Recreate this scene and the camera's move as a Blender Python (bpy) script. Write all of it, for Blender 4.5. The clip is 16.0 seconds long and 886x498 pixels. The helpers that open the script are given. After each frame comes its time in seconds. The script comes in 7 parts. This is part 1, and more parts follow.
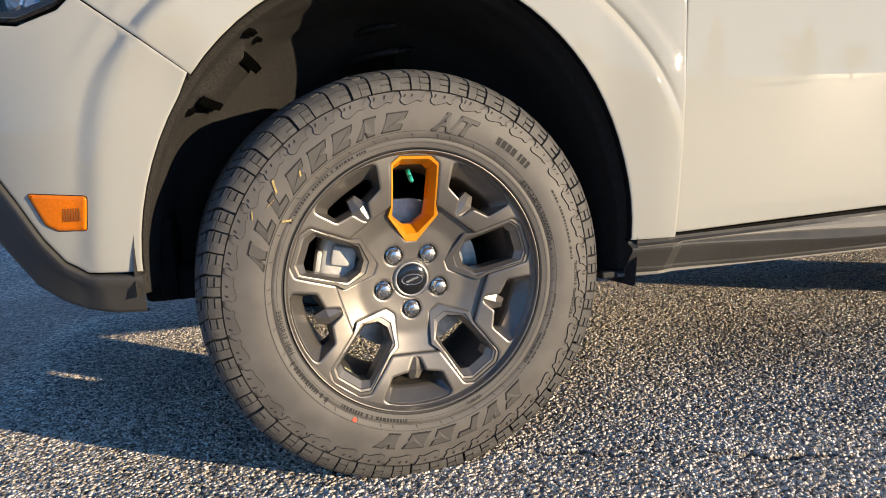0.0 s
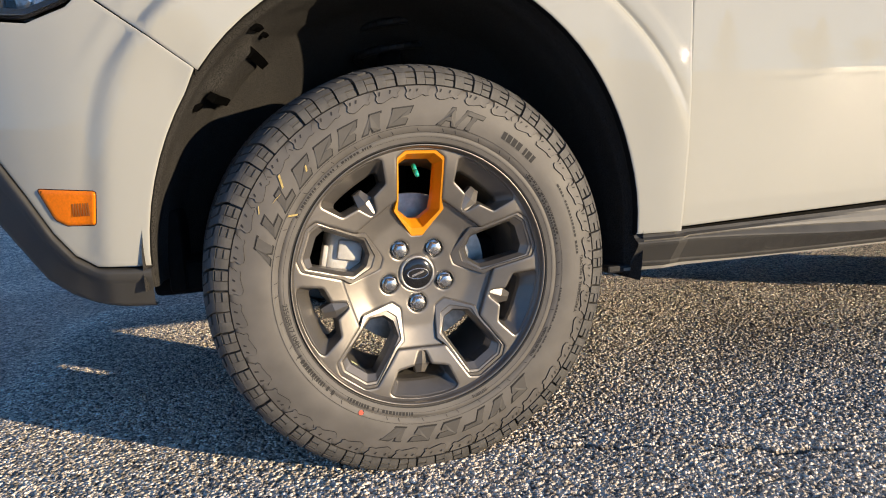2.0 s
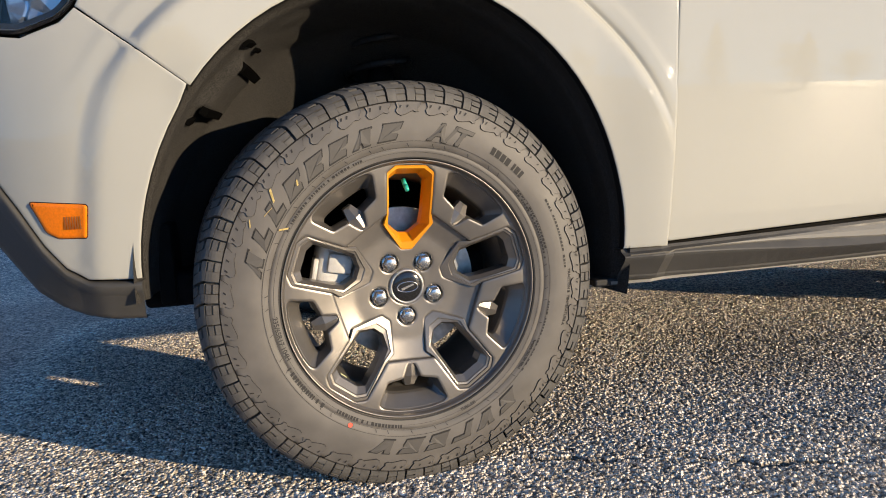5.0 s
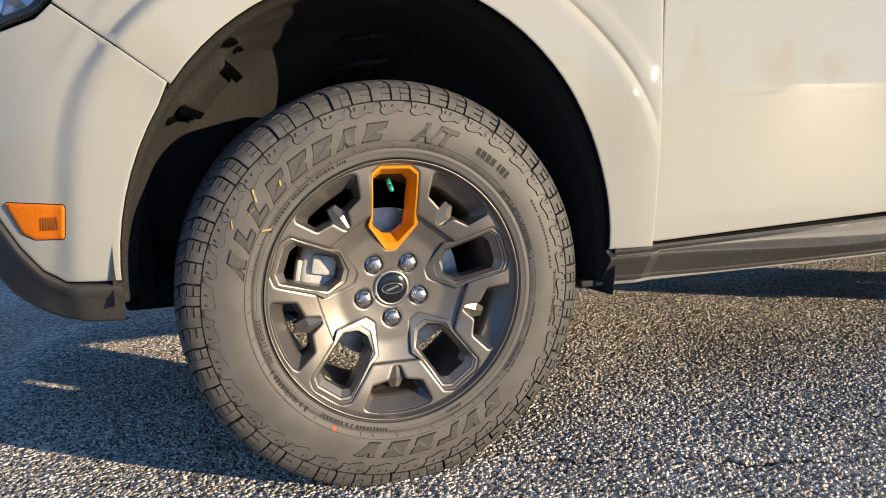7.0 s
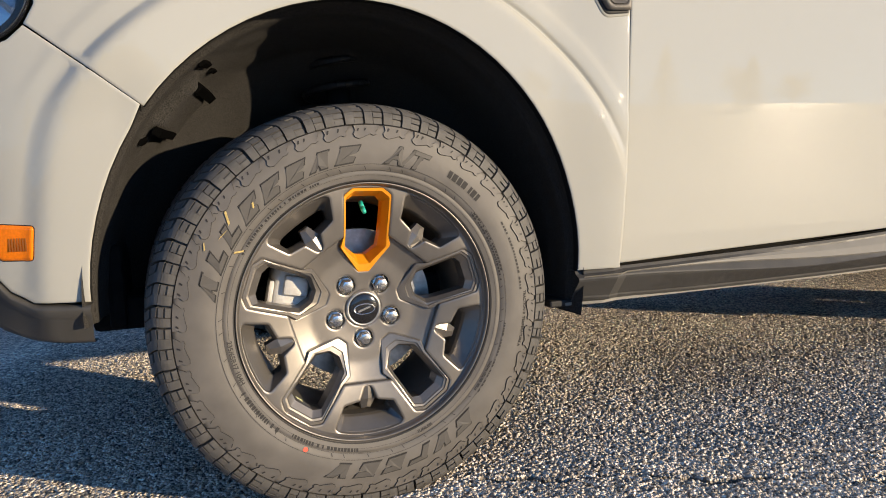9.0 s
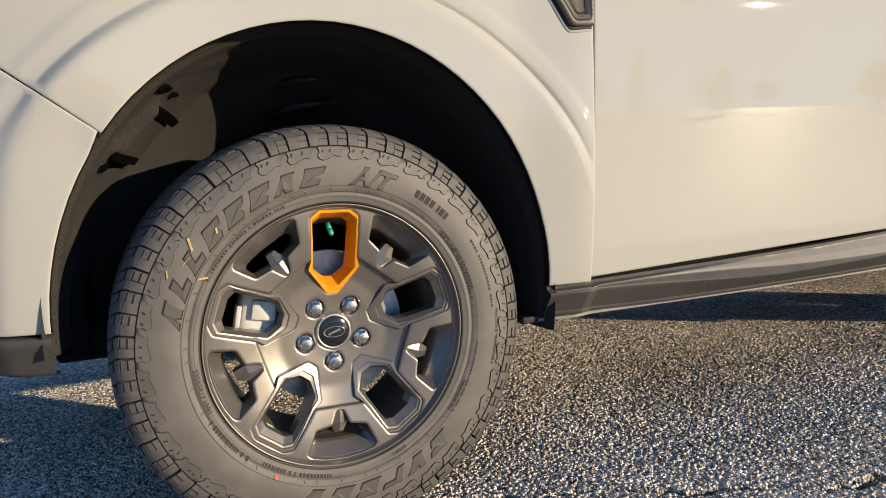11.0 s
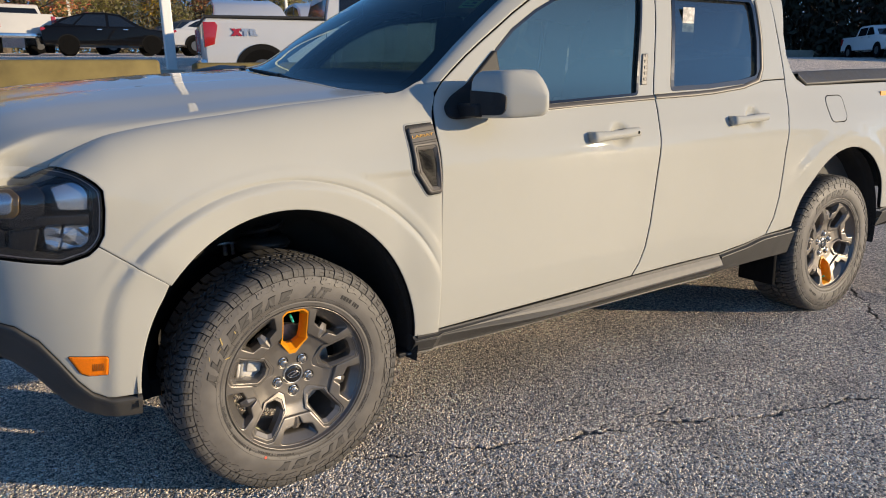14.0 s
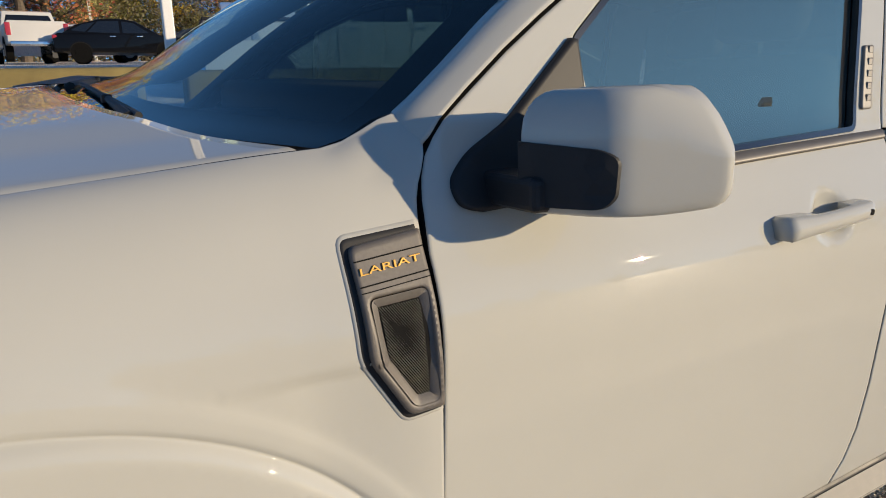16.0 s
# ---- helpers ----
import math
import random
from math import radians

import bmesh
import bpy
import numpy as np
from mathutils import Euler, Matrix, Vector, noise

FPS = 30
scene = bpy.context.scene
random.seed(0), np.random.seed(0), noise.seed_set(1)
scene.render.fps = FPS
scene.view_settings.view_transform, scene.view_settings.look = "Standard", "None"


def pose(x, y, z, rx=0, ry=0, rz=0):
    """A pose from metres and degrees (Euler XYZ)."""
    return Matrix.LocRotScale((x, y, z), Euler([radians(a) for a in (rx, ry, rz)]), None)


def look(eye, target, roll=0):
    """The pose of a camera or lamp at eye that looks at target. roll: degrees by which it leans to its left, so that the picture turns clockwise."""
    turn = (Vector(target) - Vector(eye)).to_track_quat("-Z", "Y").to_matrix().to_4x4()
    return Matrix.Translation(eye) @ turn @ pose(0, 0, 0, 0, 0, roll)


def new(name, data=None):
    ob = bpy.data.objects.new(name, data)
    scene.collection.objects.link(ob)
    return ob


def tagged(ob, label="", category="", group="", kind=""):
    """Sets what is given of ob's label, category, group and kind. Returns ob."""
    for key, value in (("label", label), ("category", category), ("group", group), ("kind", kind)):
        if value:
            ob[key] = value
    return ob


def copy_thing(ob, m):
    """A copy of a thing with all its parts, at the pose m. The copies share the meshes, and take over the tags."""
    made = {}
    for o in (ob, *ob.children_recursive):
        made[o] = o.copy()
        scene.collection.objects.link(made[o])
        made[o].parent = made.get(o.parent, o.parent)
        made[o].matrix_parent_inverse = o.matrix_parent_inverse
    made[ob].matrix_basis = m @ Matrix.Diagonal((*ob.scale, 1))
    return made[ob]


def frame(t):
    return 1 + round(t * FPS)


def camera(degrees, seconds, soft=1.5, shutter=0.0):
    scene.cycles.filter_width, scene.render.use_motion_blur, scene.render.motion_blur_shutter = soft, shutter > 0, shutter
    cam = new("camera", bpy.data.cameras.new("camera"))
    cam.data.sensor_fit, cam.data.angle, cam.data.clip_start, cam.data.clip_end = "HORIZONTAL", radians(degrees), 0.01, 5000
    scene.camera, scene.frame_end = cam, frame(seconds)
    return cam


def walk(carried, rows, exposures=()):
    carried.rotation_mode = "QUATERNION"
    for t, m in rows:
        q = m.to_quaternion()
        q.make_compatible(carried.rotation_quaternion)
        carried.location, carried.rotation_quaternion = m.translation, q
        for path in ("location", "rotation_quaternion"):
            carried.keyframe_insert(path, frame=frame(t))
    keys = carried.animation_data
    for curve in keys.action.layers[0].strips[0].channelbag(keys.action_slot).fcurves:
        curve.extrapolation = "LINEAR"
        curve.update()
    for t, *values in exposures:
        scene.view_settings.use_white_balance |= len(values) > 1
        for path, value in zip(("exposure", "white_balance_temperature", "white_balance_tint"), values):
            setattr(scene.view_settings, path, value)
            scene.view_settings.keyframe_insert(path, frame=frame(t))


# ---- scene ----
from mathutils.geometry import delaunay_2d_cdt

cam = camera(65.3, 16.0, 1.0)
PATH = [
    (0, (-0.271, -0.008, 0.586), (0.240, 1.906, 0.311), -2.96),
    (0.5, (-0.269, -0.007, 0.598), (0.236, 1.905, 0.295), -2.95),
    (1, (-0.262, -0.009, 0.590), (0.232, 1.905, 0.291), -3.04),
    (1.5, (-0.268, -0.011, 0.588), (0.225, 1.904, 0.292), -3.13),
    (2, (-0.266, -0.015, 0.585), (0.218, 1.904, 0.297), -3.12),
    (2.5, (-0.267, -0.015, 0.603), (0.221, 1.900, 0.294), -2.93),
    (3, (-0.269, -0.015, 0.587), (0.230, 1.901, 0.305), -3.04),
    (3.5, (-0.268, -0.018, 0.590), (0.235, 1.898, 0.316), -2.95),
    (4, (-0.266, -0.023, 0.591), (0.241, 1.893, 0.323), -2.85),
    (6.5, (-0.266, -0.030, 0.597), (0.269, 1.880, 0.340), -2.78),
    (7, (-0.266, -0.018, 0.591), (0.291, 1.885, 0.333), -2.71),
    (7.5, (-0.263, -0.025, 0.595), (0.311, 1.874, 0.337), -2.63),
    (8, (-0.265, -0.032, 0.599), (0.326, 1.863, 0.349), -2.25),
    (8.5, (-0.269, -0.033, 0.604), (0.348, 1.855, 0.373), -1.99),
    (11, (-0.244, -0.030, 0.621), (0.447, 1.837, 0.427), -3.58),
    (11.5, (-0.224, -0.015, 0.735), (0.426, 1.870, 0.580), -4.02),
    (12, (-0.246, -0.114, 1.030), (0.471, 1.736, 0.778), -3.42),
    (12.5, (-0.309, -0.365, 1.204), (0.493, 1.439, 0.882), -2.84),
    (13, (-0.504, -0.579, 1.229), (0.402, 1.159, 0.830), -2.19),
    (13.5, (-0.631, -0.761, 1.249), (0.357, 0.919, 0.799), -1.61),
    (14, (-0.689, -0.815, 1.258), (0.338, 0.838, 0.798), -1.37),
    (14.5, (-0.595, -0.507, 1.270), (0.433, 1.151, 0.829), -1.46),
    (15, (-0.400, -0.178, 1.319), (0.593, 1.503, 0.887), -1.51),
    (15.5, (-0.135, 0.154, 1.341), (0.831, 1.852, 0.912), -1.78),
    (16, (0.134, 0.435, 1.305), (1.098, 2.130, 0.859), -1.88),
]
walk(cam, [(t, look(eye, target, roll)) for t, eye, target, roll in PATH], exposures=((0, 0.82), (8.5, 0.81), (11, 0.77), (12.2, 0.68), (13, 0.64), (15, 0.65), (16, 0.54)))

# ---------------------------------------------------------------- light
SUN_EL, SUN_AZ = 9.2, 135.0          # low sun behind the truck's left rear
sun_dir = Vector((math.sin(radians(SUN_AZ)) * math.cos(radians(SUN_EL)), math.cos(radians(SUN_AZ)) * math.cos(radians(SUN_EL)), math.sin(radians(SUN_EL))))
world = bpy.data.worlds.new("world")
scene.world = world
world.use_nodes = True
_n = world.node_tree.nodes
_sky = _n.new("ShaderNodeTexSky")
_sky.sky_type = "NISHITA"
_sky.sun_disc = False
_sky.sun_elevation, _sky.sun_rotation = radians(SUN_EL), radians(SUN_AZ)
_sky.air_density, _sky.dust_density, _sky.ozone_density = 1.0, 0.0, 3.0
_n["Background"].inputs["Strength"].default_value = 0.142
_tc = _n.new("ShaderNodeTexCoord")
_up = _n.new("ShaderNodeVectorMath")          # thin haze: the blue of higher sky reaches far down
_up.operation = "ADD"
_up.inputs[1].default_value = (0, 0, 0.16)
world.node_tree.links.new(_tc.outputs["Generated"], _up.inputs[0])
world.node_tree.links.new(_up.outputs[0], _sky.inputs["Vector"])
_tint = _n.new("ShaderNodeMix")               # a clear, deep autumn sky
_tint.data_type, _tint.blend_type = "RGBA", "MULTIPLY"
_tint.inputs["Factor"].default_value = 1.0
_tint.inputs["B"].default_value = (0.80, 0.955, 1.13, 1)
world.node_tree.links.new(_sky.outputs[0], _tint.inputs["A"])
world.node_tree.links.new(_tint.outputs["Result"], _n["Background"].inputs["Color"])
_sl = bpy.data.lights.new("sun", "SUN")
_sl.energy, _sl.angle, _sl.color = 3.9, radians(0.53), (1.0, 0.80, 0.54)
new("sun", _sl).matrix_world = look(sun_dir * 40, (0, 0, 0))


# ---------------------------------------------------------------- materials
def material(name, color, rough=0.5, metal=0.0, coat=0.0, spec=0.5, noise_amount=0.0, noise_scale=40.0, bump=0.0, bump_scale=300.0, rough_var=0.0, coat_rough=0.03):
    """A plain surface with uneven tone at one scale, grain at another."""
    m = bpy.data.materials.new(name)
    m.use_nodes = True
    nt = m.node_tree
    b = nt.nodes["Principled BSDF"]
    b.inputs["Base Color"].default_value = (*color, 1)
    b.inputs["Roughness"].default_value = rough
    b.inputs["Metallic"].default_value = metal
    b.inputs["Coat Weight"].default_value = coat
    b.inputs["Coat Roughness"].default_value = coat_rough
    b.inputs["Coat IOR"].default_value = 1.5
    b.inputs["Specular IOR Level"].default_value = spec
    tc = nt.nodes.new("ShaderNodeTexCoord")
    if noise_amount or rough_var:
        n1 = nt.nodes.new("ShaderNodeTexNoise")
        n1.inputs["Scale"].default_value = noise_scale
        n1.inputs["Detail"].default_value = 6
        nt.links.new(tc.outputs["Object"], n1.inputs["Vector"])
        if noise_amount:
            mr = nt.nodes.new("ShaderNodeMapRange")
            mr.inputs["From Min"].default_value, mr.inputs["From Max"].default_value = 0.3, 0.7
            mr.inputs["To Min"].default_value, mr.inputs["To Max"].default_value = 1 - noise_amount, 1 + noise_amount
            nt.links.new(n1.outputs["Fac"], mr.inputs["Value"])
            mx = nt.nodes.new("ShaderNodeMix")
            mx.data_type, mx.blend_type = "RGBA", "MULTIPLY"
            mx.inputs["Factor"].default_value = 1
            mx.inputs["A"].default_value = (*color, 1)
            nt.links.new(mr.outputs[0], mx.inputs["B"])
            nt.links.new(mx.outputs["Result"], b.inputs["Base Color"])
        if rough_var:
            mr = nt.nodes.new("ShaderNodeMapRange")
            mr.inputs["From Min"].default_value, mr.inputs["From Max"].default_value = 0.3, 0.7
            mr.inputs["To Min"].default_value, mr.inputs["To Max"].default_value = max(0.02, rough - rough_var), min(1, rough + rough_var)
            nt.links.new(n1.outputs["Fac"], mr.inputs["Value"])
            nt.links.new(mr.outputs[0], b.inputs["Roughness"])
    if bump:
        n2 = nt.nodes.new("ShaderNodeTexNoise")
        n2.inputs["Scale"].default_value = bump_scale
        n2.inputs["Detail"].default_value = 3
        bp = nt.nodes.new("ShaderNodeBump")
        bp.inputs["Strength"].default_value = bump
        bp.inputs["Distance"].default_value = 0.002
        nt.links.new(tc.outputs["Object"], n2.inputs["Vector"])
        nt.links.new(n2.outputs["Fac"], bp.inputs["Height"])
        nt.links.new(bp.outputs[0], b.inputs["Normal"])
    return m


def glass(name, color, rough=0.0, alpha=0.15, least=0.075, most=1.5, tint=(0.74, 0.90, 0.90)):
    """Tinted glass: partly see-through, with a clear gloss."""
    m = bpy.data.materials.new(name)
    m.use_nodes = True
    nt = m.node_tree
    out = nt.nodes["Material Output"]
    nt.nodes.remove(nt.nodes["Principled BSDF"])
    tr = nt.nodes.new("ShaderNodeBsdfTransparent")
    tr.inputs["Color"].default_value = (*color, 1)
    gl = nt.nodes.new("ShaderNodeBsdfGlossy")
    gl.inputs["Roughness"].default_value = rough
    gl.inputs["Color"].default_value = (*tint, 1)      # blue-green solar glass
    df = nt.nodes.new("ShaderNodeBsdfDiffuse")
    df.inputs["Color"].default_value = (0.5, 0.52, 0.55, 1)
    fr = nt.nodes.new("ShaderNodeFresnel")
    fr.inputs["IOR"].default_value = 1.52
    mr = nt.nodes.new("ShaderNodeMapRange")
    mr.inputs["To Max"].default_value = most
    mr.inputs["To Min"].default_value = least
    nt.links.new(fr.outputs[0], mr.inputs["Value"])
    m1 = nt.nodes.new("ShaderNodeMixShader")
    m1.inputs[0].default_value = alpha
    nt.links.new(tr.outputs[0], m1.inputs[1])
    nt.links.new(df.outputs[0], m1.inputs[2])
    m2 = nt.nodes.new("ShaderNodeMixShader")
    nt.links.new(mr.outputs[0], m2.inputs[0])
    nt.links.new(m1.outputs[0], m2.inputs[1])
    nt.links.new(gl.outputs[0], m2.inputs[2])
    nt.links.new(m2.outputs[0], out.inputs["Surface"])
    return m


PAINT = material("white_paint", (0.424, 0.421, 0.382), 0.7, 0.0, 1.0, 0.0, noise_amount=0.012, noise_scale=3, bump=0.006, bump_scale=700, coat_rough=0.015)
PLASTIC = material("grained_black_plastic", (0.062, 0.060, 0.057), 0.5, spec=0.3, noise_amount=0.12, noise_scale=25, bump=0.10, bump_scale=1400, rough_var=0.08)
TRIM = material("satin_black_trim", (0.019, 0.019, 0.020), 0.55, spec=0.3, noise_amount=0.1, noise_scale=30)
GLOSSBLACK = material("gloss_black", (0.012, 0.012, 0.013), 0.12, coat=0.6)
# pale tone of the sill's painted sheen and of the flange below it
SILLGREY = material("satin_sill", (0.21, 0.20, 0.178), 0.55, spec=0.3, noise_amount=0.05, noise_scale=30)
# near black that paints the shade inside the gaps between body panels
GAP_SHADE = material("black_seal", (0.010, 0.010, 0.010), 0.9, spec=0.1)
DARK = material("dark_underside", (0.010, 0.010, 0.010), 0.9, spec=0.1, noise_amount=0.2)
LINER = material("felt_liner", (0.036, 0.034, 0.032), 0.95, noise_amount=0.95, noise_scale=520, bump=1.0, bump_scale=620, spec=0.2)
CASTALU = material("cast_aluminium", (0.66, 0.64, 0.60), 0.5, 0.25, noise_amount=0.15, noise_scale=60, bump=0.3, bump_scale=400)
RUBBER = material("tyre_rubber", (0.112, 0.104, 0.096), 0.6, noise_amount=0.18, noise_scale=18, bump=0.12, bump_scale=900, rough_var=0.08)
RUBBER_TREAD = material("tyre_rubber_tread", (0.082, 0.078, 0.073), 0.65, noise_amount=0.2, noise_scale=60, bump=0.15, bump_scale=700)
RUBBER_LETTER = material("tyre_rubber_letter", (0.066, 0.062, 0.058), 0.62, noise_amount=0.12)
# darker tone: painted shade along raised rubber edges, and the small print
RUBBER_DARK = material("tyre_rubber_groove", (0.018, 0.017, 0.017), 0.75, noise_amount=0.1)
RIMGREY = material("satin_grey_alloy", (0.205, 0.190, 0.174), 0.38, 0.72, 0.10, noise_amount=0.04, noise_scale=60, bump=0.03, bump_scale=2500)
ORANGE = material("orange_insert", (0.74, 0.285, 0.008), 0.4, 0.0, 0.12, noise_amount=0.05, noise_scale=60)
CHROME = material("chrome", (0.70, 0.68, 0.65), 0.2, 1.0, rough_var=0.05, noise_scale=200)
STEEL = material("bare_steel", (0.5, 0.49, 0.47), 0.38, 0.9, noise_amount=0.2, noise_scale=80)
AMBER = material("amber_lens", (0.86, 0.20, 0.004), 0.22, 0.0, 0.2, 0.3, noise_amount=0.1, noise_scale=250)
GLASS = glass("tinted_glass", (0.15, 0.20, 0.21), alpha=0.035)
WSGLASS = glass("windshield_glass", (0.36, 0.55, 0.62), alpha=0.001, least=0.005, most=1.25)
FRONTGLASS = glass("front_side_glass", (0.15, 0.21, 0.21), alpha=0.055, least=0.20, tint=(0.90, 0.97, 0.74))
KEYGREY = material("keypad_grey", (0.155, 0.148, 0.137), 0.5, noise_amount=0.06)
KEYPALE = material("keypad_button_grey", (0.17, 0.162, 0.15), 0.5, noise_amount=0.05)
LENS = glass("clear_lens", (0.94, 0.95, 0.96), alpha=0.002, least=0.03, most=0.7, tint=(0.95, 0.97, 1.0))


# ---------------------------------------------------------------- mesh helpers
def link_mesh(name, verts, faces, mat, parent=None, label="", smooth=True, mats=None, face_mats=None):
    me = bpy.data.meshes.new(name)
    me.from_pydata([tuple(v) for v in verts], [], [tuple(f) for f in faces])
    me.materials.append(mat)
    for m in mats or []:
        me.materials.append(m)
    if face_mats is not None:
        me.polygons.foreach_set("material_index", face_mats)
    me.polygons.foreach_set("use_smooth", [smooth] * len(me.polygons))
    me.update()
    ob = new(name, me)
    if parent is not None:
        ob.parent = parent
    if label:
        tagged(ob, label)
    return ob


def part(name, bm, mat, parent=None, label="", smooth=False, angle=None):
    """Links a bmesh as one mesh object under a thing or part."""
    me = bpy.data.meshes.new(name)
    bmesh.ops.recalc_face_normals(bm, faces=bm.faces[:])
    for f in bm.faces:
        f.smooth = smooth or angle is not None
    if angle is not None:
        for e in bm.edges:
            if len(e.link_faces) == 2 and e.calc_face_angle(0) > radians(angle):
                e.smooth = False
    bm.to_mesh(me)
    bm.free()
    me.materials.append(mat)
    ob = new(name, me)
    if parent is not None:
        ob.parent = parent
    if label:
        tagged(ob, label)
    return ob


def box(bm, x0, x1, y0, y1, z0, z1, bevel=0.0, segs=2, m=None):
    g = bmesh.ops.create_cube(bm, size=1)["verts"]
    for v in g:
        v.co = Vector((x0 + (v.co.x + 0.5) * (x1 - x0), y0 + (v.co.y + 0.5) * (y1 - y0), z0 + (v.co.z + 0.5) * (z1 - z0)))
    if bevel:
        es = list({e for v in g for e in v.link_edges})
        r = bmesh.ops.bevel(bm, geom=es, offset=bevel, segments=segs, profile=0.5, affect="EDGES")
        g = list({v for f in r["faces"] for v in f.verts} | {v for v in g if v.is_valid})
    if m is not None:
        for v in g:
            v.co = m @ v.co
    return g


def cyl(bm, p0, p1, r0, r1=None, segs=24, caps=True):
    """A tapered rod from p0 to p1."""
    p0, p1 = Vector(p0), Vector(p1)
    r1 = r0 if r1 is None else r1
    d = p1 - p0
    q = d.to_track_quat("Z", "Y").to_matrix()
    a, b = [], []
    for i in range(segs):
        t = 2 * math.pi * i / segs
        o = q @ Vector((math.cos(t), math.sin(t), 0))
        a.append(bm.verts.new(p0 + o * r0))
        b.append(bm.verts.new(p1 + o * r1))
    for i in range(segs):
        j = (i + 1) % segs
        bm.faces.new((a[i], a[j], b[j], b[i]))
    if caps:
        bm.faces.new(a[::-1])
        bm.faces.new(b)


def curve(xs, ys):
    """A smooth curve through points, with no overshoot (monotone cubic)."""
    x, y = np.array(xs, float), np.array(ys, float)
    h, dl = np.diff(x), np.diff(y) / np.diff(x)
    m = np.zeros(len(x))
    m[0], m[-1] = dl[0], dl[-1]
    for i in range(1, len(x) - 1):
        if dl[i - 1] * dl[i] > 0:
            w1, w2 = 2 * h[i] + h[i - 1], h[i] + 2 * h[i - 1]
            m[i] = (w1 + w2) / (w1 / dl[i - 1] + w2 / dl[i])

    def at(q):
        q = min(max(q, x[0]), x[-1])
        i = min(max(int(np.searchsorted(x, q)) - 1, 0), len(x) - 2)
        t = (q - x[i]) / h[i]
        return float((2 * t ** 3 - 3 * t ** 2 + 1) * y[i] + (t ** 3 - 2 * t ** 2 + t) * h[i] * m[i] + (-2 * t ** 3 + 3 * t ** 2) * y[i + 1] + (t ** 3 - t ** 2) * h[i] * m[i + 1])
    return at


def smoothstep(a, b, v):
    t = min(max((v - a) / (b - a), 0), 1)      # also falls, where a > b
    return t * t * (3 - 2 * t)


def resample(poly, step, closed=True):
    """Points every step metres along a polyline; corners are kept."""
    out = []
    n = len(poly)
    for i in range(n if closed else n - 1):
        a, b = Vector(poly[i]), Vector(poly[(i + 1) % n])
        k = max(1, round((b - a).length / step))
        out += [tuple(a.lerp(b, j / k)) for j in range(k)]
    if not closed:
        out.append(tuple(poly[-1]))
    return out


def rounded(poly, radius, segs=5, only=None):
    """Rounds the corners of a closed polygon. only: indices of the corners to round."""
    out, n = [], len(poly)
    for i in range(n):
        p, a, b = Vector(poly[i]), Vector(poly[i - 1]), Vector(poly[(i + 1) % n])
        if only is not None and i not in only:
            out.append(tuple(p))
            continue
        r = min(radius, (a - p).length * 0.49, (b - p).length * 0.49)
        s, e = p + (a - p).normalized() * r, p + (b - p).normalized() * r
        for j in range(segs + 1):
            t = j / segs
            out.append(tuple(s * (1 - t) ** 2 + p * 2 * t * (1 - t) + e * t ** 2))
    return out


def inset(poly, d):
    """Moves a closed polygon's outline inwards by d."""
    n = len(poly)
    area = sum(poly[i][0] * poly[(i + 1) % n][1] - poly[(i + 1) % n][0] * poly[i][1] for i in range(n))
    s = 1 if area > 0 else -1
    out = []
    for i in range(n):
        p, a, b = Vector(poly[i]), Vector(poly[i - 1]), Vector(poly[(i + 1) % n])
        e1, e2 = (p - a), (b - p)
        if e1.length < 1e-9 or e2.length < 1e-9:
            out.append(tuple(p))
            continue
        e1.normalize(), e2.normalize()
        n1, n2 = Vector((-e1.y, e1.x)) * s, Vector((-e2.y, e2.x)) * s
        m = n1 + n2
        k = m.length_squared
        out.append(tuple(p + (m * (2 / k) if k > 0.4 else n1) * d))
    return out


def inside(poly, px, py):
    """Which of the points lie within the polygon."""
    px, py = np.asarray(px, float), np.asarray(py, float)
    hit = np.zeros(px.shape, bool)
    n = len(poly)
    for i in range(n):
        (x0, y0), (x1, y1) = poly[i], poly[(i + 1) % n]
        if y0 == y1:
            continue
        c = ((y0 > py) != (y1 > py)) & (px < (x1 - x0) * (py - y0) / (y1 - y0) + x0)
        hit ^= c
    return hit


def edge_distance(poly, px, py):
    d = np.full(np.shape(px), 1e9)
    n = len(poly)
    for i in range(n):
        ax, ay = poly[i]
        bx, by = poly[(i + 1) % n]
        ex, ey = bx - ax, by - ay
        l2 = ex * ex + ey * ey
        if l2 < 1e-14:
            continue
        t = np.clip(((px - ax) * ex + (py - ay) * ey) / l2, 0, 1)
        d = np.minimum(d, np.hypot(px - ax - t * ex, py - ay - t * ey))
    return d


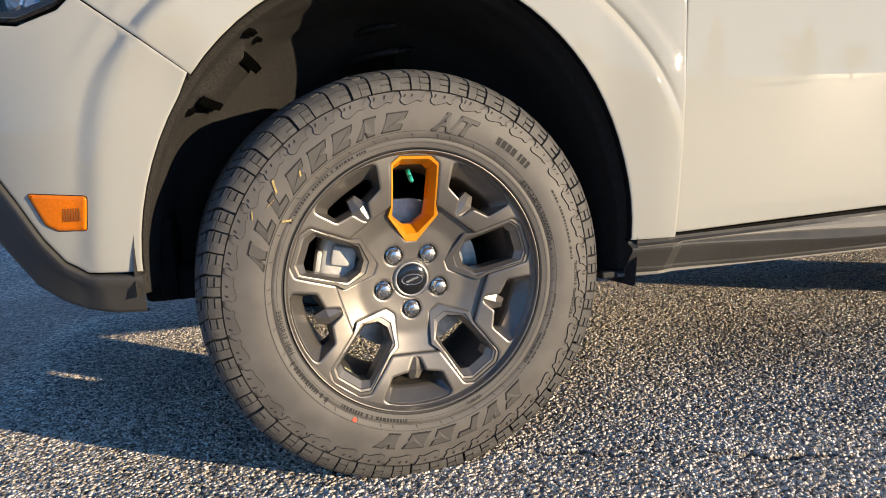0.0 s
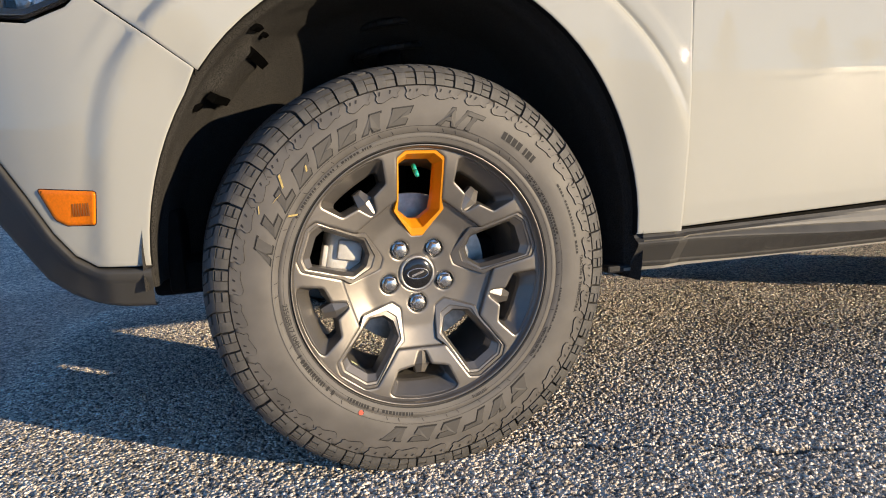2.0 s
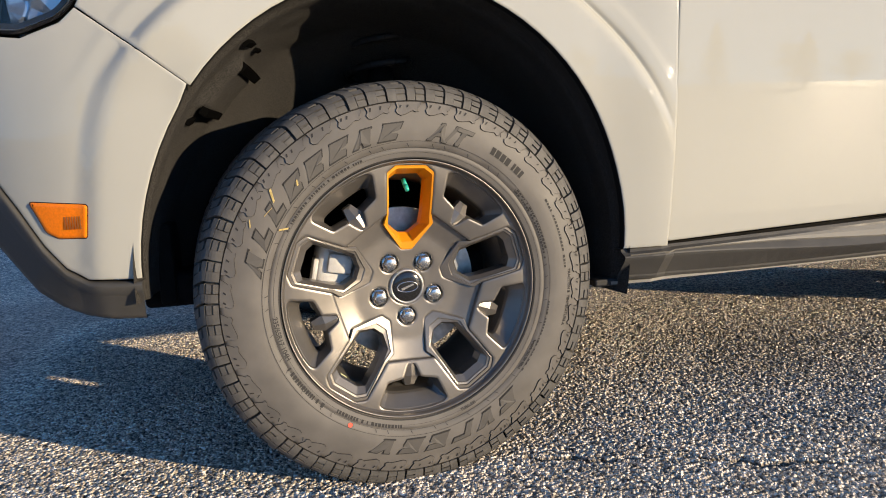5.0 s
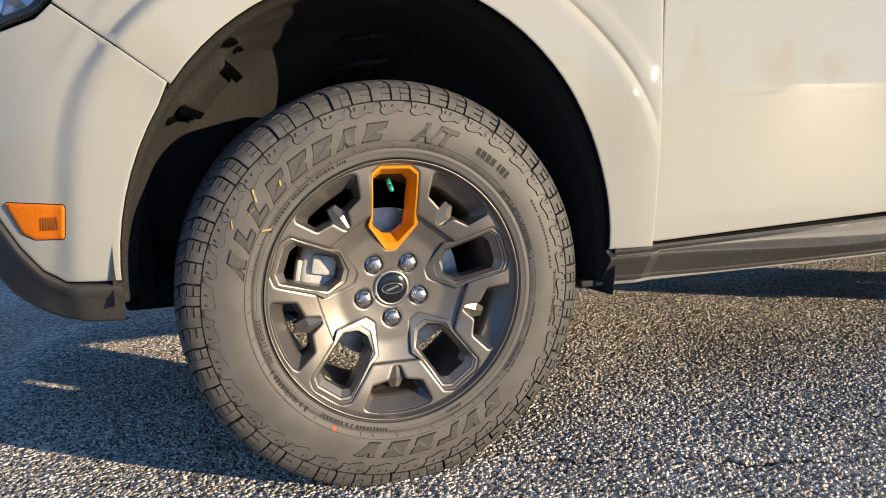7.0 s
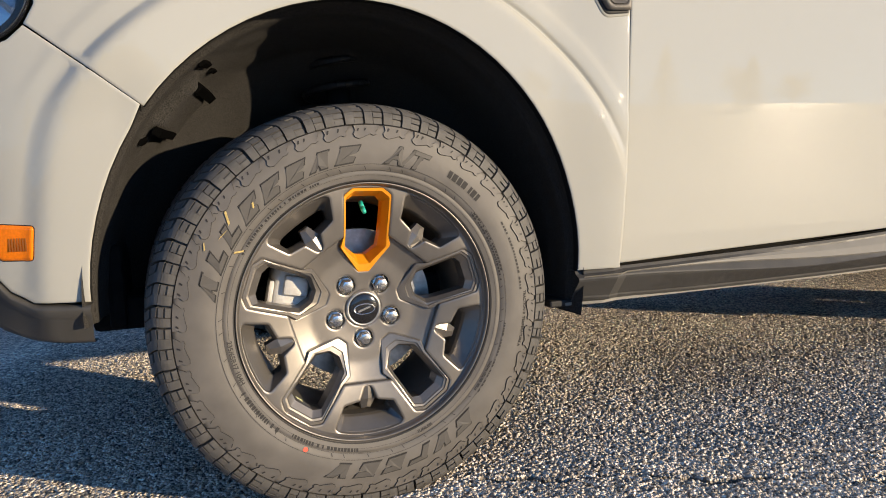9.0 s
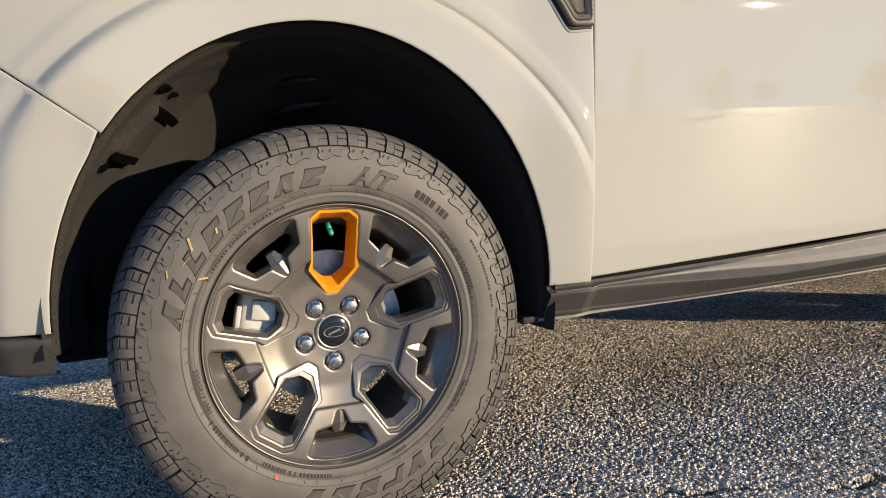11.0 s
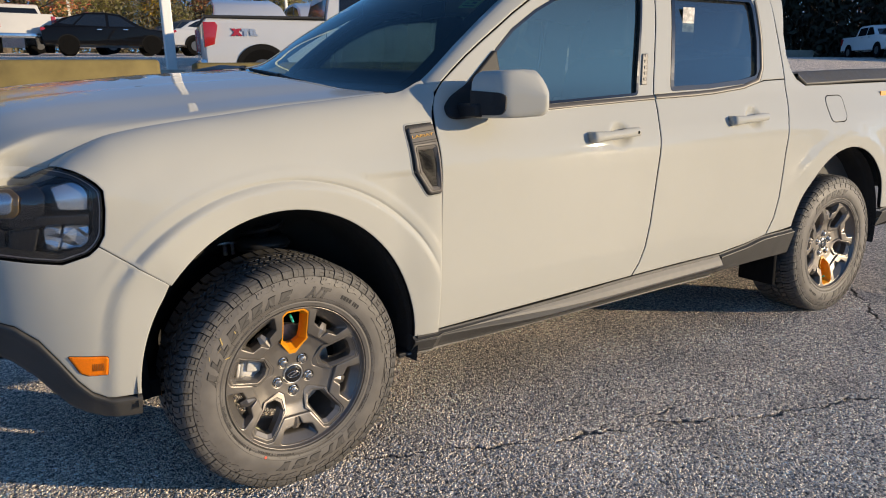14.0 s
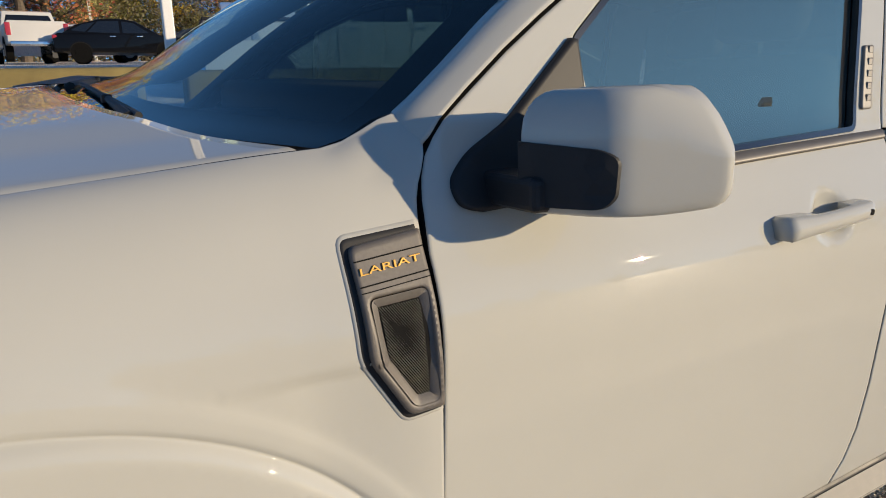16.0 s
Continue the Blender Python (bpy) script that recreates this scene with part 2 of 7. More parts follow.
def fill(outline, step, holes=(), rows=None):
    """Triangulates a closed outline with holes and a grid of inner points. Returns points, triangles and the number of edge points."""
    loops = [outline, *holes]
    pts, edges = [], []
    for lp in loops:
        k = len(pts)
        pts += [Vector(p) for p in lp]
        edges += [(k + i, k + (i + 1) % len(lp)) for i in range(len(lp))]
    ne = len(pts)
    xs, ys = [p[0] for p in outline], [p[1] for p in outline]
    nx, ny = max(1, int((max(xs) - min(xs)) / step)), max(1, int((max(ys) - min(ys)) / (step * 0.87)))
    gx, gy = np.meshgrid(np.arange(nx + 1), np.arange(ny + 1))
    qx = (min(xs) + (gx + 0.5 * (gy % 2)) * step).ravel()
    qy = (min(ys) + gy * step * 0.87).ravel()
    keep = inside(outline, qx, qy) & (edge_distance(outline, qx, qy) > step * 0.45)
    for h in holes:
        keep &= ~inside(h, qx, qy) & (edge_distance(h, qx, qy) > step * 0.45)
    if rows is not None:
        # extra points along a crease, in place of the grid there
        keep &= ~rows[1](qx, qy)
        rx, ry = np.array([p[0] for p in rows[0]]), np.array([p[1] for p in rows[0]])
        far = inside(outline, rx, ry) & (edge_distance(outline, rx, ry) > 0.003)
        qx, qy, keep = np.concatenate([qx[keep], rx[far]]), np.concatenate([qy[keep], ry[far]]), slice(None)
    pts += [Vector((a, b)) for a, b in zip(qx[keep], qy[keep])]
    v, _, f, *_ = delaunay_2d_cdt(pts, edges, [], 0, 1e-7)
    cx = np.array([sum(v[i].x for i in t) / len(t) for t in f])
    cy = np.array([sum(v[i].y for i in t) / len(t) for t in f])
    ok = inside(outline, cx, cy)
    for h in holes:
        ok &= ~inside(h, cx, cy)
    return v, [t for t, o in zip(f, ok) if o], ne


def panel(name, outline, surf, mat, parent, step=0.03, edge=0.02, gap=0.0022, roll=0.0022, label="", depth=0.02, holes=(), rows=None):
    """A sheet-metal panel: outline in (x, w), bent onto surf(x, w) -> (x, y, z), with rolled edges turned inwards (towards +y)."""
    outline = resample(outline, edge)
    o0 = inset(outline, gap + roll + 0.004)
    v, f, _ = fill(o0, step, [inset(resample(h, edge), -(roll + 0.004)) for h in holes], rows)
    verts = [surf(p.x, p.y) for p in v]
    faces = []
    for t in f:
        a, b, c = (v[i] for i in t[:3])
        ccw = (b.x - a.x) * (c.y - a.y) - (b.y - a.y) * (c.x - a.x) > 0
        faces.append(t if ccw else t[::-1])
    where = {(round(p.x, 5), round(p.y, 5)): i for i, p in enumerate(v)}
    walls = []
    jobs = [(o0, inset(outline, gap + roll), inset(outline, gap))]
    for h in holes:
        h = resample(h, edge)
        jobs.append((inset(h, -(roll + 0.004)), inset(h, -roll), h))
    for k0, (la, lb, lc) in enumerate(jobs):
        rows = [[where.get((round(p[0], 5), round(p[1], 5))) for p in la]]
        for lp, dy in ((lb, 0.0), (lc, roll * 0.9), (lc, depth)):
            k = len(verts)
            for p in lp:
                x, y, z = surf(*p)
                verts.append((x, y + dy, z))
            rows.append(list(range(k, k + len(lp))))
        n = len(la)
        area = sum(la[i][0] * la[(i + 1) % n][1] - la[(i + 1) % n][0] * la[i][1] for i in range(n))
        for level, (r0, r1) in enumerate(zip(rows, rows[1:])):
            # the turned-in walls of painted panels get the gap's shade as colour
            if level == 2 and mat is PAINT:
                walls.append((len(faces), len(faces) + n))
            for i in range(n):
                j = (i + 1) % n
                if None in (r0[i], r0[j]):
                    continue
                q = (r0[i], r1[i], r1[j], r0[j])
                faces.append(q if (area > 0) == (k0 == 0) else q[::-1])
    dark = [0] * len(faces)
    for a, b in walls:
        dark[a:b] = [1] * (b - a)
    return link_mesh(name, verts, faces, mat, parent, label, mats=[GAP_SHADE], face_mats=dark)


def loft(name, rings, mat, parent=None, label="", close=False, caps=False, smooth=True):
    """A skin over rings of points with equal counts."""
    n = len(rings[0])
    verts = [p for r in rings for p in r]
    faces = []
    for i in range(len(rings) - 1):
        for j in range(n if close else n - 1):
            k = (j + 1) % n
            faces.append((i * n + j, i * n + k, (i + 1) * n + k, (i + 1) * n + j))
    if caps:
        faces.append(tuple(range(n - 1, -1, -1)))
        faces.append(tuple((len(rings) - 1) * n + j for j in range(n)))
    return link_mesh(name, verts, faces, mat, parent, label, smooth)


# ---------------------------------------------------------------- the truck's body surface
YC = 2.10                                   # the truck's middle plane
YF = 1.218                                  # face of the wheel hubs on the near side
side_z = curve([0.30, 0.36, 0.42, 0.50, 0.62, 0.78, 0.90, 0.95, 0.98, 1.01, 1.04, 1.07, 1.10, 1.15, 1.20, 1.25, 1.35, 1.50, 1.62, 1.72],
               [1.225, 1.216, 1.207, 1.197, 1.1885, 1.1800, 1.1738, 1.1706, 1.1700, 1.1722, 1.1785, 1.1885, 1.2020, 1.222, 1.243, 1.254, 1.270, 1.295, 1.325, 1.390])
corner_x = curve([-0.90, -0.86, -0.80, -0.72, -0.63, -0.54, -0.45, -0.35, -0.20, 0.30], [0.62, 0.345, 0.197, 0.108, 0.053, 0.025, 0.011, 0.003, 0.0, 0.0])
hood_edge = curve([-0.66, -0.60, -0.54, -0.45, -0.28, -0.12, 0.05, 0.24, 0.40, 0.57], [1.045, 1.077, 1.112, 1.148, 1.174, 1.190, 1.208, 1.223, 1.236, 1.250])


def flare(x, w, cx):
    """How far the wheel arch's raised band stands out."""
    e = math.hypot((x - cx + 0.01) / 0.507, (w - 0.40) / 0.505)
    on = smoothstep(0.52, 0.74, w)
    front = smoothstep(-0.30, -0.40, x - cx)
    on *= 1 - front * (1 - smoothstep(0.70, 0.84, w))
    lift = 0.010 * (1 - smoothstep(1.128, 1.172, e)) * on + 0.003 * (1 - smoothstep(1.225, 1.262, e)) * on
    rear = smoothstep(-0.35, 0.15, x - cx)
    groove = -(0.0012 + 0.0033 * rear) * math.exp(-((e - 1.170) / 0.009) ** 2) * smoothstep(0.60 + 0.14 * front, 0.80 + 0.06 * front, w)
    f = smoothstep(-0.12, -0.42, x - cx) * (1.0 if cx < 1 else 0.15)
    e0 = 1.035 + 0.10 * smoothstep(0.48, 0.80, w)
    broad = f * (0.012 * (1 - smoothstep(e0 - 0.02, e0 + 0.06, e)) + 0.014 * (1 - smoothstep(e0, e0 + 0.34, e))) + 0.014 * (1 - f) * (1 - smoothstep(1.0, 1.7, e))
    return lift + groove + broad


def side_f(x, w):
    """The front fender and bumper corner. Above w = 0.98 the fender rolls over towards the hood."""
    top = hood_edge(x)
    b = side_z(min(w, 0.98)) + corner_x(x)
    b += 0.018 * smoothstep(0.54, 0.36, x) - flare(x, w, 0.0)
    if w <= 0.98:
        return (x, b, w)
    f = radians(84) * (w - 0.98) / 0.30
    z = 0.98 + (top - 0.98) * math.sin(f) / math.sin(radians(84))
    y = b + 0.135 * (1 - math.cos(f))
    k = smoothstep(0.15, 0.53, x)
    y = y * (1 - k) + (side_z(z) + 0.045 * smoothstep(1.10, 1.28, w) ** 2) * k
    # the rear corner sweeps up to the foot of the windshield pillar
    dx = (0.038 + 0.014 * smoothstep(1.22, 1.28, w)) * smoothstep(0.34, 0.50, x) * smoothstep(1.08, 1.24, w) ** 1.4
    dz = 0.033 * smoothstep(0.42, 0.50, x) * smoothstep(1.18, 1.28, w)
    dy = -0.015 * smoothstep(0.47, 0.541, x) * smoothstep(1.13, 1.22, w) * (1 - smoothstep(1.23, 1.28, w))
    return (x + dx, y + dy, z + dz)


def side_d(x, w):
    """The doors and the bed side, with cups behind the handles."""
    cup = 0.0
    for hx, hz in ((1.405, 1.050), (2.285, 1.078)):
        e = math.hypot((x - hx) / 0.062, (w - hz) / 0.052)
        cup += 0.020 * (1 - smoothstep(0.45, 1.0, e))
    return (x, side_z(w) + cup - (flare(x, w, 3.076) if x > 2.2 else 0) + 0.05 * smoothstep(3.7, 4.2, x) ** 2, w)


def side(x, w):
    return side_f(x, w) if x < 0.538 else side_d(x, w)


def arch(cx, lo=0.40, a=0.45, b=0.505, n=40, zc=0.40):
    """The wheel opening's edge, from its front foot over the top to its rear foot."""
    return [(cx - 0.01 - a * math.cos(math.pi * i / n), zc + b * math.sin(math.pi * i / n)) for i in range(n + 1)]


truck = tagged(new("pickup_truck"), "white crew-cab pickup truck parked on asphalt, wheels turned slightly", "pickup truck")
truck.location = (0, YC, 0)
HOME = Matrix.Translation((0, -YC, 0))


def own(ob):
    """Keeps a part where it was modelled while the truck's root stands at the truck's middle."""
    ob.matrix_parent_inverse = HOME
    return ob


arch_f = arch(0.0)
FLIP = Matrix.Translation((0, 2 * YC, 0)) @ Matrix.Diagonal((1, -1, 1, 1))


def far_copy(ob, parent=None):
    """The same part on the far side of the truck, mirrored."""
    me = ob.data.copy()
    me.transform(FLIP)
    me.flip_normals()
    o = new(ob.name.split(".")[0], me)
    o.parent = parent or truck
    if parent is None:
        own(o)
    if "label" in ob:
        tagged(o, ob["label"])
    return o


both = []

# rows of points that follow the arch's crease
CREASE = [(-0.01 + 0.507 * e * math.cos(math.pi * i / 190), 0.40 + 0.505 * e * math.sin(math.pi * i / 190)) for e in (1.125, 1.140, 1.152, 1.160, 1.165, 1.170, 1.175, 1.181, 1.190, 1.205, 1.222, 1.235, 1.248, 1.262) for i in range(191)]
near_crease = lambda x, w: np.abs(np.hypot((x + 0.01) / 0.507, (w - 0.40) / 0.505) - 1.195) < 0.075

# front fender
i0 = next(i for i, p in enumerate(arch_f) if p[0] > -0.357)
fender_line = arch_f[i0:] + [(0.437, 0.395), (0.534, 0.395), (0.541, 0.62), (0.546, 0.89), (0.545, 1.00), (0.5435, 1.10), (0.543, 1.16), (0.543, 1.222), (0.500, 1.28), (0.3, 1.28), (-0.2, 1.28), (-0.50, 1.28), (-0.590, 1.28),
              (-0.602, 1.235), (-0.566, 1.148), (-0.535, 1.096), (-0.504, 1.047), (-0.489, 1.017), (-0.490, 0.958), (-0.500, 0.888), (-0.517, 0.859)]
fender = own(panel("front_fender", fender_line, side_f, PAINT, truck, 0.010, label="white front fender with a raised wheel-arch band", gap=0.0006, roll=0.0012, rows=(CREASE, near_crease)))
both.append(fender)

# front bumper side, below the headlight
bumper_line = [(-0.357, 0.732), *[p for p in reversed(arch_f[:i0]) if p[1] > 0.42], (-0.459, 0.418), (-0.545, 0.420), (-0.580, 0.440), (-0.612, 0.480), (-0.650, 0.545), (-0.690, 0.605), (-0.74, 0.645), (-0.80, 0.66), (-0.88, 0.665),
               (-0.893, 0.72), (-0.885, 0.835), (-0.80, 0.835), (-0.745, 0.834), (-0.683, 0.825), (-0.607, 0.815), (-0.543, 0.835), (-0.517, 0.857)]
bumper = own(panel("front_bumper_corner", bumper_line, side_f, PAINT, truck, 0.015, label="white bumper corner below the headlight", gap=0.0002, roll=0.0010, rows=(CREASE, near_crease)))
both.append(bumper)

# doors below the windows
GF = [(0.842, 1.373), (0.935, 1.455), (1.055, 1.527), (1.165, 1.577), (1.30, 1.612), (1.45, 1.628), (1.625, 1.632), (1.642, 1.600), (1.600, 1.395), (1.560, 1.200), (1.327, 1.191), (1.127, 1.183), (0.872, 1.175)]
front_door_line = [(0.534, 0.400), (0.80, 0.410), (1.10, 0.420), (1.522, 0.436), (1.560, 0.49), (1.588, 0.56), (1.606, 0.66), (1.618, 0.80), (1.630, 0.95), (1.637, 1.06), (1.652, 1.13), (1.657, 1.17), (1.655, 1.198), (1.678, 1.33), (1.706, 1.50), (1.728, 1.664),
                   (1.50, 1.668), (1.30, 1.655), (1.20, 1.635), (1.034, 1.560), (0.946, 1.508), (0.862, 1.452), (0.790, 1.405), (0.721, 1.357), (0.650, 1.302), (0.610, 1.270), (0.589, 1.247), (0.572, 1.222), (0.562, 1.195), (0.555, 1.165), (0.5480, 1.10), (0.5465, 0.89), (0.541, 0.62)]
front_door = own(panel("front_door", front_door_line, side_d, PAINT, truck, 0.016, label="closed white front door", holes=[rounded(GF, 0.02, 4, (0, 6, 9, 12))]))
rear_door_line = [(1.522, 0.436), (1.82, 0.445), (2.12, 0.450), (2.30, 0.470), (2.445, 0.498), (2.490, 0.58), (2.512, 0.68), (2.522, 0.80), (2.530, 0.92), (2.545, 1.04), (2.578, 1.12), (2.595, 1.187), (2.598, 1.25), (2.43, 1.245), (2.30, 1.222), (1.9, 1.205), (1.655, 1.198),
                  (1.657, 1.17), (1.652, 1.13), (1.637, 1.06), (1.630, 0.95), (1.618, 0.80), (1.606, 0.66), (1.588, 0.56), (1.560, 0.49)]
rear_door = own(panel("rear_door", rear_door_line, side, PAINT, truck, 0.018, label="closed white rear door"))
both += [front_door, rear_door]

# bed side with the rear wheel opening
arch_r = arch(3.096, a=0.45, b=0.49)
i1 = next(i for i, p in enumerate(arch_r) if p[1] > 0.505)
i2 = len(arch_r) - i1
bed_line = [(2.445, 0.498), *arch_r[i1:i2], (3.62, 0.51), (3.9, 0.56), (4.10, 0.62), (4.14, 0.80), (4.13, 1.10), (4.10, 1.222), (3.5, 1.222), (2.77, 1.217), (2.70, 1.250), (2.655, 1.30), (2.625, 1.37), (2.612, 1.466), (2.635, 1.64), (2.527, 1.64), (2.555, 1.482),
            (2.590, 1.311), (2.598, 1.25), (2.595, 1.187), (2.578, 1.12), (2.545, 1.04), (2.530, 0.92), (2.522, 0.80), (2.512, 0.68), (2.490, 0.58)]
bed_side = own(panel("bed_side", bed_line, side, PAINT, truck, 0.03, label="white side panel of the cargo bed"))
both.append(bed_side)


def strip(x, w, out=0.0):
    x, y, z = side(x, w)
    return (x, y - out, z)


# grained cladding along the sill
def cladding(name, top, bottom, label, out=0.012, tuck=0.03, shelf=0.0):
    n = 60
    rings = []
    tx = curve([p[0] for p in top], [p[1] for p in top])
    bx = curve([p[0] for p in bottom], [p[1] for p in bottom])
    x0, x1 = top[0][0], top[-1][0]
    for i in range(n + 1):
        x = x0 + (x1 - x0) * i / n
        a, b = tx(x) - 0.003, bx(x)
        h = a - b
        y0 = side(x, a)[1]
        g = shelf * smoothstep(0.45, 1.10, x)
        m = a - 0.010 - (0.012 + 0.38 * g) * h
        rings.append([(x, y0 + 0.03, a + 0.002), (x, y0 + 0.006, a + 0.002), (x, y0 + 0.003, a - 0.004), (x, y0 - out * (1 - g) + 0.002, a - 0.010), (x, y0 - out - 0.009 * g + 0.001, m), (x, y0 - out - 0.010 * g, m - 0.003), (x, y0 - out - 0.007 * g + 0.002, m - 0.008),
                      (x, y0 + tuck * 0.6, b + 0.014), (x, y0 + tuck * 0.62, b + 0.010), (x, y0 + tuck * 0.75, b + 0.004), (x, y0 + tuck + 0.06, b + 0.004)])
    return own(loft(name, rings, PLASTIC, truck, label, smooth=False))


SILL_TOP, SILL_LOW = [(0.437, 0.394), (0.757, 0.402), (1.10, 0.412), (1.53, 0.432), (1.82, 0.440), (2.118, 0.446)], [(0.437, 0.324), (0.77, 0.318), (1.10, 0.320), (1.6, 0.33), (2.118, 0.345)]
sill_top, sill_low = curve(*zip(*SILL_TOP)), curve(*zip(*SILL_LOW))
sill = cladding("sill_cladding", SILL_TOP, SILL_LOW, "black grained plastic sill cladding", tuck=0.034, shelf=1.0)
sill_r = cladding("rear_sill_cladding", [(2.122, 0.446), (2.30, 0.467), (2.445, 0.495), (2.665, 0.505)], [(2.122, 0.345), (2.3, 0.355), (2.5, 0.365), (2.665, 0.37)], "black grained plastic cladding ahead of the rear wheel")
rear_clad = cladding("rear_bumper_cladding", [(3.53, 0.505), (3.9, 0.555), (4.10, 0.615)], [(3.53, 0.40), (3.9, 0.44), (4.10, 0.50)], "black grained plastic cladding behind the rear wheel")
rings = []
for i in range(41):
    x = 0.425 + (2.10 - 0.425) * i / 40
    z, y = 0.322 + 0.012 * smoothstep(0.9, 2.1, x), side(x, 0.40)[1] + 0.026
    rings.append([(x, y + 0.05, z + 0.003), (x, y, z + 0.003), (x, y, z - 0.003), (x, y + 0.05, z - 0.003)])
flange = own(loft("sill_flange", rings, SILLGREY, truck, "pale painted flange under the sill", caps=True, smooth=False))
# pale strip painting the sheen on the cladding's upper face, wider towards the rear
rings = []
for i in range(81):
    x = 0.448 + (2.116 - 0.448) * i / 80
    g = smoothstep(0.45, 1.10, x)
    t_, h_ = sill_top(x) - 0.003, sill_top(x) - 0.003 - sill_low(x)
    m_ = t_ - 0.010 - (0.012 + 0.38 * g) * h_
    y_ = side(x, t_)[1]
    up, lo = Vector((x, y_ - 0.012 * (1 - g) + 0.002, t_ - 0.010)), Vector((x, y_ - 0.012 - 0.009 * g + 0.001, m_))
    lo = up.lerp(lo, 0.12 + 0.86 * smoothstep(0.45, 1.50, x))
    n_ = Vector((0, -0.0026, 0.0026))
    rings.append([tuple(up - n_), tuple(up + n_), tuple(up.lerp(lo, 0.5) + n_ * 1.3), tuple(lo + n_), tuple(lo - n_)])
sheen_ = own(loft("sill_panel", rings, SILLGREY, truck, "grey-beige strip painted as the sheen along the sill", smooth=False))
both += [sill, sill_r, rear_clad, flange, sheen_]

# front lower cladding: a band that sweeps up round the bumper corner
top_f = [(-0.89, 0.663), (-0.80, 0.658), (-0.74, 0.643), (-0.69, 0.602), (-0.65, 0.542), (-0.612, 0.477), (-0.58, 0.437), (-0.545, 0.417), (-0.50, 0.414), (-0.459, 0.414)]
bot_f = [(-0.89, 0.56), (-0.82, 0.555), (-0.76, 0.53), (-0.715, 0.492), (-0.675, 0.440), (-0.64, 0.395), (-0.60, 0.368), (-0.56, 0.352), (-0.51, 0.345), (-0.462, 0.343)]
rings = []
for a, b in zip(resample(top_f, 0.012, False), resample(bot_f, 0.0118, False)):
    A, B = Vector(side(*a)), Vector(side(b[0], b[1]))
    B.y += 0.006
    row = [A + Vector((0, 0.03, 0)), A + Vector((0, 0.002, 0)), A + Vector((0, -0.010, -0.004)), A.lerp(B, 0.10) + Vector((0, -0.012, 0)), A.lerp(B, 0.30) + Vector((0, -0.006, 0)), A.lerp(B, 0.36) + Vector((0, -0.002, 0)), A.lerp(B, 0.85), A.lerp(B, 0.97) + Vector((0, 0.008, 0)), B + Vector((0, 0.05, 0))]
    rings.append([tuple(p) for p in row])
front_clad = own(loft("front_cladding", rings, PLASTIC, truck, "dark grey grained plastic lower bumper cladding"))
both.append(front_clad)


# ---------------------------------------------------------------- wheels: built round the hub's face, outwards is -y
def revolve(name, profile, mat, segs=144, parent=None, label=""):
    rings = []
    for i in range(segs + 1):
        a = 2 * math.pi * i / segs
        rings.append([(r * math.cos(a), y, r * math.sin(a)) for r, y in profile])
    verts = [p for r in rings[:-1] for p in r]
    n, faces = len(profile), []
    for i in range(segs):
        k = (i + 1) % segs
        for j in range(n - 1):
            faces.append((i * n + j, i * n + j + 1, k * n + j + 1, k * n + j))
    return link_mesh(name, verts, faces, mat, parent, label)


wall_y = curve([0.232, 0.238, 0.246, 0.256, 0.270, 0.290, 0.310, 0.328, 0.342, 0.352, 0.360, 0.366],
               [-0.028, -0.038, -0.0405, -0.0435, -0.047, -0.0495, -0.048, -0.0445, -0.0405, -0.034, -0.026, -0.014])


def polar(a, r, out=0.0):
    """A place on the outer sidewall: a in degrees from the right, anticlockwise."""
    return (r * math.cos(radians(a)), wall_y(r) - out, r * math.sin(radians(a)))


SPIN = -2.0                                 # degrees by which the rim has stopped past the upright
rim_y = curve([0.0, 0.03, 0.072, 0.095, 0.12, 0.145, 0.17, 0.20, 0.225, 0.26], [0.013, 0.013, 0.0095, 0.0035, -0.004, -0.0115, -0.017, -0.0225, -0.025, -0.0265])


def dish(x, z):
    return (x, rim_y(math.hypot(x, z)), z)


def hub_dish(x, z):
    """The sunken middle between the window frames."""
    r = math.hypot(x, z)
    return (x, min(0.0155, rim_y(r) + 0.0062 * smoothstep(0.07, 0.11, r) + 0.0025), z)


def turned(poly, a):
    c, s = math.cos(radians(a + SPIN)), math.sin(radians(a + SPIN))
    return [(v * c - u * s, v * s + u * c) for u, v in poly]


def mirror_pts(half):
    return half + [(u, -v) for u, v in reversed(half)]


A_OUT = mirror_pts([(0.2275, 0.0285), (0.2145, 0.0445), (0.1385, 0.0425), (0.1195, 0.0478), (0.0705, 0.0105)])
A_MID = mirror_pts([(0.2175, 0.0240), (0.2060, 0.0385), (0.1385, 0.0360), (0.1170, 0.0340), (0.0985, 0.0110)])
A_IN = mirror_pts([(0.2045, 0.0190), (0.1960, 0.0325), (0.1390, 0.0300), (0.1190, 0.0275), (0.1040, 0.0100)])
A_RING = mirror_pts([(0.2215, 0.0265), (0.2095, 0.0420), (0.1385, 0.0375), (0.1180, 0.0400), (0.0880, 0.0115)])
B_HOLE = mirror_pts([(0.2290, 0.0100), (0.2265, 0.0360), (0.2205, 0.0590), (0.2130, 0.0660), (0.1750, 0.0480), (0.1695, 0.0165), (0.1480, 0.0078), (0.1430, 0.0036)])
B_LOW = mirror_pts([(0.2050, 0.0100), (0.2040, 0.0300), (0.2020, 0.0440), (0.1960, 0.0500), (0.1790, 0.0440), (0.1750, 0.0165), (0.1730, 0.0078), (0.1725, 0.0036)])


def ring_pts(r, n, x=0, z=0):
    return [(x + r * math.cos(2 * math.pi * i / n), z + r * math.sin(2 * math.pi * i / n)) for i in range(n)]


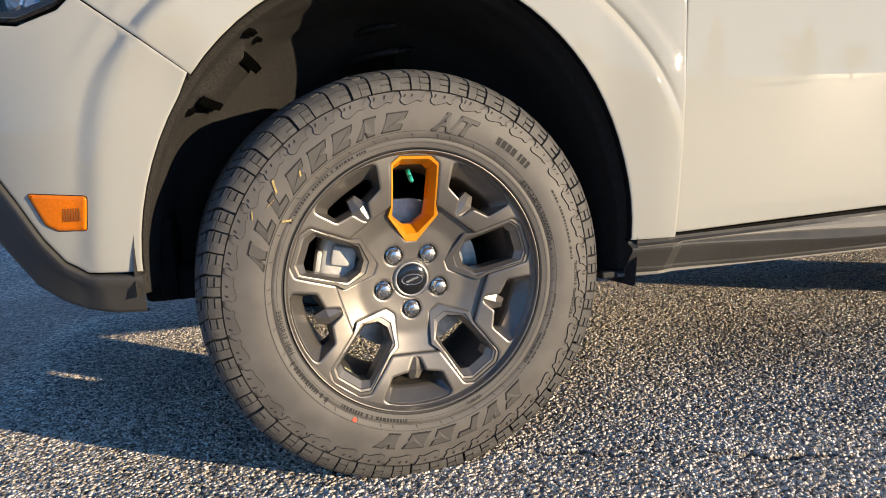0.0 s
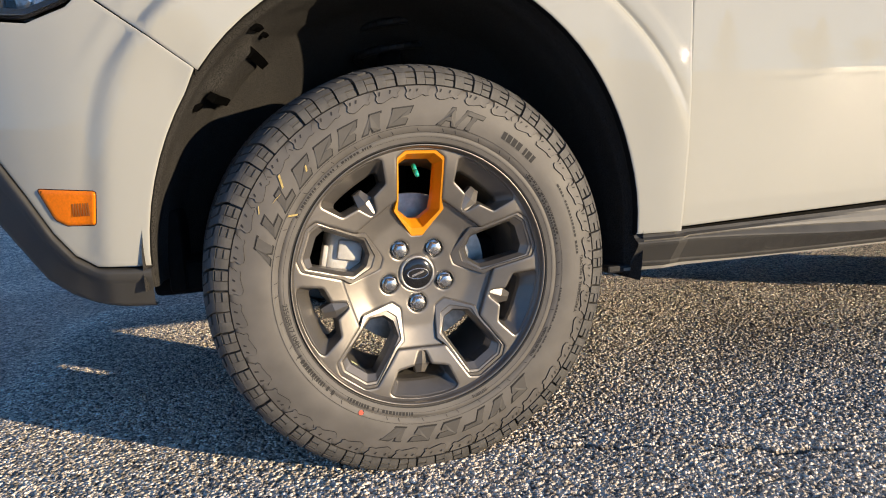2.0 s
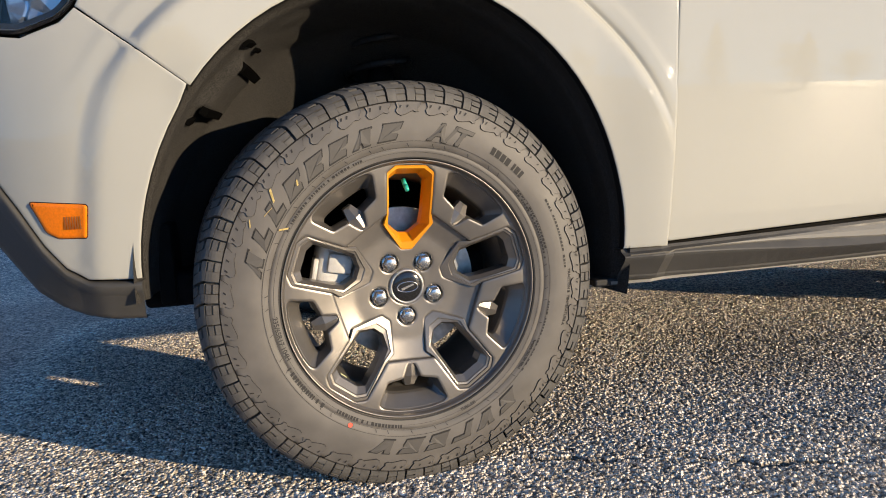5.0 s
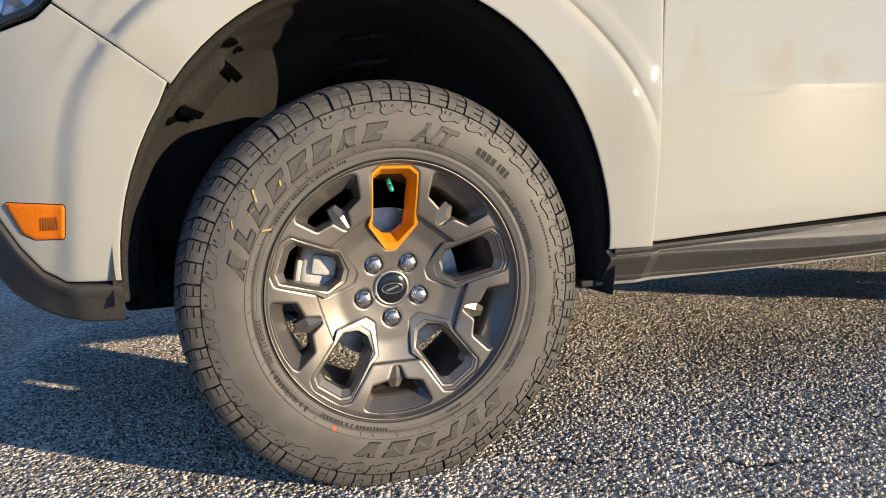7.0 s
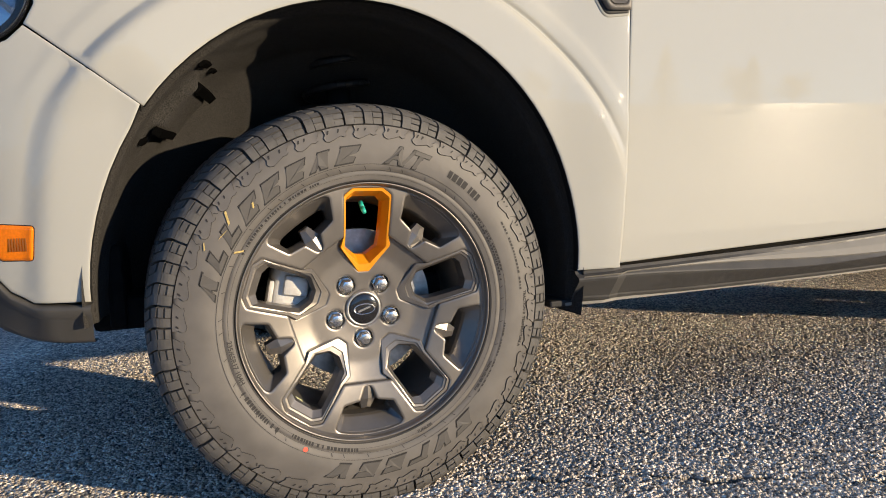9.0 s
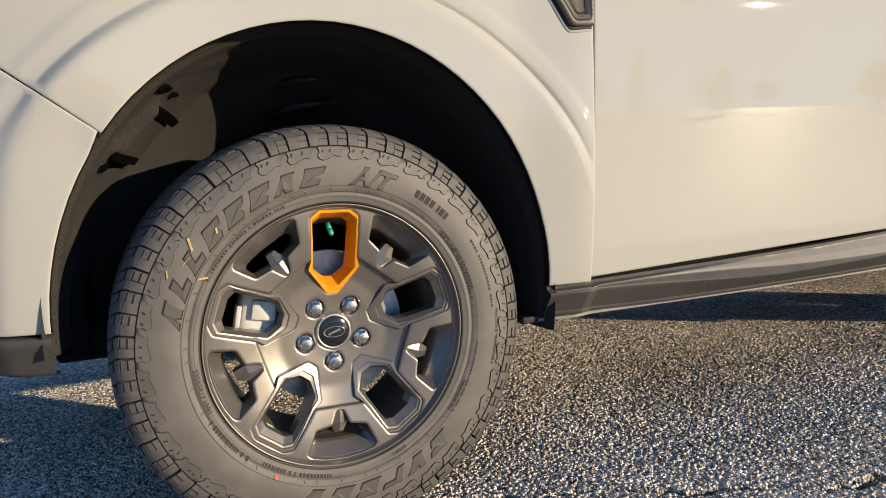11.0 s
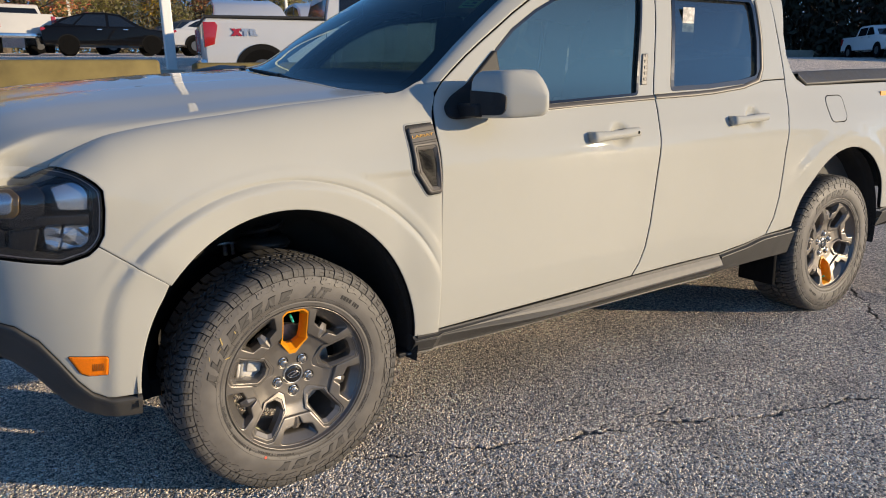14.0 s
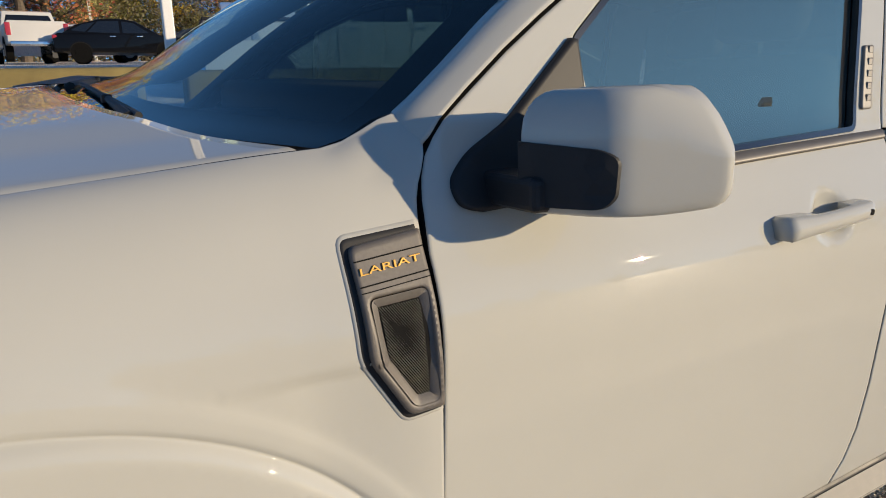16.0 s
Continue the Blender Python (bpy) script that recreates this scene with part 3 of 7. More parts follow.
holes, pocket, hub_edge, nut_holes = [], [], [], []
for k in range(5):
    holes.append(rounded(turned(B_HOLE, 36 + 72 * k), 0.0035, 3))
    a = turned(A_OUT, 72 * k)
    # once round: the pocket of every long window and the sunken hub as one opening
    pocket += [a[2], a[1], a[0], a[9], a[8], a[7]] + turned([(0.1372, 0.034), (0.1372, -0.034)], 36 + 72 * k)
    hub_edge += [a[2], a[3], a[4], a[5], a[6], a[7]] + turned([(0.1372, 0.034), (0.1372, -0.034)], 36 + 72 * k)
    an = radians(54 + 72 * k + SPIN)
    nut_holes.append(ring_pts(0.0182, 20, 0.0562 * math.cos(an), 0.0562 * math.sin(an)))
holes.append(rounded(pocket, 0.003, 2))
nut_holes.append(ring_pts(0.0345, 32))


def flat_text(body, size, italic=0.0, bold=0.0):
    """Letters as a flat mesh, lower left at the origin: points and faces."""
    cu = bpy.data.curves.new("letters", "FONT")
    cu.body, cu.size, cu.shear, cu.offset = body, size, italic, bold
    ob = bpy.data.objects.new("letters", cu)
    scene.collection.objects.link(ob)
    me = bpy.data.meshes.new_from_object(ob.evaluated_get(bpy.context.evaluated_depsgraph_get()))
    pts = [(v.co.x, v.co.y) for v in me.vertices]
    fs = [tuple(p.vertices) for p in me.polygons]
    bpy.data.objects.remove(ob)
    bpy.data.curves.remove(cu)
    bpy.data.meshes.remove(me)
    return pts, fs


def solid(pts, fs, place, height):
    """Gives flat faces a height: place(x, y, out) sets them on a surface."""
    n = len(pts)
    verts = [place(x, y, height) for x, y in pts] + [place(x, y, -0.002) for x, y in pts]
    faces = [tuple(f) for f in fs]
    count = {}
    for f in fs:
        for a, b in zip(f, f[1:] + f[:1]):
            count[(a, b)] = 1
    for a, b in count:
        if (b, a) not in count:
            faces.append((a, a + n, b + n, b))
    return verts, faces


def sidewall_text(name, body, size, mid, r, parent, mat, height=0.0008, italic=0.0, label="", flip=False, bold=0.025, width=None):
    pts, fs = flat_text(body, size, italic, size * bold)
    w = width or max(p[0] for p in pts)
    if flip:
        pl = lambda x, y, o: polar(mid + math.degrees((x - w / 2) / r), r + size * 0.7 - y, o)
    else:
        pl = lambda x, y, o: polar(mid - math.degrees((x - w / 2) / r), r + y, o)
    v, f = solid(pts, fs, pl, height)
    return link_mesh(name, v, f, mat, parent, label, smooth=False)


def tread_block(verts, faces, pts, inner=None):
    """A raised block from a list of top points and the same points let into the rubber."""
    n, k = len(pts), len(verts)
    verts += [p[0] for p in pts] + [p[1] for p in pts]
    faces.append(tuple(range(k, k + n)))
    for i in range(n):
        j = (i + 1) % n
        faces.append((k + i, k + n + i, k + n + j, k + j))


def tyre_mesh():
    prof = [(0.226, -0.020), (0.236, -0.022), (0.2393, -0.028), (0.2406, -0.0385), (0.2418, -0.0398), (0.2430, -0.0402), (0.252, -0.0425), (0.258, -0.0442), (0.2585, -0.0432), (0.2595, -0.0446), (0.270, -0.047), (0.280, -0.0488), (0.290, -0.0495), (0.300, -0.0490), (0.310, -0.048), (0.320, -0.0462), (0.330, -0.0438), (0.3372, -0.0418),
            (0.3388, -0.0380), (0.3405, -0.0340), (0.347, -0.0318), (0.354, -0.0270), (0.3600, -0.0180), (0.3635, -0.004), (0.3665, 0.010), (0.367, 0.040), (0.3675, 0.070), (0.3675, 0.11), (0.367, 0.160), (0.365, 0.196), (0.356, 0.212), (0.340, 0.216), (0.31, 0.208), (0.28, 0.188), (0.25, 0.18), (0.23, 0.165)]
    return revolve("tyre", prof, RUBBER, 160, label="black all-terrain tyre with deep tread blocks")


def tread_mesh():
    """Shoulder lugs, side lugs and the centre blocks of the tread."""
    verts, faces = [], []
    rnd = random.Random(5)
    N = 62
    pitch = 360 / N
    # the lugs' outer skin, from the flank over the shoulder: radius and depth
    skin = curve([0.0, 0.10, 0.20, 0.32, 0.44, 0.56, 0.68, 0.80, 0.90, 1.0], [0.3402, 0.3455, 0.3510, 0.3570, 0.3630, 0.3685, 0.3730, 0.3765, 0.3782, 0.3790])
    skin_y = curve([0.0, 0.10, 0.20, 0.32, 0.44, 0.56, 0.68, 0.80, 0.90, 1.0], [-0.0438, -0.0432, -0.0422, -0.0400, -0.0362, -0.0305, -0.0225, -0.0110, 0.0020, 0.0215])

    def at(a, r, y):
        return (r * math.cos(radians(a)), y, r * math.sin(radians(a)))

    def lug(u0, u1, a, half, n, low=0.0, deep=0.010, skew=0.0):
        """A raised strip over the shoulder from u0 to u1, round angle a, with slanted flanks."""
        k = len(verts)
        for j in range(n + 1):
            u = u0 + (u1 - u0) * j / n
            r, y = skin(u), skin_y(u)
            du = 0.02
            tr, ty = skin(min(1, u + du)) - skin(max(0, u - du)), skin_y(min(1, u + du)) - skin_y(max(0, u - du))
            l = math.hypot(tr, ty)
            nr, ny_ = ty / l, -tr / l
            f = 2.6 * smoothstep(0.45, 1.0, u) + skew * (j - n / 2)
            h = half * (1 - 0.12 * smoothstep(0.5, 1.0, u))
            r1, y1 = r - nr * low, y - ny_ * low
            r2, y2 = r - nr * deep, y - ny_ * deep
            verts.extend([at(a - h + f, r1, y1), at(a + h + f, r1, y1), at(a - h + f - 0.08, r2, y2), at(a + h + f + 0.08, r2, y2)])
        for j in range(n):
            q = k + 4 * j
            faces.extend([(q, q + 1, q + 5, q + 4), (q, q + 4, q + 6, q + 2), (q + 1, q + 3, q + 7, q + 5)])
        q = k + 4 * n
        faces.extend([(k, k + 2, k + 3, k + 1), (q, q + 1, q + 3, q + 2)])

    for i in range(N):
        a0 = i * pitch + rnd.uniform(-0.12, 0.12)
        wide = 1.06 if i % 3 else 0.94
        # a plain block with a cut across it
        lug(0.0, 0.40, a0 + pitch * 0.24, pitch * 0.215 * wide, 4)
        lug(0.415, 1.0, a0 + pitch * 0.235, pitch * 0.220 * wide, 6)
        # beside it a sunk field with cross bars, closed by a block over the shoulder
        lug(0.0, 0.70, a0 - pitch * 0.22, pitch * 0.215, 6, low=0.0030)
        for u0, u1 in ((0.0, 0.155), (0.215, 0.365), (0.425, 0.575)):
            lug(u0, u1, a0 - pitch * 0.22, pitch * 0.222, 1, deep=0.0055)
        lug(0.66, 1.0, a0 - pitch * 0.225, pitch * 0.205, 4)
        # far shoulder, plainer
        w = pitch * 0.4
        t0, t1 = a0 - w, a0 + w
        k = len(verts)
        for (r, y), (rb, yb) in zip([(0.3785, 0.142), (0.3785, 0.200), (0.364, 0.220)], [(0.3655, 0.142), (0.366, 0.195), (0.353, 0.208)]):
            verts += [at(t0, r, y), at(t1, r, y), at(t0, rb, yb), at(t1, rb, yb)]
        for j in range(2):
            q = k + 4 * j
            faces += [(q, q + 4, q + 5, q + 1), (q, q + 2, q + 6, q + 4), (q + 1, q + 5, q + 7, q + 3)]
        # centre rows: slanted, notched blocks
        for y0, y1, ph, sl in ((0.026, 0.058, 0.3, 1.9), (0.064, 0.096, 0.75, -1.8), (0.102, 0.136, 0.2, 1.9)):
            c = a0 + ph * pitch
            h = pitch * 0.37
            q = [(c - h, y0), (c - h * 0.1, y0), (c, y0 + 0.009), (c + h * 0.4, y0 + 0.002), (c + h, y0 + 0.004), (c + h + sl * 0.5, (y0 + y1) / 2), (c + h + sl, y1), (c + sl * 0.8, y1), (c + sl * 0.8 - h * 0.25, y1 - 0.010), (c - h + sl, y1 - 0.002), (c - h + sl * 0.5, (y0 + y1) / 2)]
            tread_block(verts, faces, [(at(a, 0.3796, y), at(a, 0.365, y)) for a, y in q])
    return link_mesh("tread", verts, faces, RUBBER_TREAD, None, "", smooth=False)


def side_lugs(dark):
    """Ragged tongues that reach down the sidewall, and a dark painted shade line along each."""
    verts, faces = [], []
    rnd = random.Random(8)
    for i in range(38):
        a1 = i * 360 / 38 + rnd.uniform(-0.25, 0.25)
        j1, j2, j3 = (rnd.uniform(-0.0012, 0.0012) for _ in range(3))
        tongue = [(0.0, 0.3376), (0.5, 0.3318), (1.3, 0.3262 + j1), (1.0, 0.3225 + j1), (1.9, 0.3202), (2.9, 0.3222 + j2), (5.2, 0.3180 + j3), (6.8, 0.3158 + j3), (7.9, 0.3178), (8.3, 0.3228 + j2), (7.6, 0.3290), (7.9, 0.3376)]
        n, k = len(tongue), len(verts)
        top = [polar(a1 + a, r, 0.0021) for a, r in tongue]
        verts += top + [polar(a1 + a, r - 0.0011, -0.0012) for a, r in tongue] + [polar(a1 + 8.0 * t / (n - 1), 0.3378, 0.0012) for t in range(n)]
        for t in range(n - 1):
            faces += [(k + t, k + t + 1, k + n + t + 1, k + n + t), (k + t, k + 2 * n + t, k + 2 * n + t + 1, k + t + 1)]
        # dark strip that paints the shade under the tongue's edge
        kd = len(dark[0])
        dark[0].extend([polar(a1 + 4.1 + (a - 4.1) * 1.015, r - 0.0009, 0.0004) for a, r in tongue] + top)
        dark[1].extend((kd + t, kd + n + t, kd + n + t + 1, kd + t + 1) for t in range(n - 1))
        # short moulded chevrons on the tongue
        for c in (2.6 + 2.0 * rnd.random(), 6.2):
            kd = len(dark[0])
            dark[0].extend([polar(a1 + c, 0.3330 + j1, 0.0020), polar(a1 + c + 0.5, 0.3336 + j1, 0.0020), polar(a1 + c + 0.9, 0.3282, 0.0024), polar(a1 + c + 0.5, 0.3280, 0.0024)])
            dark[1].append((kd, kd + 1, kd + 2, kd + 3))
    return link_mesh("side_lug", verts, faces, RUBBER, None, "", smooth=False)


def emboss_letter(verts, faces, a0, a1, r0, r1, slant, grow, out, cut):
    """A plain slanted block in place of a brand's letter; cut: a notch in its side."""
    def p(u, v, o):
        a = a0 + (a1 - a0) * u + slant * (v - 0.5)
        return polar(a, r0 + (r1 - r0) * v, o)
    g, h = grow, grow * 1.3
    pts = [(-g, -h), (1 + g, -h), (1 + g, 0.36 - h), (0.55 + g, 0.42), (1 + g, 0.55 + h), (1 + g, 1 + h), (-g, 1 + h)]
    if cut == 1:
        pts = [(-g, -h), (0.30 + g, -h), (0.42, 0.30 - h), (0.62 - g, -h), (1 + g, -h), (0.80 + g, 1 + h), (0.25 - g, 1 + h)]
    if cut == 2:
        pts = [(-g, -h), (1 + g, -h), (1 + g, 0.30 + h), (0.40 + g, 0.30 + h), (0.40 + g, 1 + h), (-g, 1 + h)]
    n, k = len(pts), len(verts)
    c = (sum(q[0] for q in pts) / n, sum(q[1] for q in pts) / n)
    verts += [p(u, v, out) for u, v in pts] + [p(u, v, -0.001) for u, v in pts]
    for i in range(n):
        j = (i + 1) % n
        faces += [(k + i, k + j, k + n + j, k + n + i)]
    faces.append(tuple(range(k, k + n)))


def wheel_parts():
    """One wheel: a list of (mesh object, label) on a barrel; used again for the others."""
    barrel = revolve("wheel", [(0.229, -0.022), (0.2358, -0.034), (0.2388, -0.0365), (0.2382, -0.0388), (0.2362, -0.0384), (0.2345, -0.0355), (0.2330, -0.028), (0.2300, -0.020), (0.2210, -0.004), (0.2085, 0.020), (0.199, 0.055), (0.196, 0.12), (0.200, 0.15), (0.215, 0.165), (0.232, 0.168)], RIMGREY, 128)
    kids = []
    face = panel("rim_face", ring_pts(0.2352, 128), dish, RIMGREY, None, 0.0085, 0.006, 0.0, 0.0012, depth=0.016, holes=holes)
    kids.append(tagged(face, "dark grey alloy rim face with ten windows"))
    hub = panel("hub_face", rounded(hub_edge, 0.003, 2), hub_dish, RIMGREY, None, 0.007, 0.005, -0.0015, 0.0008, depth=0.012, holes=nut_holes)
    kids.append(tagged(hub, "sunken hub plate with five nut pockets"))
    for k in range(5):
        mat = ORANGE if k == 0 else RIMGREY
        sets = []
        for poly in (A_OUT, A_RING, A_MID, A_IN):
            q = rounded(turned(poly, 72 * k), 0.0022, 2)
            pts = []
            for j in range(len(q)):
                for t in (0, 0.5):
                    pts.append(Vector(q[j]).lerp(Vector(q[(j + 1) % len(q)]), t))
            sets.append(pts)

        def row(pts, dy, grow=1.0):
            return [(lambda q: (q[0], q[1] + dy, q[2]))(dish(p[0] * grow, p[1] * grow)) for p in pts]
        if k == 0:
            band = [a.lerp(b, 0.55) for a, b in zip(sets[0], sets[2])]
            edge = [a.lerp(b, 0.08) for a, b in zip(sets[0], sets[2])]
            deep = [a.lerp(b, 0.45) for a, b in zip(sets[2], sets[3])]
            rings = [row(sets[0], 0.014), row(sets[0], 0.0022), row(edge, 0.0008), row(band, 0.0018), row([a.lerp(b, 0.06) for a, b in zip(band, sets[3])], 0.0040), row(deep, 0.030), row(deep, 0.050)]
        else:
            rings = [row(sets[0], 0.014), row(sets[0], 0.0038), row([a.lerp(b, 0.2) for a, b in zip(sets[0], sets[1])], 0.0026), row(sets[1], 0.0024), row([a.lerp(b, 0.2) for a, b in zip(sets[1], sets[2])], 0.0046), row(sets[2], 0.0052), row([a.lerp(b, 0.12) for a, b in zip(sets[2], sets[3])], 0.0072), row(sets[3], 0.0150), row(sets[3], 0.045)]
        ob = loft("spoke_window", rings, mat, None, "orange painted window frame" if k == 0 else "", close=True, smooth=False)
        kids.append(ob)
    for k in range(5):
        top, low = rounded(turned(B_HOLE, 36 + 72 * k), 0.0035, 3), rounded(turned(B_LOW, 36 + 72 * k), 0.0030, 3)
        hi = [dish(x, z) for x, z in top]
        lo = [(x, dish(x, z)[1] + 0.026, z) for x, z in low]
        rings = [[(x, y + 0.0012, z) for x, y, z in hi],
                 [tuple(Vector(a).lerp(Vector(b), 0.06)[i] + (0.0022 if i == 1 else 0) for i in range(3)) for a, b in zip(hi, lo)],
                 [tuple(Vector(a).lerp(Vector(b), 0.55)[i] + (0.0012 if i == 1 else 0) for i in range(3)) for a, b in zip(hi, lo)],
                 lo, [(x * 0.985, y + 0.006, z * 0.985) for x, y, z in lo], [(x * 0.98, y + 0.028, z * 0.98) for x, y, z in lo]]
        kids.append(loft("short_window", rings, RIMGREY, None, "", close=True, smooth=False))
        bm = bmesh.new()
        pts = [(0.1435, -0.0040), (0.1480, -0.0082), (0.1690, -0.0150), (0.1900, -0.0085), (0.1900, 0.0085), (0.1690, 0.0150), (0.1480, 0.0082), (0.1435, 0.0040)]
        deep = [0.0022, 0.0042, 0.0115, 0.0250, 0.0250, 0.0115, 0.0042, 0.0022]
        q = turned(pts, 36 + 72 * k)
        rl = turned([(0.1450, 0), (0.1680, 0), (0.1860, 0)], 36 + 72 * k)
        a = [bm.verts.new((x, dish(x, z)[1] + d, z)) for (x, z), d in zip(q, deep)]
        b = [bm.verts.new((x, dish(x, z)[1] + d + 0.018, z)) for (x, z), d in zip(q, deep)]
        r = [bm.verts.new((x, dish(x, z)[1] + d, z)) for (x, z), d in zip(rl, (0.0018, 0.0062, 0.0195))]
        for f in ((a[0], a[1], r[0]), (a[1], a[2], r[1], r[0]), (a[2], a[3], r[2], r[1]), (a[3], a[4], r[2]), (a[4], a[5], r[1], r[2]), (a[5], a[6], r[0], r[1]), (a[6], a[7], r[0]), (a[7], a[0], r[0])):
            bm.faces.new(f)
        for j in range(8):
            bm.faces.new((a[j], b[j], b[(j + 1) % 8], a[(j + 1) % 8]))
        kids.append(part("spoke_fin", bm, RIMGREY, None))
    # hub cap and nuts
    HUB = 0.0115                                # the cap sits this far inside the rim's edge
    kids.append(tagged(revolve("cap_ring", [(0.0345, 0.024), (0.0345, 0.0145), (0.0335, 0.0120), (0.0318, 0.0105), (0.0300, 0.0100), (0.0288, 0.0115)], STEEL, 48), "satin silver ring round the centre cap"))
    kids.append(tagged(revolve("center_cap", [(0.0290, 0.02), (0.0290, HUB), (0.0280, HUB - 0.0020), (0.0260, HUB - 0.0032), (0.015, HUB - 0.0042), (0.0001, HUB - 0.0044)], GLOSSBLACK, 48), "gloss black centre cap with a plain oval emblem"))
    em = [(0.021 * math.cos(t), 0.0105 * math.sin(t)) for t in np.linspace(0, 2 * math.pi, 40, endpoint=False)]
    em2 = [(x * 0.90, z * 0.84) for x, z in em]
    rings = [[(x, HUB + d, z) for x, z in e] for d, e in ((-0.0036, em), (-0.0050, em), (-0.0050, em2), (-0.0036, em2))]
    kids.append(loft("emblem_ring", rings, CHROME, None, "silver oval emblem outline", close=True))
    bm = bmesh.new()
    box(bm, -0.0125, 0.0125, HUB - 0.0052, HUB - 0.004, -0.0022, 0.0022, 0.0004, 1, pose(0, 0, 0, 0, -18, 0))
    kids.append(part("emblem_bar", bm, CHROME, None, "silver bar in place of the maker's name"))
    nut = None
    for k in range(5):
        a = radians(54 + 72 * k + SPIN)
        c = Vector((0.0562 * math.cos(a), 0.0165, 0.0562 * math.sin(a)))
        if nut is None:
            bm = bmesh.new()
            rows = []
            for r, y, hexed in ((0.0182, 0.000, 0), (0.0176, 0.006, 0), (0.0168, 0.0085, 0), (0.0150, 0.006, 0), (0.0146, 0.000, 0), (0.0142, -0.0015, 0), (0.0134, -0.0025, 1), (0.0134, -0.0105, 1), (0.0122, -0.0130, 0.9), (0.0098, -0.0148, 0.4), (0.0060, -0.0158, 0)):
                ring = []
                for q in range(24):
                    t = 2 * math.pi * q / 24
                    hx = math.cos(math.pi / 6) / math.cos((t % (math.pi / 3)) - math.pi / 6)
                    rr_ = r * (1 + hexed * (hx - 1))
                    ring.append(bm.verts.new((rr_ * math.cos(t), y, rr_ * math.sin(t))))
                rows.append(ring)
            for r0, r1 in zip(rows, rows[1:]):
                for q in range(24):
                    bm.faces.new((r0[q], r0[(q + 1) % 24], r1[(q + 1) % 24], r1[q]))
            bm.faces.new(rows[-1])
            ob = part("lug_nut", bm, CHROME, None, "chrome lug nut", angle=24)
            nut = ob.data
        else:
            ob = tagged(new("lug_nut", nut), "chrome lug nut")
        ob.location = c
        kids.append(ob)
    bm = bmesh.new()
    cyl(bm, (0.004, 0.016, 0.200), (0.004, 0.004, 0.190), 0.0042, 0.0042, 12)
    cyl(bm, (0.004, 0.004, 0.190), (0.0045, -0.006, 0.182), 0.0048, 0.0038, 12)
    kids.append(part("valve_cap", bm, material("teal_cap", (0.02, 0.45, 0.36), 0.35), None, "teal plastic valve cap", smooth=True))
    bm = bmesh.new()
    c, a = Vector((-0.128, 0.026, -0.160)), math.atan2(-0.160, -0.128)
    box(bm, -0.007, 0.007, -0.006, 0.006, -0.0006, 0.0006, m=Matrix.Translation(c) @ Matrix.Rotation(-a - math.pi / 2, 4, "Y"))
    kids.append(part("balance_sticker", bm, material("pale_sticker", (0.75, 0.78, 0.45), 0.5), None, "small pale yellow sticker inside the rim"))
    tyre = tyre_mesh()
    seams = ([], [])
    kids += [tyre, tagged(tread_mesh(), "staggered rubber tread blocks", kind="stuff"), tagged(side_lugs(seams), "ragged rubber lugs on the sidewall", kind="stuff")]
    # dark ring painted as the shade line below the shoulder lugs
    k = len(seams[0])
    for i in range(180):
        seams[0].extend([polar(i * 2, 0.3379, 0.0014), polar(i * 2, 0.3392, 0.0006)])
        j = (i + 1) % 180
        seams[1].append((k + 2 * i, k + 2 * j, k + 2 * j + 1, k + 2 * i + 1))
    # dark rings: painted shade of the gap at the rim, then thin sidewall lines
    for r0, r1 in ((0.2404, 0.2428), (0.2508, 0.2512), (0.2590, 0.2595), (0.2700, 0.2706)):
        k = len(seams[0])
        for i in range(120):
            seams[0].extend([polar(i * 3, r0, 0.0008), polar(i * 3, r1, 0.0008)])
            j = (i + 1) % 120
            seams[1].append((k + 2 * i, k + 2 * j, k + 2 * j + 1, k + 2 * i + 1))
    kids.append(tagged(link_mesh("sidewall_seam", seams[0], seams[1], RUBBER_DARK, None, "painted shade lines along the side lugs and the bead", smooth=False), kind="stuff"))
    # brand lettering as plain raised blocks
    for n, a_first, a_last, r0, r1, sl, kinds in ((8, 168.5, 92.0, 0.275, 0.303, -3.2, (1, 2, 2, 0, 0, 0, 1, 0)), (6, -48.5, -110.0, 0.303, 0.277, 3.2, (0, 1, 2, 0, 0, 1))):
        stepa = (a_last - a_first) / n
        for i in range(n):
            s0 = a_first + stepa * (i + 0.14)
            s1 = a_first + stepa * (i + 0.84)
            # a slightly larger dark plate paints the edge shade round each block
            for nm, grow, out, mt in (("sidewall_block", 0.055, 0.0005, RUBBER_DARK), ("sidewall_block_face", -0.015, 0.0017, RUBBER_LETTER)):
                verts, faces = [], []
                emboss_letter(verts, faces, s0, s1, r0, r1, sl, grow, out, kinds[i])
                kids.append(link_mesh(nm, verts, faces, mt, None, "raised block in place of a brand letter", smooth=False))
    # bolder dark letters underneath paint the shade along the letters' edges
    kids.append(sidewall_text("sidewall_letters", "A/T", 0.043, 74.5, 0.274, None, RUBBER_DARK, 0.0006, 0.35, "painted edge shade round the raised letters", bold=0.065, width=0.078))
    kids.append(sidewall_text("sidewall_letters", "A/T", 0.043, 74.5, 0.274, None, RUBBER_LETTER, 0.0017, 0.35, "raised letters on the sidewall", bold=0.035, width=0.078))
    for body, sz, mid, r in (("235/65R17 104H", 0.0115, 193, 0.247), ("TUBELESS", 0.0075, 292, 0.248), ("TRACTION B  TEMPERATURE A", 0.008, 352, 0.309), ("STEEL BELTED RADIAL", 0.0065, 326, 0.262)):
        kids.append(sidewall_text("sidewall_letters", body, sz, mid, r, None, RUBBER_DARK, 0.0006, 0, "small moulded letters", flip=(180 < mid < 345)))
    # unreadable small print
    verts, faces = [], []
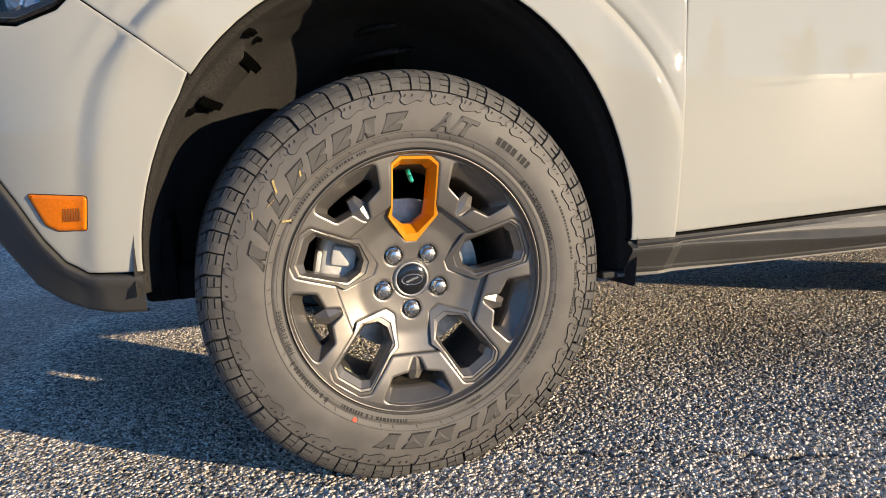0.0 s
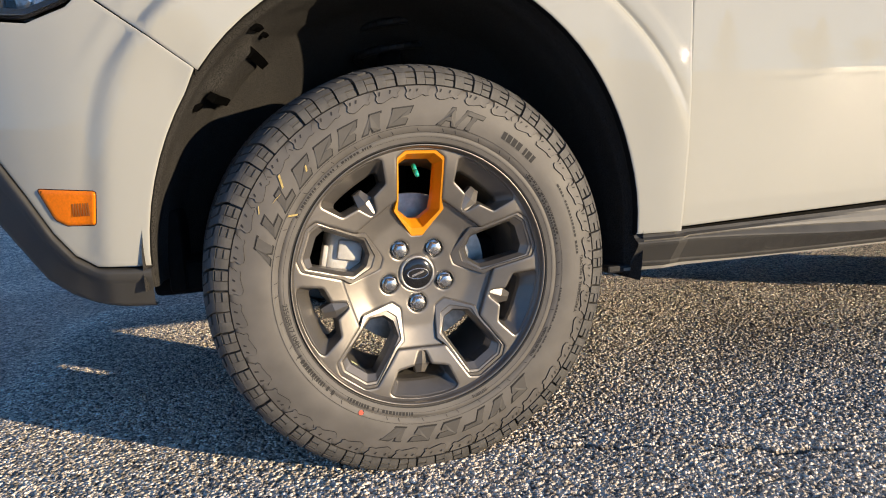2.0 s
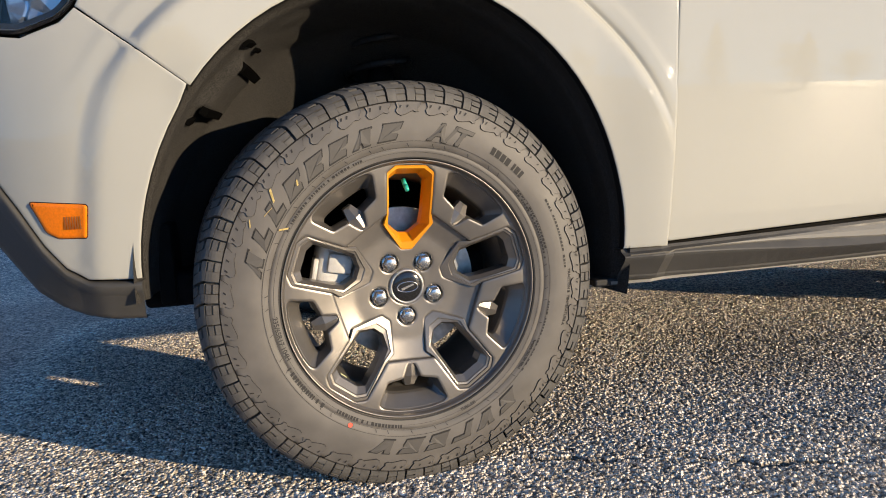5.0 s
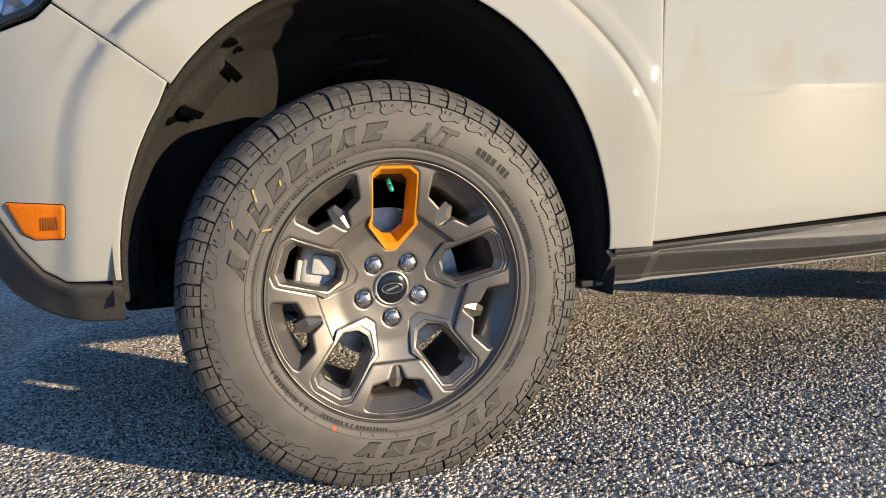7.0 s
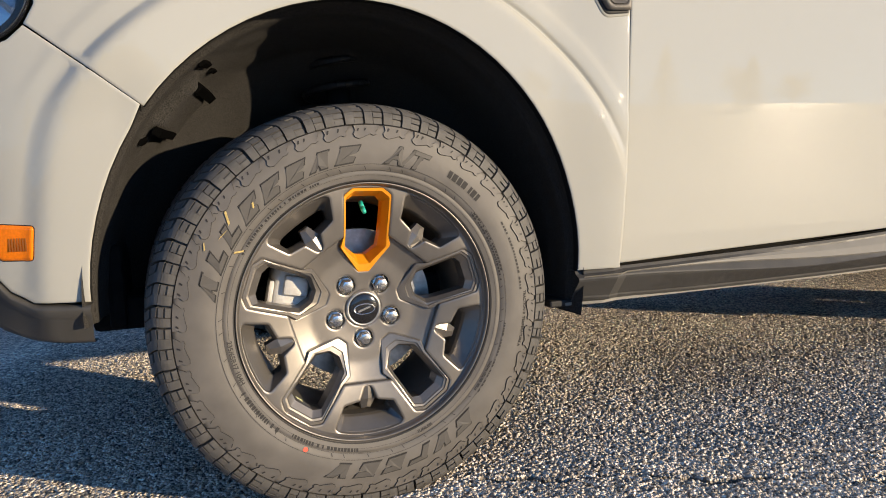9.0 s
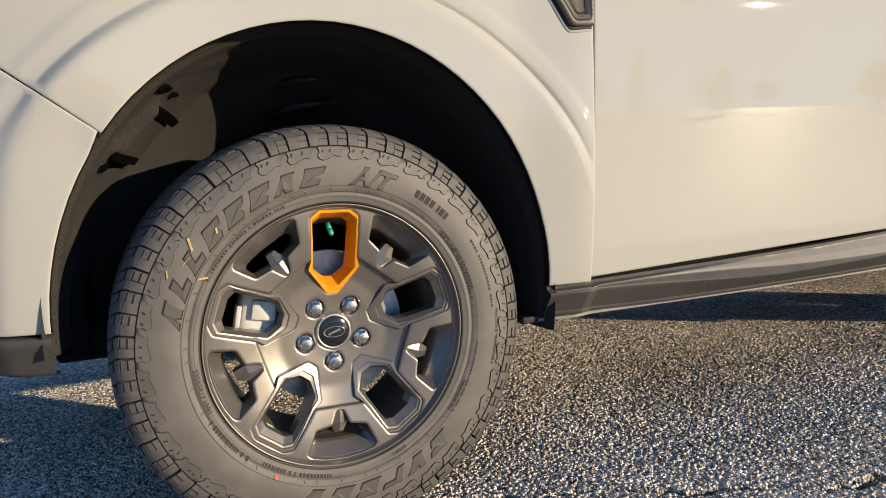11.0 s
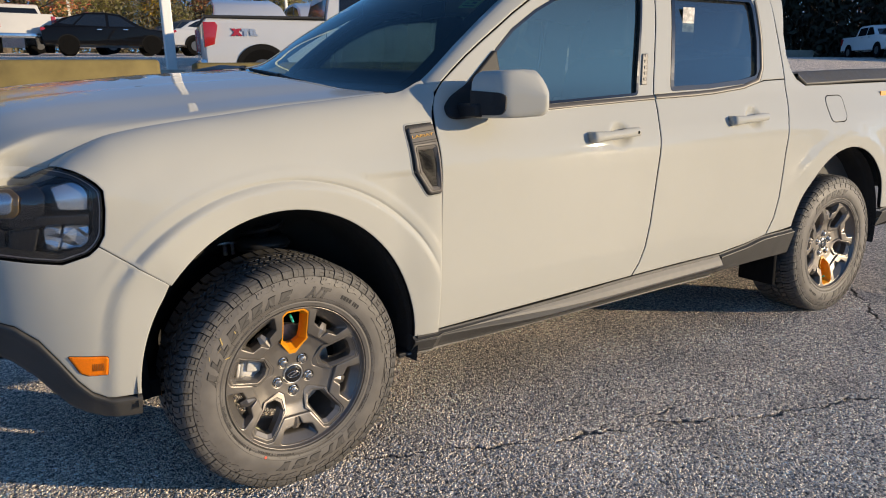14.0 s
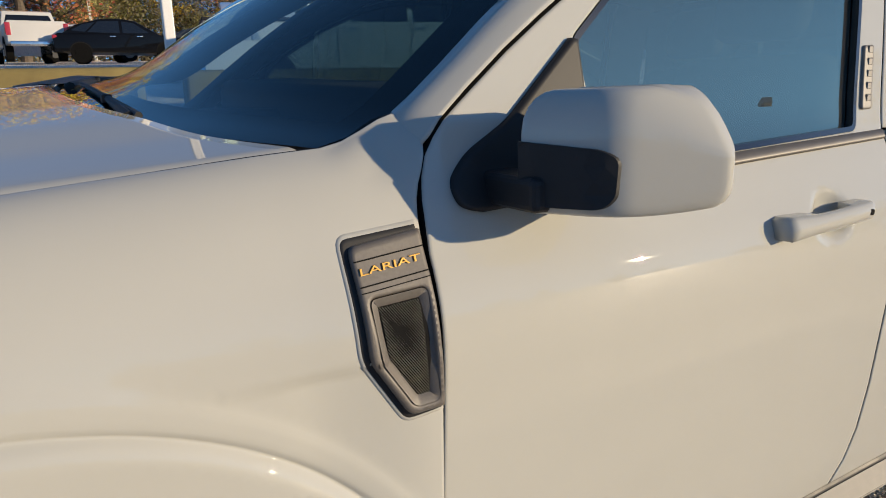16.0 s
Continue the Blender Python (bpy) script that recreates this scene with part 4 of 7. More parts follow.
    rnd = random.Random(9)
    for a_from, a_to, r, h in ((150, 110, 0.252, 0.004), (58, 43, 0.285, 0.014), (40, 8, 0.262, 0.003), (40, 12, 0.2665, 0.003), (232, 262, 0.250, 0.006), (205, 226, 0.2545, 0.008), (350, 318, 0.270, 0.003), (30, 2, 0.301, 0.004)):
        a, d = a_from, -1 if a_to < a_from else 1
        while (a_to - a) * d > 0:
            w = rnd.uniform(0.5, 1.3) * (1 if h < 0.01 else 1.9)
            k = len(verts)
            verts += [polar(a, r, 0.0007), polar(a + d * w, r, 0.0007), polar(a + d * w, r + h, 0.0007), polar(a, r + h, 0.0007)]
            faces.append((k, k + 1, k + 2, k + 3))
            a += d * (w + (0.45 if rnd.random() < 0.8 else 1.5))
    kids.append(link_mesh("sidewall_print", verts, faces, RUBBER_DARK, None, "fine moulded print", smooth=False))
    tagged(kids[-1], kind="stuff")
    # moulded ticks round the bead and the sidewall
    verts, faces = [], []
    for i in range(72):
        for r, ph in ((0.2605, 0.0), (0.322, 2.0)):
            if (i * 7) % 5 < 3:
                a = i * 5 + ph
                k = len(verts)
                verts += [polar(a, r, 0.0006), polar(a + 0.25, r, 0.0006), polar(a + 0.9, r + 0.006, 0.0006), polar(a + 0.65, r + 0.006, 0.0006)]
                faces.append((k, k + 1, k + 2, k + 3))
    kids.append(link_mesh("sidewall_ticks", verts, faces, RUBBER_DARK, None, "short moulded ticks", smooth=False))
    tagged(kids[-1], kind="stuff")
    return barrel, kids


def paint_marks(wheel):
    """Shop marks: yellow crayon strokes and a red dot on the tyre."""
    CRAYON = material("yellow_crayon", (0.46, 0.35, 0.13), 0.8, noise_amount=0.3, noise_scale=300)
    verts = []
    for a0, r0, a1, r1, w in ((140.5, 0.315, 143.0, 0.298, 0.9), (145.0, 0.296, 148.5, 0.300, 0.8), (148.5, 0.255, 150.5, 0.268, 0.8), (151.5, 0.318, 153.5, 0.312, 0.7), (133.0, 0.292, 134.0, 0.284, 0.7)):
        k = len(verts)
        verts += [polar(a0 - w / 2, r0, 0.0022), polar(a0 + w / 2, r0, 0.0022), polar(a1 + w / 2, r1, 0.0022), polar(a1 - w / 2, r1, 0.0022)]
        link_mesh("crayon_mark", verts[k:], [(0, 1, 2, 3)], CRAYON, wheel, "yellow crayon stroke")
    verts = [polar(239.5, 0.2655, 0.001)] + [polar(239.5 + 1.0 * math.cos(t), 0.2655 + 0.0045 * math.sin(t), 0.001) for t in np.linspace(0, 2 * math.pi, 16, endpoint=False)]
    link_mesh("red_dot", verts, [(0, i, i % 16 + 1) for i in range(1, 17)], material("red_dot_paint", (0.6, 0.10, 0.06), 0.7), wheel, "small red dot")


barrel, kids = wheel_parts()


def place_wheel(first, m):
    w = barrel if first else new("wheel", barrel.data)
    w.parent = truck
    w.matrix_parent_inverse = HOME
    w.matrix_basis = m
    tagged(w, "dark grey alloy wheel with one orange window on an all-terrain tyre")
    for o in kids:
        c = o if first else tagged(new(o.name.split(".")[0], o.data))
        if not first:
            c.location = o.location
            for key in ("label", "kind"):
                if key in o:
                    c[key] = o[key]
        c.parent = w
    return w


wheel_fl = place_wheel(True, Matrix.Translation((-0.003, YF, 0.357)) @ pose(0, 0, 0, 1.4, 0, 4.0))
paint_marks(wheel_fl)
place_wheel(False, Matrix.Translation((3.052, YF, 0.361)) @ pose(0, 0, 0, 0.8, 176, 0))
place_wheel(False, Matrix.Translation((0, 2 * YC - YF, 0.355)) @ pose(0, 0, 0, 0, 0, 183.5))
place_wheel(False, Matrix.Translation((3.050, 2 * YC - YF, 0.355)) @ pose(0, 0, 0, 0, 40, 180))

# brakes and struts behind the wheels
for bx, by, sgn in ((0.0, YF, 1), (3.050, YF, 1), (0.0, 2 * YC - YF, -1), (3.050, 2 * YC - YF, -1)):
    bm = bmesh.new()
    cyl(bm, (bx, by + sgn * 0.085, 0.355), (bx, by + sgn * 0.108, 0.355), 0.148, segs=64)
    cyl(bm, (bx, by + sgn * 0.045, 0.355), (bx, by + sgn * 0.085, 0.355), 0.080, segs=40)
    own(part("brake_disc", bm, STEEL, truck, "steel brake disc", angle=40))
    bm = bmesh.new()
    t = Matrix.Translation((bx, by + sgn * 0.09, 0.355)) @ Matrix.Rotation(radians(12), 4, "Y")
    box(bm, -0.175, -0.095, -0.055, 0.045, -0.070, 0.070, 0.014, 3, t)
    box(bm, -0.155, -0.110, -0.066, -0.050, -0.045, -0.008, 0.005, 2, t)
    box(bm, -0.155, -0.110, -0.066, -0.050, 0.008, 0.045, 0.005, 2, t)
    box(bm, -0.180, -0.165, -0.050, -0.010, -0.030, 0.030, 0.004, 2, t)
    cyl(bm, t @ Vector((-0.105, -0.050, 0.060)), t @ Vector((-0.105, -0.072, 0.060)), 0.009, segs=10)
    own(part("brake_caliper", bm, CASTALU, truck, "bare metal brake caliper", angle=40))
    bm = bmesh.new()
    cyl(bm, (bx, by + sgn * 0.10, 0.355), (bx, YC - sgn * 0.3, 0.33), 0.035, segs=16)
    box(bm, bx - 0.06, bx + 0.06, min(by + sgn * 0.10, by + sgn * 0.16), max(by + sgn * 0.10, by + sgn * 0.16), 0.25, 0.50, 0.02)
    own(part("axle", bm, DARK, truck, "dark axle shaft and hub carrier"))
    bm = bmesh.new()
    sy = by + sgn * 0.30
    cyl(bm, (bx + 0.01, sy, 0.40), (bx + 0.03, sy + sgn * 0.03, 0.80), 0.028, segs=20)
    cyl(bm, (bx + 0.02, sy, 0.72), (bx + 0.02, sy, 0.735), 0.085, 0.095, 32)
    cyl(bm, (bx + 0.02, sy, 0.735), (bx + 0.02, sy, 0.76), 0.095, 0.080, 32)
    for i in range(90):
        a, b = i * 0.24, (i + 1) * 0.24
        z0, z1 = 0.76 + i * 0.0020, 0.76 + (i + 1) * 0.0020
        cyl(bm, (bx + 0.02 + 0.068 * math.cos(a), sy + 0.068 * math.sin(a), z0), (bx + 0.02 + 0.068 * math.cos(b), sy + 0.068 * math.sin(b), z1), 0.008, segs=6, caps=False)
    own(part("suspension_strut", bm, TRIM, truck, "black strut with a coil spring", smooth=True))


# wheel-well liners
def well(cx, a, b, zc, name):
    rings = []
    ns = 240
    prof = [(1.204, 1.022), (1.214, 1.012), (1.228, 1.006), (1.240, 1.003), (1.244, 0.992), (1.252, 0.986), (1.27, 0.985), (1.290, 0.982), (1.300, 0.976), (1.306, 0.972), (1.312, 0.969), (1.33, 0.963), (1.36, 0.953), (1.385, 0.943), (1.410, 0.931), (1.424, 0.926), (1.434, 0.921), (1.446, 0.914), (1.460, 0.896), (1.48, 0.868), (1.54, 0.78), (1.62, 0.68), (1.72, 0.58)]
    for i in range(ns + 1):
        t = math.pi * (-0.015 + 1.075 * i / ns)
        r = []
        for y, k in prof:
            pad = smoothstep(0.66, 0.70, t) - smoothstep(0.90, 0.945, t)
            pad *= smoothstep(1.298, 1.314, y) - smoothstep(1.420, 1.448, y)
            wave = 0.0016 * math.sin(9 * t + 40 * y) + 0.0012 * math.sin(23 * t - 70 * y)
            rib = -0.016 * pad + wave * smoothstep(1.25, 1.29, y)
            r.append((cx - 0.01 - (a * k + rib) * math.cos(t), y, zc + (b * k + rib) * math.sin(t)))
        rings.append(r)
    o = own(loft(name, rings, LINER, truck, "dark felt wheel-well liner"))
    both.append(o)
    bm = bmesh.new()
    vs = [bm.verts.new((cx - 0.01 - a * math.cos(math.pi * (-0.05 + 1.1 * i / 30)), 1.72, zc + b * math.sin(math.pi * (-0.05 + 1.1 * i / 30)))) for i in range(31)]
    bm.faces.new(vs)
    box(bm, cx - 0.45, cx - 0.42, 1.32, 1.70, 0.345, 0.50, 0.01)
    both.append(own(part("inner_well", bm, DARK, truck, "dark inner wall of the wheel well")))
    return o


well(0.0, 0.452, 0.508, 0.40, "wheel_well_liner")
well(3.085, 0.452, 0.492, 0.40, "wheel_well_liner")
SLOT = material("slot_black", (0.003, 0.003, 0.003), 1.0, spec=0.0)
# slots and clip holes in the front liner
for t, y0, ln, half in ((0.685, 1.308, 0.090, 0.0075), (0.925, 1.316, 0.110, 0.0095), (0.985, 1.270, 0.030, 0.0060), (1.005, 1.325, 0.026, 0.0045), (0.610, 1.300, 0.020, 0.0050)):
    bm = bmesh.new()
    rows = []
    for i in range(7):
        y = y0 + ln * i / 6
        k = float(np.interp(y, [1.27, 1.312, 1.36, 1.41, 1.446], [0.985, 0.969, 0.953, 0.931, 0.914]))
        sh = 0.30 * half * (i - 3)
        w_ = half
        ring = []
        for da, dk in ((-w_, 0.0), (w_, 0.0), (w_, 0.014), (-w_, 0.014)):
            tt = t + (da + sh) / 0.46
            lift = 0.0212 if 0.65 < t < 0.95 else 0.0062
            ring.append(bm.verts.new((-0.01 - (0.452 * k - lift + dk) * math.cos(tt), y, 0.40 + (0.508 * k - lift + dk) * math.sin(tt))))
        rows.append(ring)
    for r0, r1 in zip(rows, rows[1:]):
        for j in range(4):
            bm.faces.new((r0[j], r0[(j + 1) % 4], r1[(j + 1) % 4], r1[j]))
    bm.faces.new(rows[0])
    bm.faces.new(rows[-1][::-1])
    own(part("liner_slot", bm, SLOT, truck, "dark slot in the liner"))
# stabiliser link and hose bracket deep above the tyre
bm = bmesh.new()
cyl(bm, (-0.058, 1.62, 0.690), (-0.058, 1.62, 0.735), 0.007, segs=12)
cyl(bm, (-0.085, 1.62, 0.690), (-0.085, 1.62, 0.728), 0.008, segs=12)
box(bm, -0.115, -0.035, 1.612, 1.632, 0.728, 0.738, 0.003, 2)
own(part("stabiliser_link", bm, STEEL, truck, "bare metal link above the tyre", angle=35))
bm = bmesh.new()
box(bm, -0.15, -0.01, 1.64, 1.70, 0.742, 0.754, 0.005, 2)
box(bm, 0.03, 0.12, 1.56, 1.64, 0.722, 0.735, 0.005, 2)
own(part("hose_bracket", bm, PLASTIC, truck, "dark bracket above the tyre", angle=35))


# ---------------------------------------------------------------- hood, glass, cab
HY = 1.300                                   # the hood's near edge


LEAN = 0.04                                  # the lot falls towards the near side, and the truck with it


hood_nose = curve([0, 0.50, 0.725, 0.85, 0.93, 0.97, 1.0], [-0.880, -0.865, -0.835, -0.790, -0.735, -0.675, -0.592])


# the hood's rise from its near edge: a low facet, a steeper band, an even top that flattens past the middle
crown = curve([-1.0, -0.82, -0.80, -0.62, -0.60, -0.35, -0.10, 0.10, 0.30, 1.0], [0.0, 0.0150, 0.0172, 0.0440, 0.0462, 0.0720, 0.0960, 0.1080, 0.1115, 0.1130])


def hood_pt(s, q):
    """s: 0 front to 1 rear; q: -1 near edge to 1 far edge."""
    c = 1 - q * q
    a = abs(q)
    xf, xr = hood_nose(a), 0.425 - 0.260 * c
    x = xf + (xr - xf) * s
    z = hood_edge(-0.592 + (0.425 + 0.592) * s) + crown(q)
    z += 0.030 * (1 - s) * (1 - a * a)
    z -= 0.003 * (1 - 0.6 * s) * (1 - smoothstep(0.34, 0.42, a))
    z -= 0.030 * (1 - smoothstep(0.0, 0.25, s)) ** 2 * c
    z -= 0.006 * smoothstep(0.975, 1.0, a)
    return (x, YC + q * (YC - HY) + math.copysign(corner_x(x) * smoothstep(0.90, 1.0, a), -q), z)


qs = [-1 + 2 * i / 80 for i in range(81)]
hq = sorted({*qs, *(sg * v for sg in (-1, 1) for v in (0.985, 0.9625, 0.99, 0.995, 0.9375, 0.9125))})
rings = []
for i in range(49):
    s = i / 48
    row = [hood_pt(s, q) for q in hq]
    rings.append([(row[0][0], row[0][1] + 0.002, row[0][2] - 0.03), *row, (row[-1][0], row[-1][1] - 0.002, row[-1][2] - 0.03)])
low = [(x + 0.006, y, z - 0.02) for x, y, z in rings[0]]
rear = [(x - 0.002, y, z - 0.03) for x, y, z in rings[-1]]
own(loft("hood", [low, *rings, rear], PAINT, truck, "white hood with raised creases"))

front = [hood_pt(0.0, q) for q in hq]
rr = [[(x + 0.008, y, z - 0.006) for x, y, z in front], [(x - 0.003, y, z - 0.020) for x, y, z in front], [(x - 0.004, y, z * 0.6 + 1.050 * 0.4 - 0.01) for x, y, z in front], [(x + 0.004, y, 1.026) for x, y, z in front], [(x + 0.06, y, 1.016) for x, y, z in front]]
own(loft("hood_lip", rr, PAINT, truck, "white front edge of the hood"))

# windshield with a black border, and the cowl below it
WS = [(0.442, 1.3015, 1.2375), (0.510, 1.3015, 1.257), (0.556, 1.3035, 1.279), (0.610, 1.310, 1.319), (0.706, 1.322, 1.398), (0.785, 1.331, 1.460), (0.870, 1.345, 1.522), (0.950, 1.358, 1.577), (1.080, 1.385, 1.657)]


ws_xyz = [curve(list(range(len(WS))), [q[i] for q in WS]) for i in range(3)]


def ws_at(k, q, sink=0.0):
    x, y, z = (f(k) for f in ws_xyz)
    s = k / (len(WS) - 1)
    c = 1 - q * q
    return (x - (0.260 - 0.07 * s) * c, YC + q * (YC - y), z + (0.018 + 0.029 * s) * c + (1 - s) * (LEAN * (1 + q) * (YC - y) + 0.055 * smoothstep(-0.65, 0.55, q)) - sink)


ks = [i * 8 / 42 for i in range(43)]
windshield = own(loft("windshield", [[ws_at(min(k, 7.999), q) for q in qs] for k in ks], WSGLASS, truck, "clear curved windshield reflecting the sky"))
if windshield.data.polygons[400].normal.z < 0:
    windshield.data.flip_normals()
windshield.visible_shadow = False
for q0, q1, k0, k1 in ((-1, -0.93, 0, 7.99), (0.93, 1, 0, 7.99), (-1, 1, 0, 1.4), (-1, 1, 7.4, 7.99)):
    rr = [[ws_at(k0 + (k1 - k0) * i / 24, q0 + (q1 - q0) * j / 24, 0.004) for j in range(25)] for i in range(25)]
    own(loft("windshield_border", rr, DARK, truck, "black border of the windshield"))
# added dark sheet that blocks the bright view through the far glass
rr = [[ws_at(7.9 * i / 24, 0.72 + 0.21 * j / 12, 0.008) for j in range(13)] for i in range(25)]
own(loft("pillar_trim", rr, DARK, truck, "added dark sheet under the far side of the windshield"))
# inspection sticker at the windshield's upper corner, with bars of small print
STICKER = material("green_sticker", (0.30, 0.42, 0.10), 0.6, noise_amount=0.1, noise_scale=90)
INK = material("sticker_ink", (0.03, 0.05, 0.02), 0.7)
for nm_, mat_, k0, k1, q0, q1, s_ in (("sticker", STICKER, 6.15, 6.85, -0.928, -0.838, 0.0025), ("print_bar", INK, 6.25, 6.33, -0.915, -0.850, 0.0017), ("print_bar", INK, 6.45, 6.60, -0.910, -0.885, 0.0017), ("print_bar", INK, 6.45, 6.52, -0.875, -0.850, 0.0017), ("print_bar", INK, 6.68, 6.74, -0.915, -0.860, 0.0017)):
    own(loft(nm_, [[ws_at(k0 + (k1 - k0) * i / 6, q0 + (q1 - q0) * j / 6, s_) for j in range(7)] for i in range(7)], mat_, truck, "green inspection sticker inside the windshield" if nm_ == "sticker" else "bar of dark print"))
rr = []
for q in qs:
    h, w = Vector(hood_pt(1.0, q)), Vector(ws_at(0, q))
    h.z -= 0.018
    h.x -= 0.03
    rr.append([tuple(h), tuple(h.lerp(w, 0.4) - Vector((0, 0, 0.012))), tuple(h.lerp(w, 0.8) - Vector((0, 0, 0.006))), tuple(w + Vector((0.02, 0, -0.004)))])
own(loft("cowl", rr, PLASTIC, truck, "black plastic cowl"))

# raised black corner of the cowl on the far side
rr = []
for i in range(13):
    q = 0.30 + 0.70 * i / 12
    a, b = Vector(hood_pt(0.960 - 0.13 * smoothstep(0.30, 0.70, q), q)), Vector(ws_at(0.6, q, -0.004))
    up = Vector((0, 0, 0.030 * smoothstep(0.40, 0.80, q)))
    rr.append([tuple(a - Vector((0, 0, 0.01))), tuple(a + up * 0.5 + Vector((0, 0, 0.004))), tuple(a.lerp(b, 0.5) + up), tuple(b + up * 0.3)])
own(loft("cowl_corner", rr, PLASTIC, truck, "raised black cowl corner"))

# wiper arms
for q0, q1, sh in ((-0.50, 0.02, 0.0), (0.16, 0.70, 0.0)):
    bm = bmesh.new()
    base = Vector(ws_at(0.25, q0, -0.006))
    tip = Vector(ws_at(0.62, q1, -0.010))
    mid = base.lerp(tip, 0.45) + Vector((0, 0, 0.006))
    cyl(bm, base, mid, 0.009, 0.007, 8)
    cyl(bm, mid, tip, 0.006, 0.004, 8)
    cyl(bm, base - Vector((0, 0, 0.03)), base + Vector((0, 0, 0.006)), 0.014, 0.011, 12)
    a, b = Vector(ws_at(0.30, q0 - 0.03, -0.008)), Vector(ws_at(0.58, q1 + 0.08, -0.008))
    cyl(bm, a, b, 0.007, 0.006, 6)
    box(bm, mid.x - 0.009, mid.x + 0.009, mid.y - 0.020, mid.y + 0.020, mid.z - 0.010, mid.z + 0.006, 0.003)
    own(part("wiper", bm, TRIM, truck, "black windshield wiper"))
# A-pillar: a white strip from the windshield to the door
DL = [(0.5865, 1.2445), (0.606, 1.267), (0.650, 1.304), (0.721, 1.359), (0.790, 1.407), (0.862, 1.454), (0.946, 1.510), (1.034, 1.562), (1.20, 1.640), (1.42, 1.682)]
WL = [(0.5565, 1.3045, 1.2815), (0.582, 1.307, 1.299), (0.640, 1.314, 1.345), (0.706, 1.323, 1.399), (0.770, 1.330, 1.449), (0.830, 1.339, 1.494), (0.895, 1.350, 1.540), (0.965, 1.361, 1.588), (1.085, 1.385, 1.660), (1.30, 1.392, 1.702)]
rings = []
for i in range(len(DL)):
    a, b = Vector(WL[i]), Vector((DL[i][0], side_z(DL[i][1]), DL[i][1]))
    n = Vector((-0.25, -0.75, 0.6))
    rings.append([tuple(a + Vector((0.03, 0.02, -0.015))), tuple(a), tuple(a.lerp(b, 0.25) + n * 0.007), tuple(a.lerp(b, 0.55) + n * 0.009), tuple(a.lerp(b, 0.85) + n * 0.004), tuple(b + Vector((-0.003, -0.001, 0.002))), tuple(b + Vector((0.0, 0.025, 0.0)))])
foot = [tuple(Vector(q) + Vector((-0.010, 0.005, -0.012))) for q in rings[0]]
rings = [foot] + rings
both.append(own(loft("a_pillar", rings, PAINT, truck, "white windshield pillar")))
both.append(own(loft("pillar_lining", [[tuple(Vector(q) + Vector((0.014, 0.030, -0.024))) for q in r] for r in rings], DARK, truck, "dark lining inside the windshield pillar")))

# roof
RR = [(1.085, 1.385, 1.660), (1.20, 1.389, 1.684), (1.42, 1.393, 1.706), (1.75, 1.395, 1.716), (2.10, 1.395, 1.710), (2.40, 1.390, 1.690), (2.63, 1.380, 1.655)]
rings = []
for i, (x, y, z) in enumerate(RR):
    s = i / (len(RR) - 1)
    rings.append([(x - 0.190 * (1 - q * q) * (1 - s) ** 3 + 0.02 * (1 - q * q) * s, YC + q * (YC - y), z + 0.050 * (1 - q ** 4)) for q in qs])
own(loft("roof", rings, PAINT, truck, "white cab roof"))
own(loft("headliner", [[(x, y, z - 0.035) for x, y, z in r] for r in rings], material("headliner_cloth", (0.42, 0.41, 0.39), 0.9, noise_amount=0.06), truck, "pale grey headliner"))
rings = []
for x, y, z in RR[1:]:
    rings.append([(x, y + 0.01, z - 0.004), (x, y - 0.014, z - 0.002), (x, y - 0.030, z - 0.012), (x, side_z(1.672) - 0.004, min(1.672, z - 0.02)), (x, side_z(1.66) + 0.02, min(1.660, z - 0.03))])
both.append(own(loft("roof_rail", rings, PAINT, truck, "white roof rail above the doors")))

# trim inside the door pillars
for x0, x1 in ((1.575, 1.755), (2.425, 2.64)):
    rr = [[(x, side_z(1.16 + 0.055 * i) + 0.034, 1.16 + 0.055 * i) for x in (x0, (x0 + x1) / 2, x1)] for i in range(10)]
    both.append(own(loft("pillar_lining", rr, DARK, truck, "dark trim inside the door pillar")))

# window frames of the doors
GR = [(1.750, 1.200), (2.004, 1.204), (2.263, 1.222), (2.380, 1.242), (2.404, 1.262), (2.417, 1.432), (2.404, 1.600), (2.385, 1.632), (1.832, 1.634), (1.812, 1.600)]
frame_r = [(1.655, 1.198), (1.9, 1.205), (2.30, 1.222), (2.43, 1.245), (2.598, 1.25), (2.590, 1.311), (2.555, 1.482), (2.530, 1.655), (2.2, 1.668), (1.728, 1.664), (1.706, 1.50), (1.678, 1.33)]
GRh = [(1.765, 1.212), (2.004, 1.216), (2.263, 1.232), (2.372, 1.250), (2.396, 1.272), (2.410, 1.432), (2.398, 1.590), (2.378, 1.626), (1.836, 1.626), (1.820, 1.595)]
fr = own(panel("rear_door_frame", frame_r, side, PAINT, truck, 0.03, label="white window frame of the rear door", holes=[rounded(GRh, 0.02, 4)]))
both.append(fr)


def pane(name, poly, off, mat, label, grow=0.02):
    lo = [p for p in resample(inset(poly, -grow), 0.04)]
    v, f, _ = fill(lo, 0.06)
    ob = link_mesh(name, [(p.x, side_z(p.y) + off, p.y) for p in v], [t for t in f], mat, truck, label)
    if ob.data.polygons[0].normal.y > 0:
        ob.data.flip_normals()
    ob.visible_shadow = False
    both.append(own(ob))
    return ob


pane("front_door_glass", GF, 0.014, FRONTGLASS, "tinted side window reflecting the sky")
pane("rear_door_glass", GRh, 0.014, GLASS, "dark tinted rear side window")


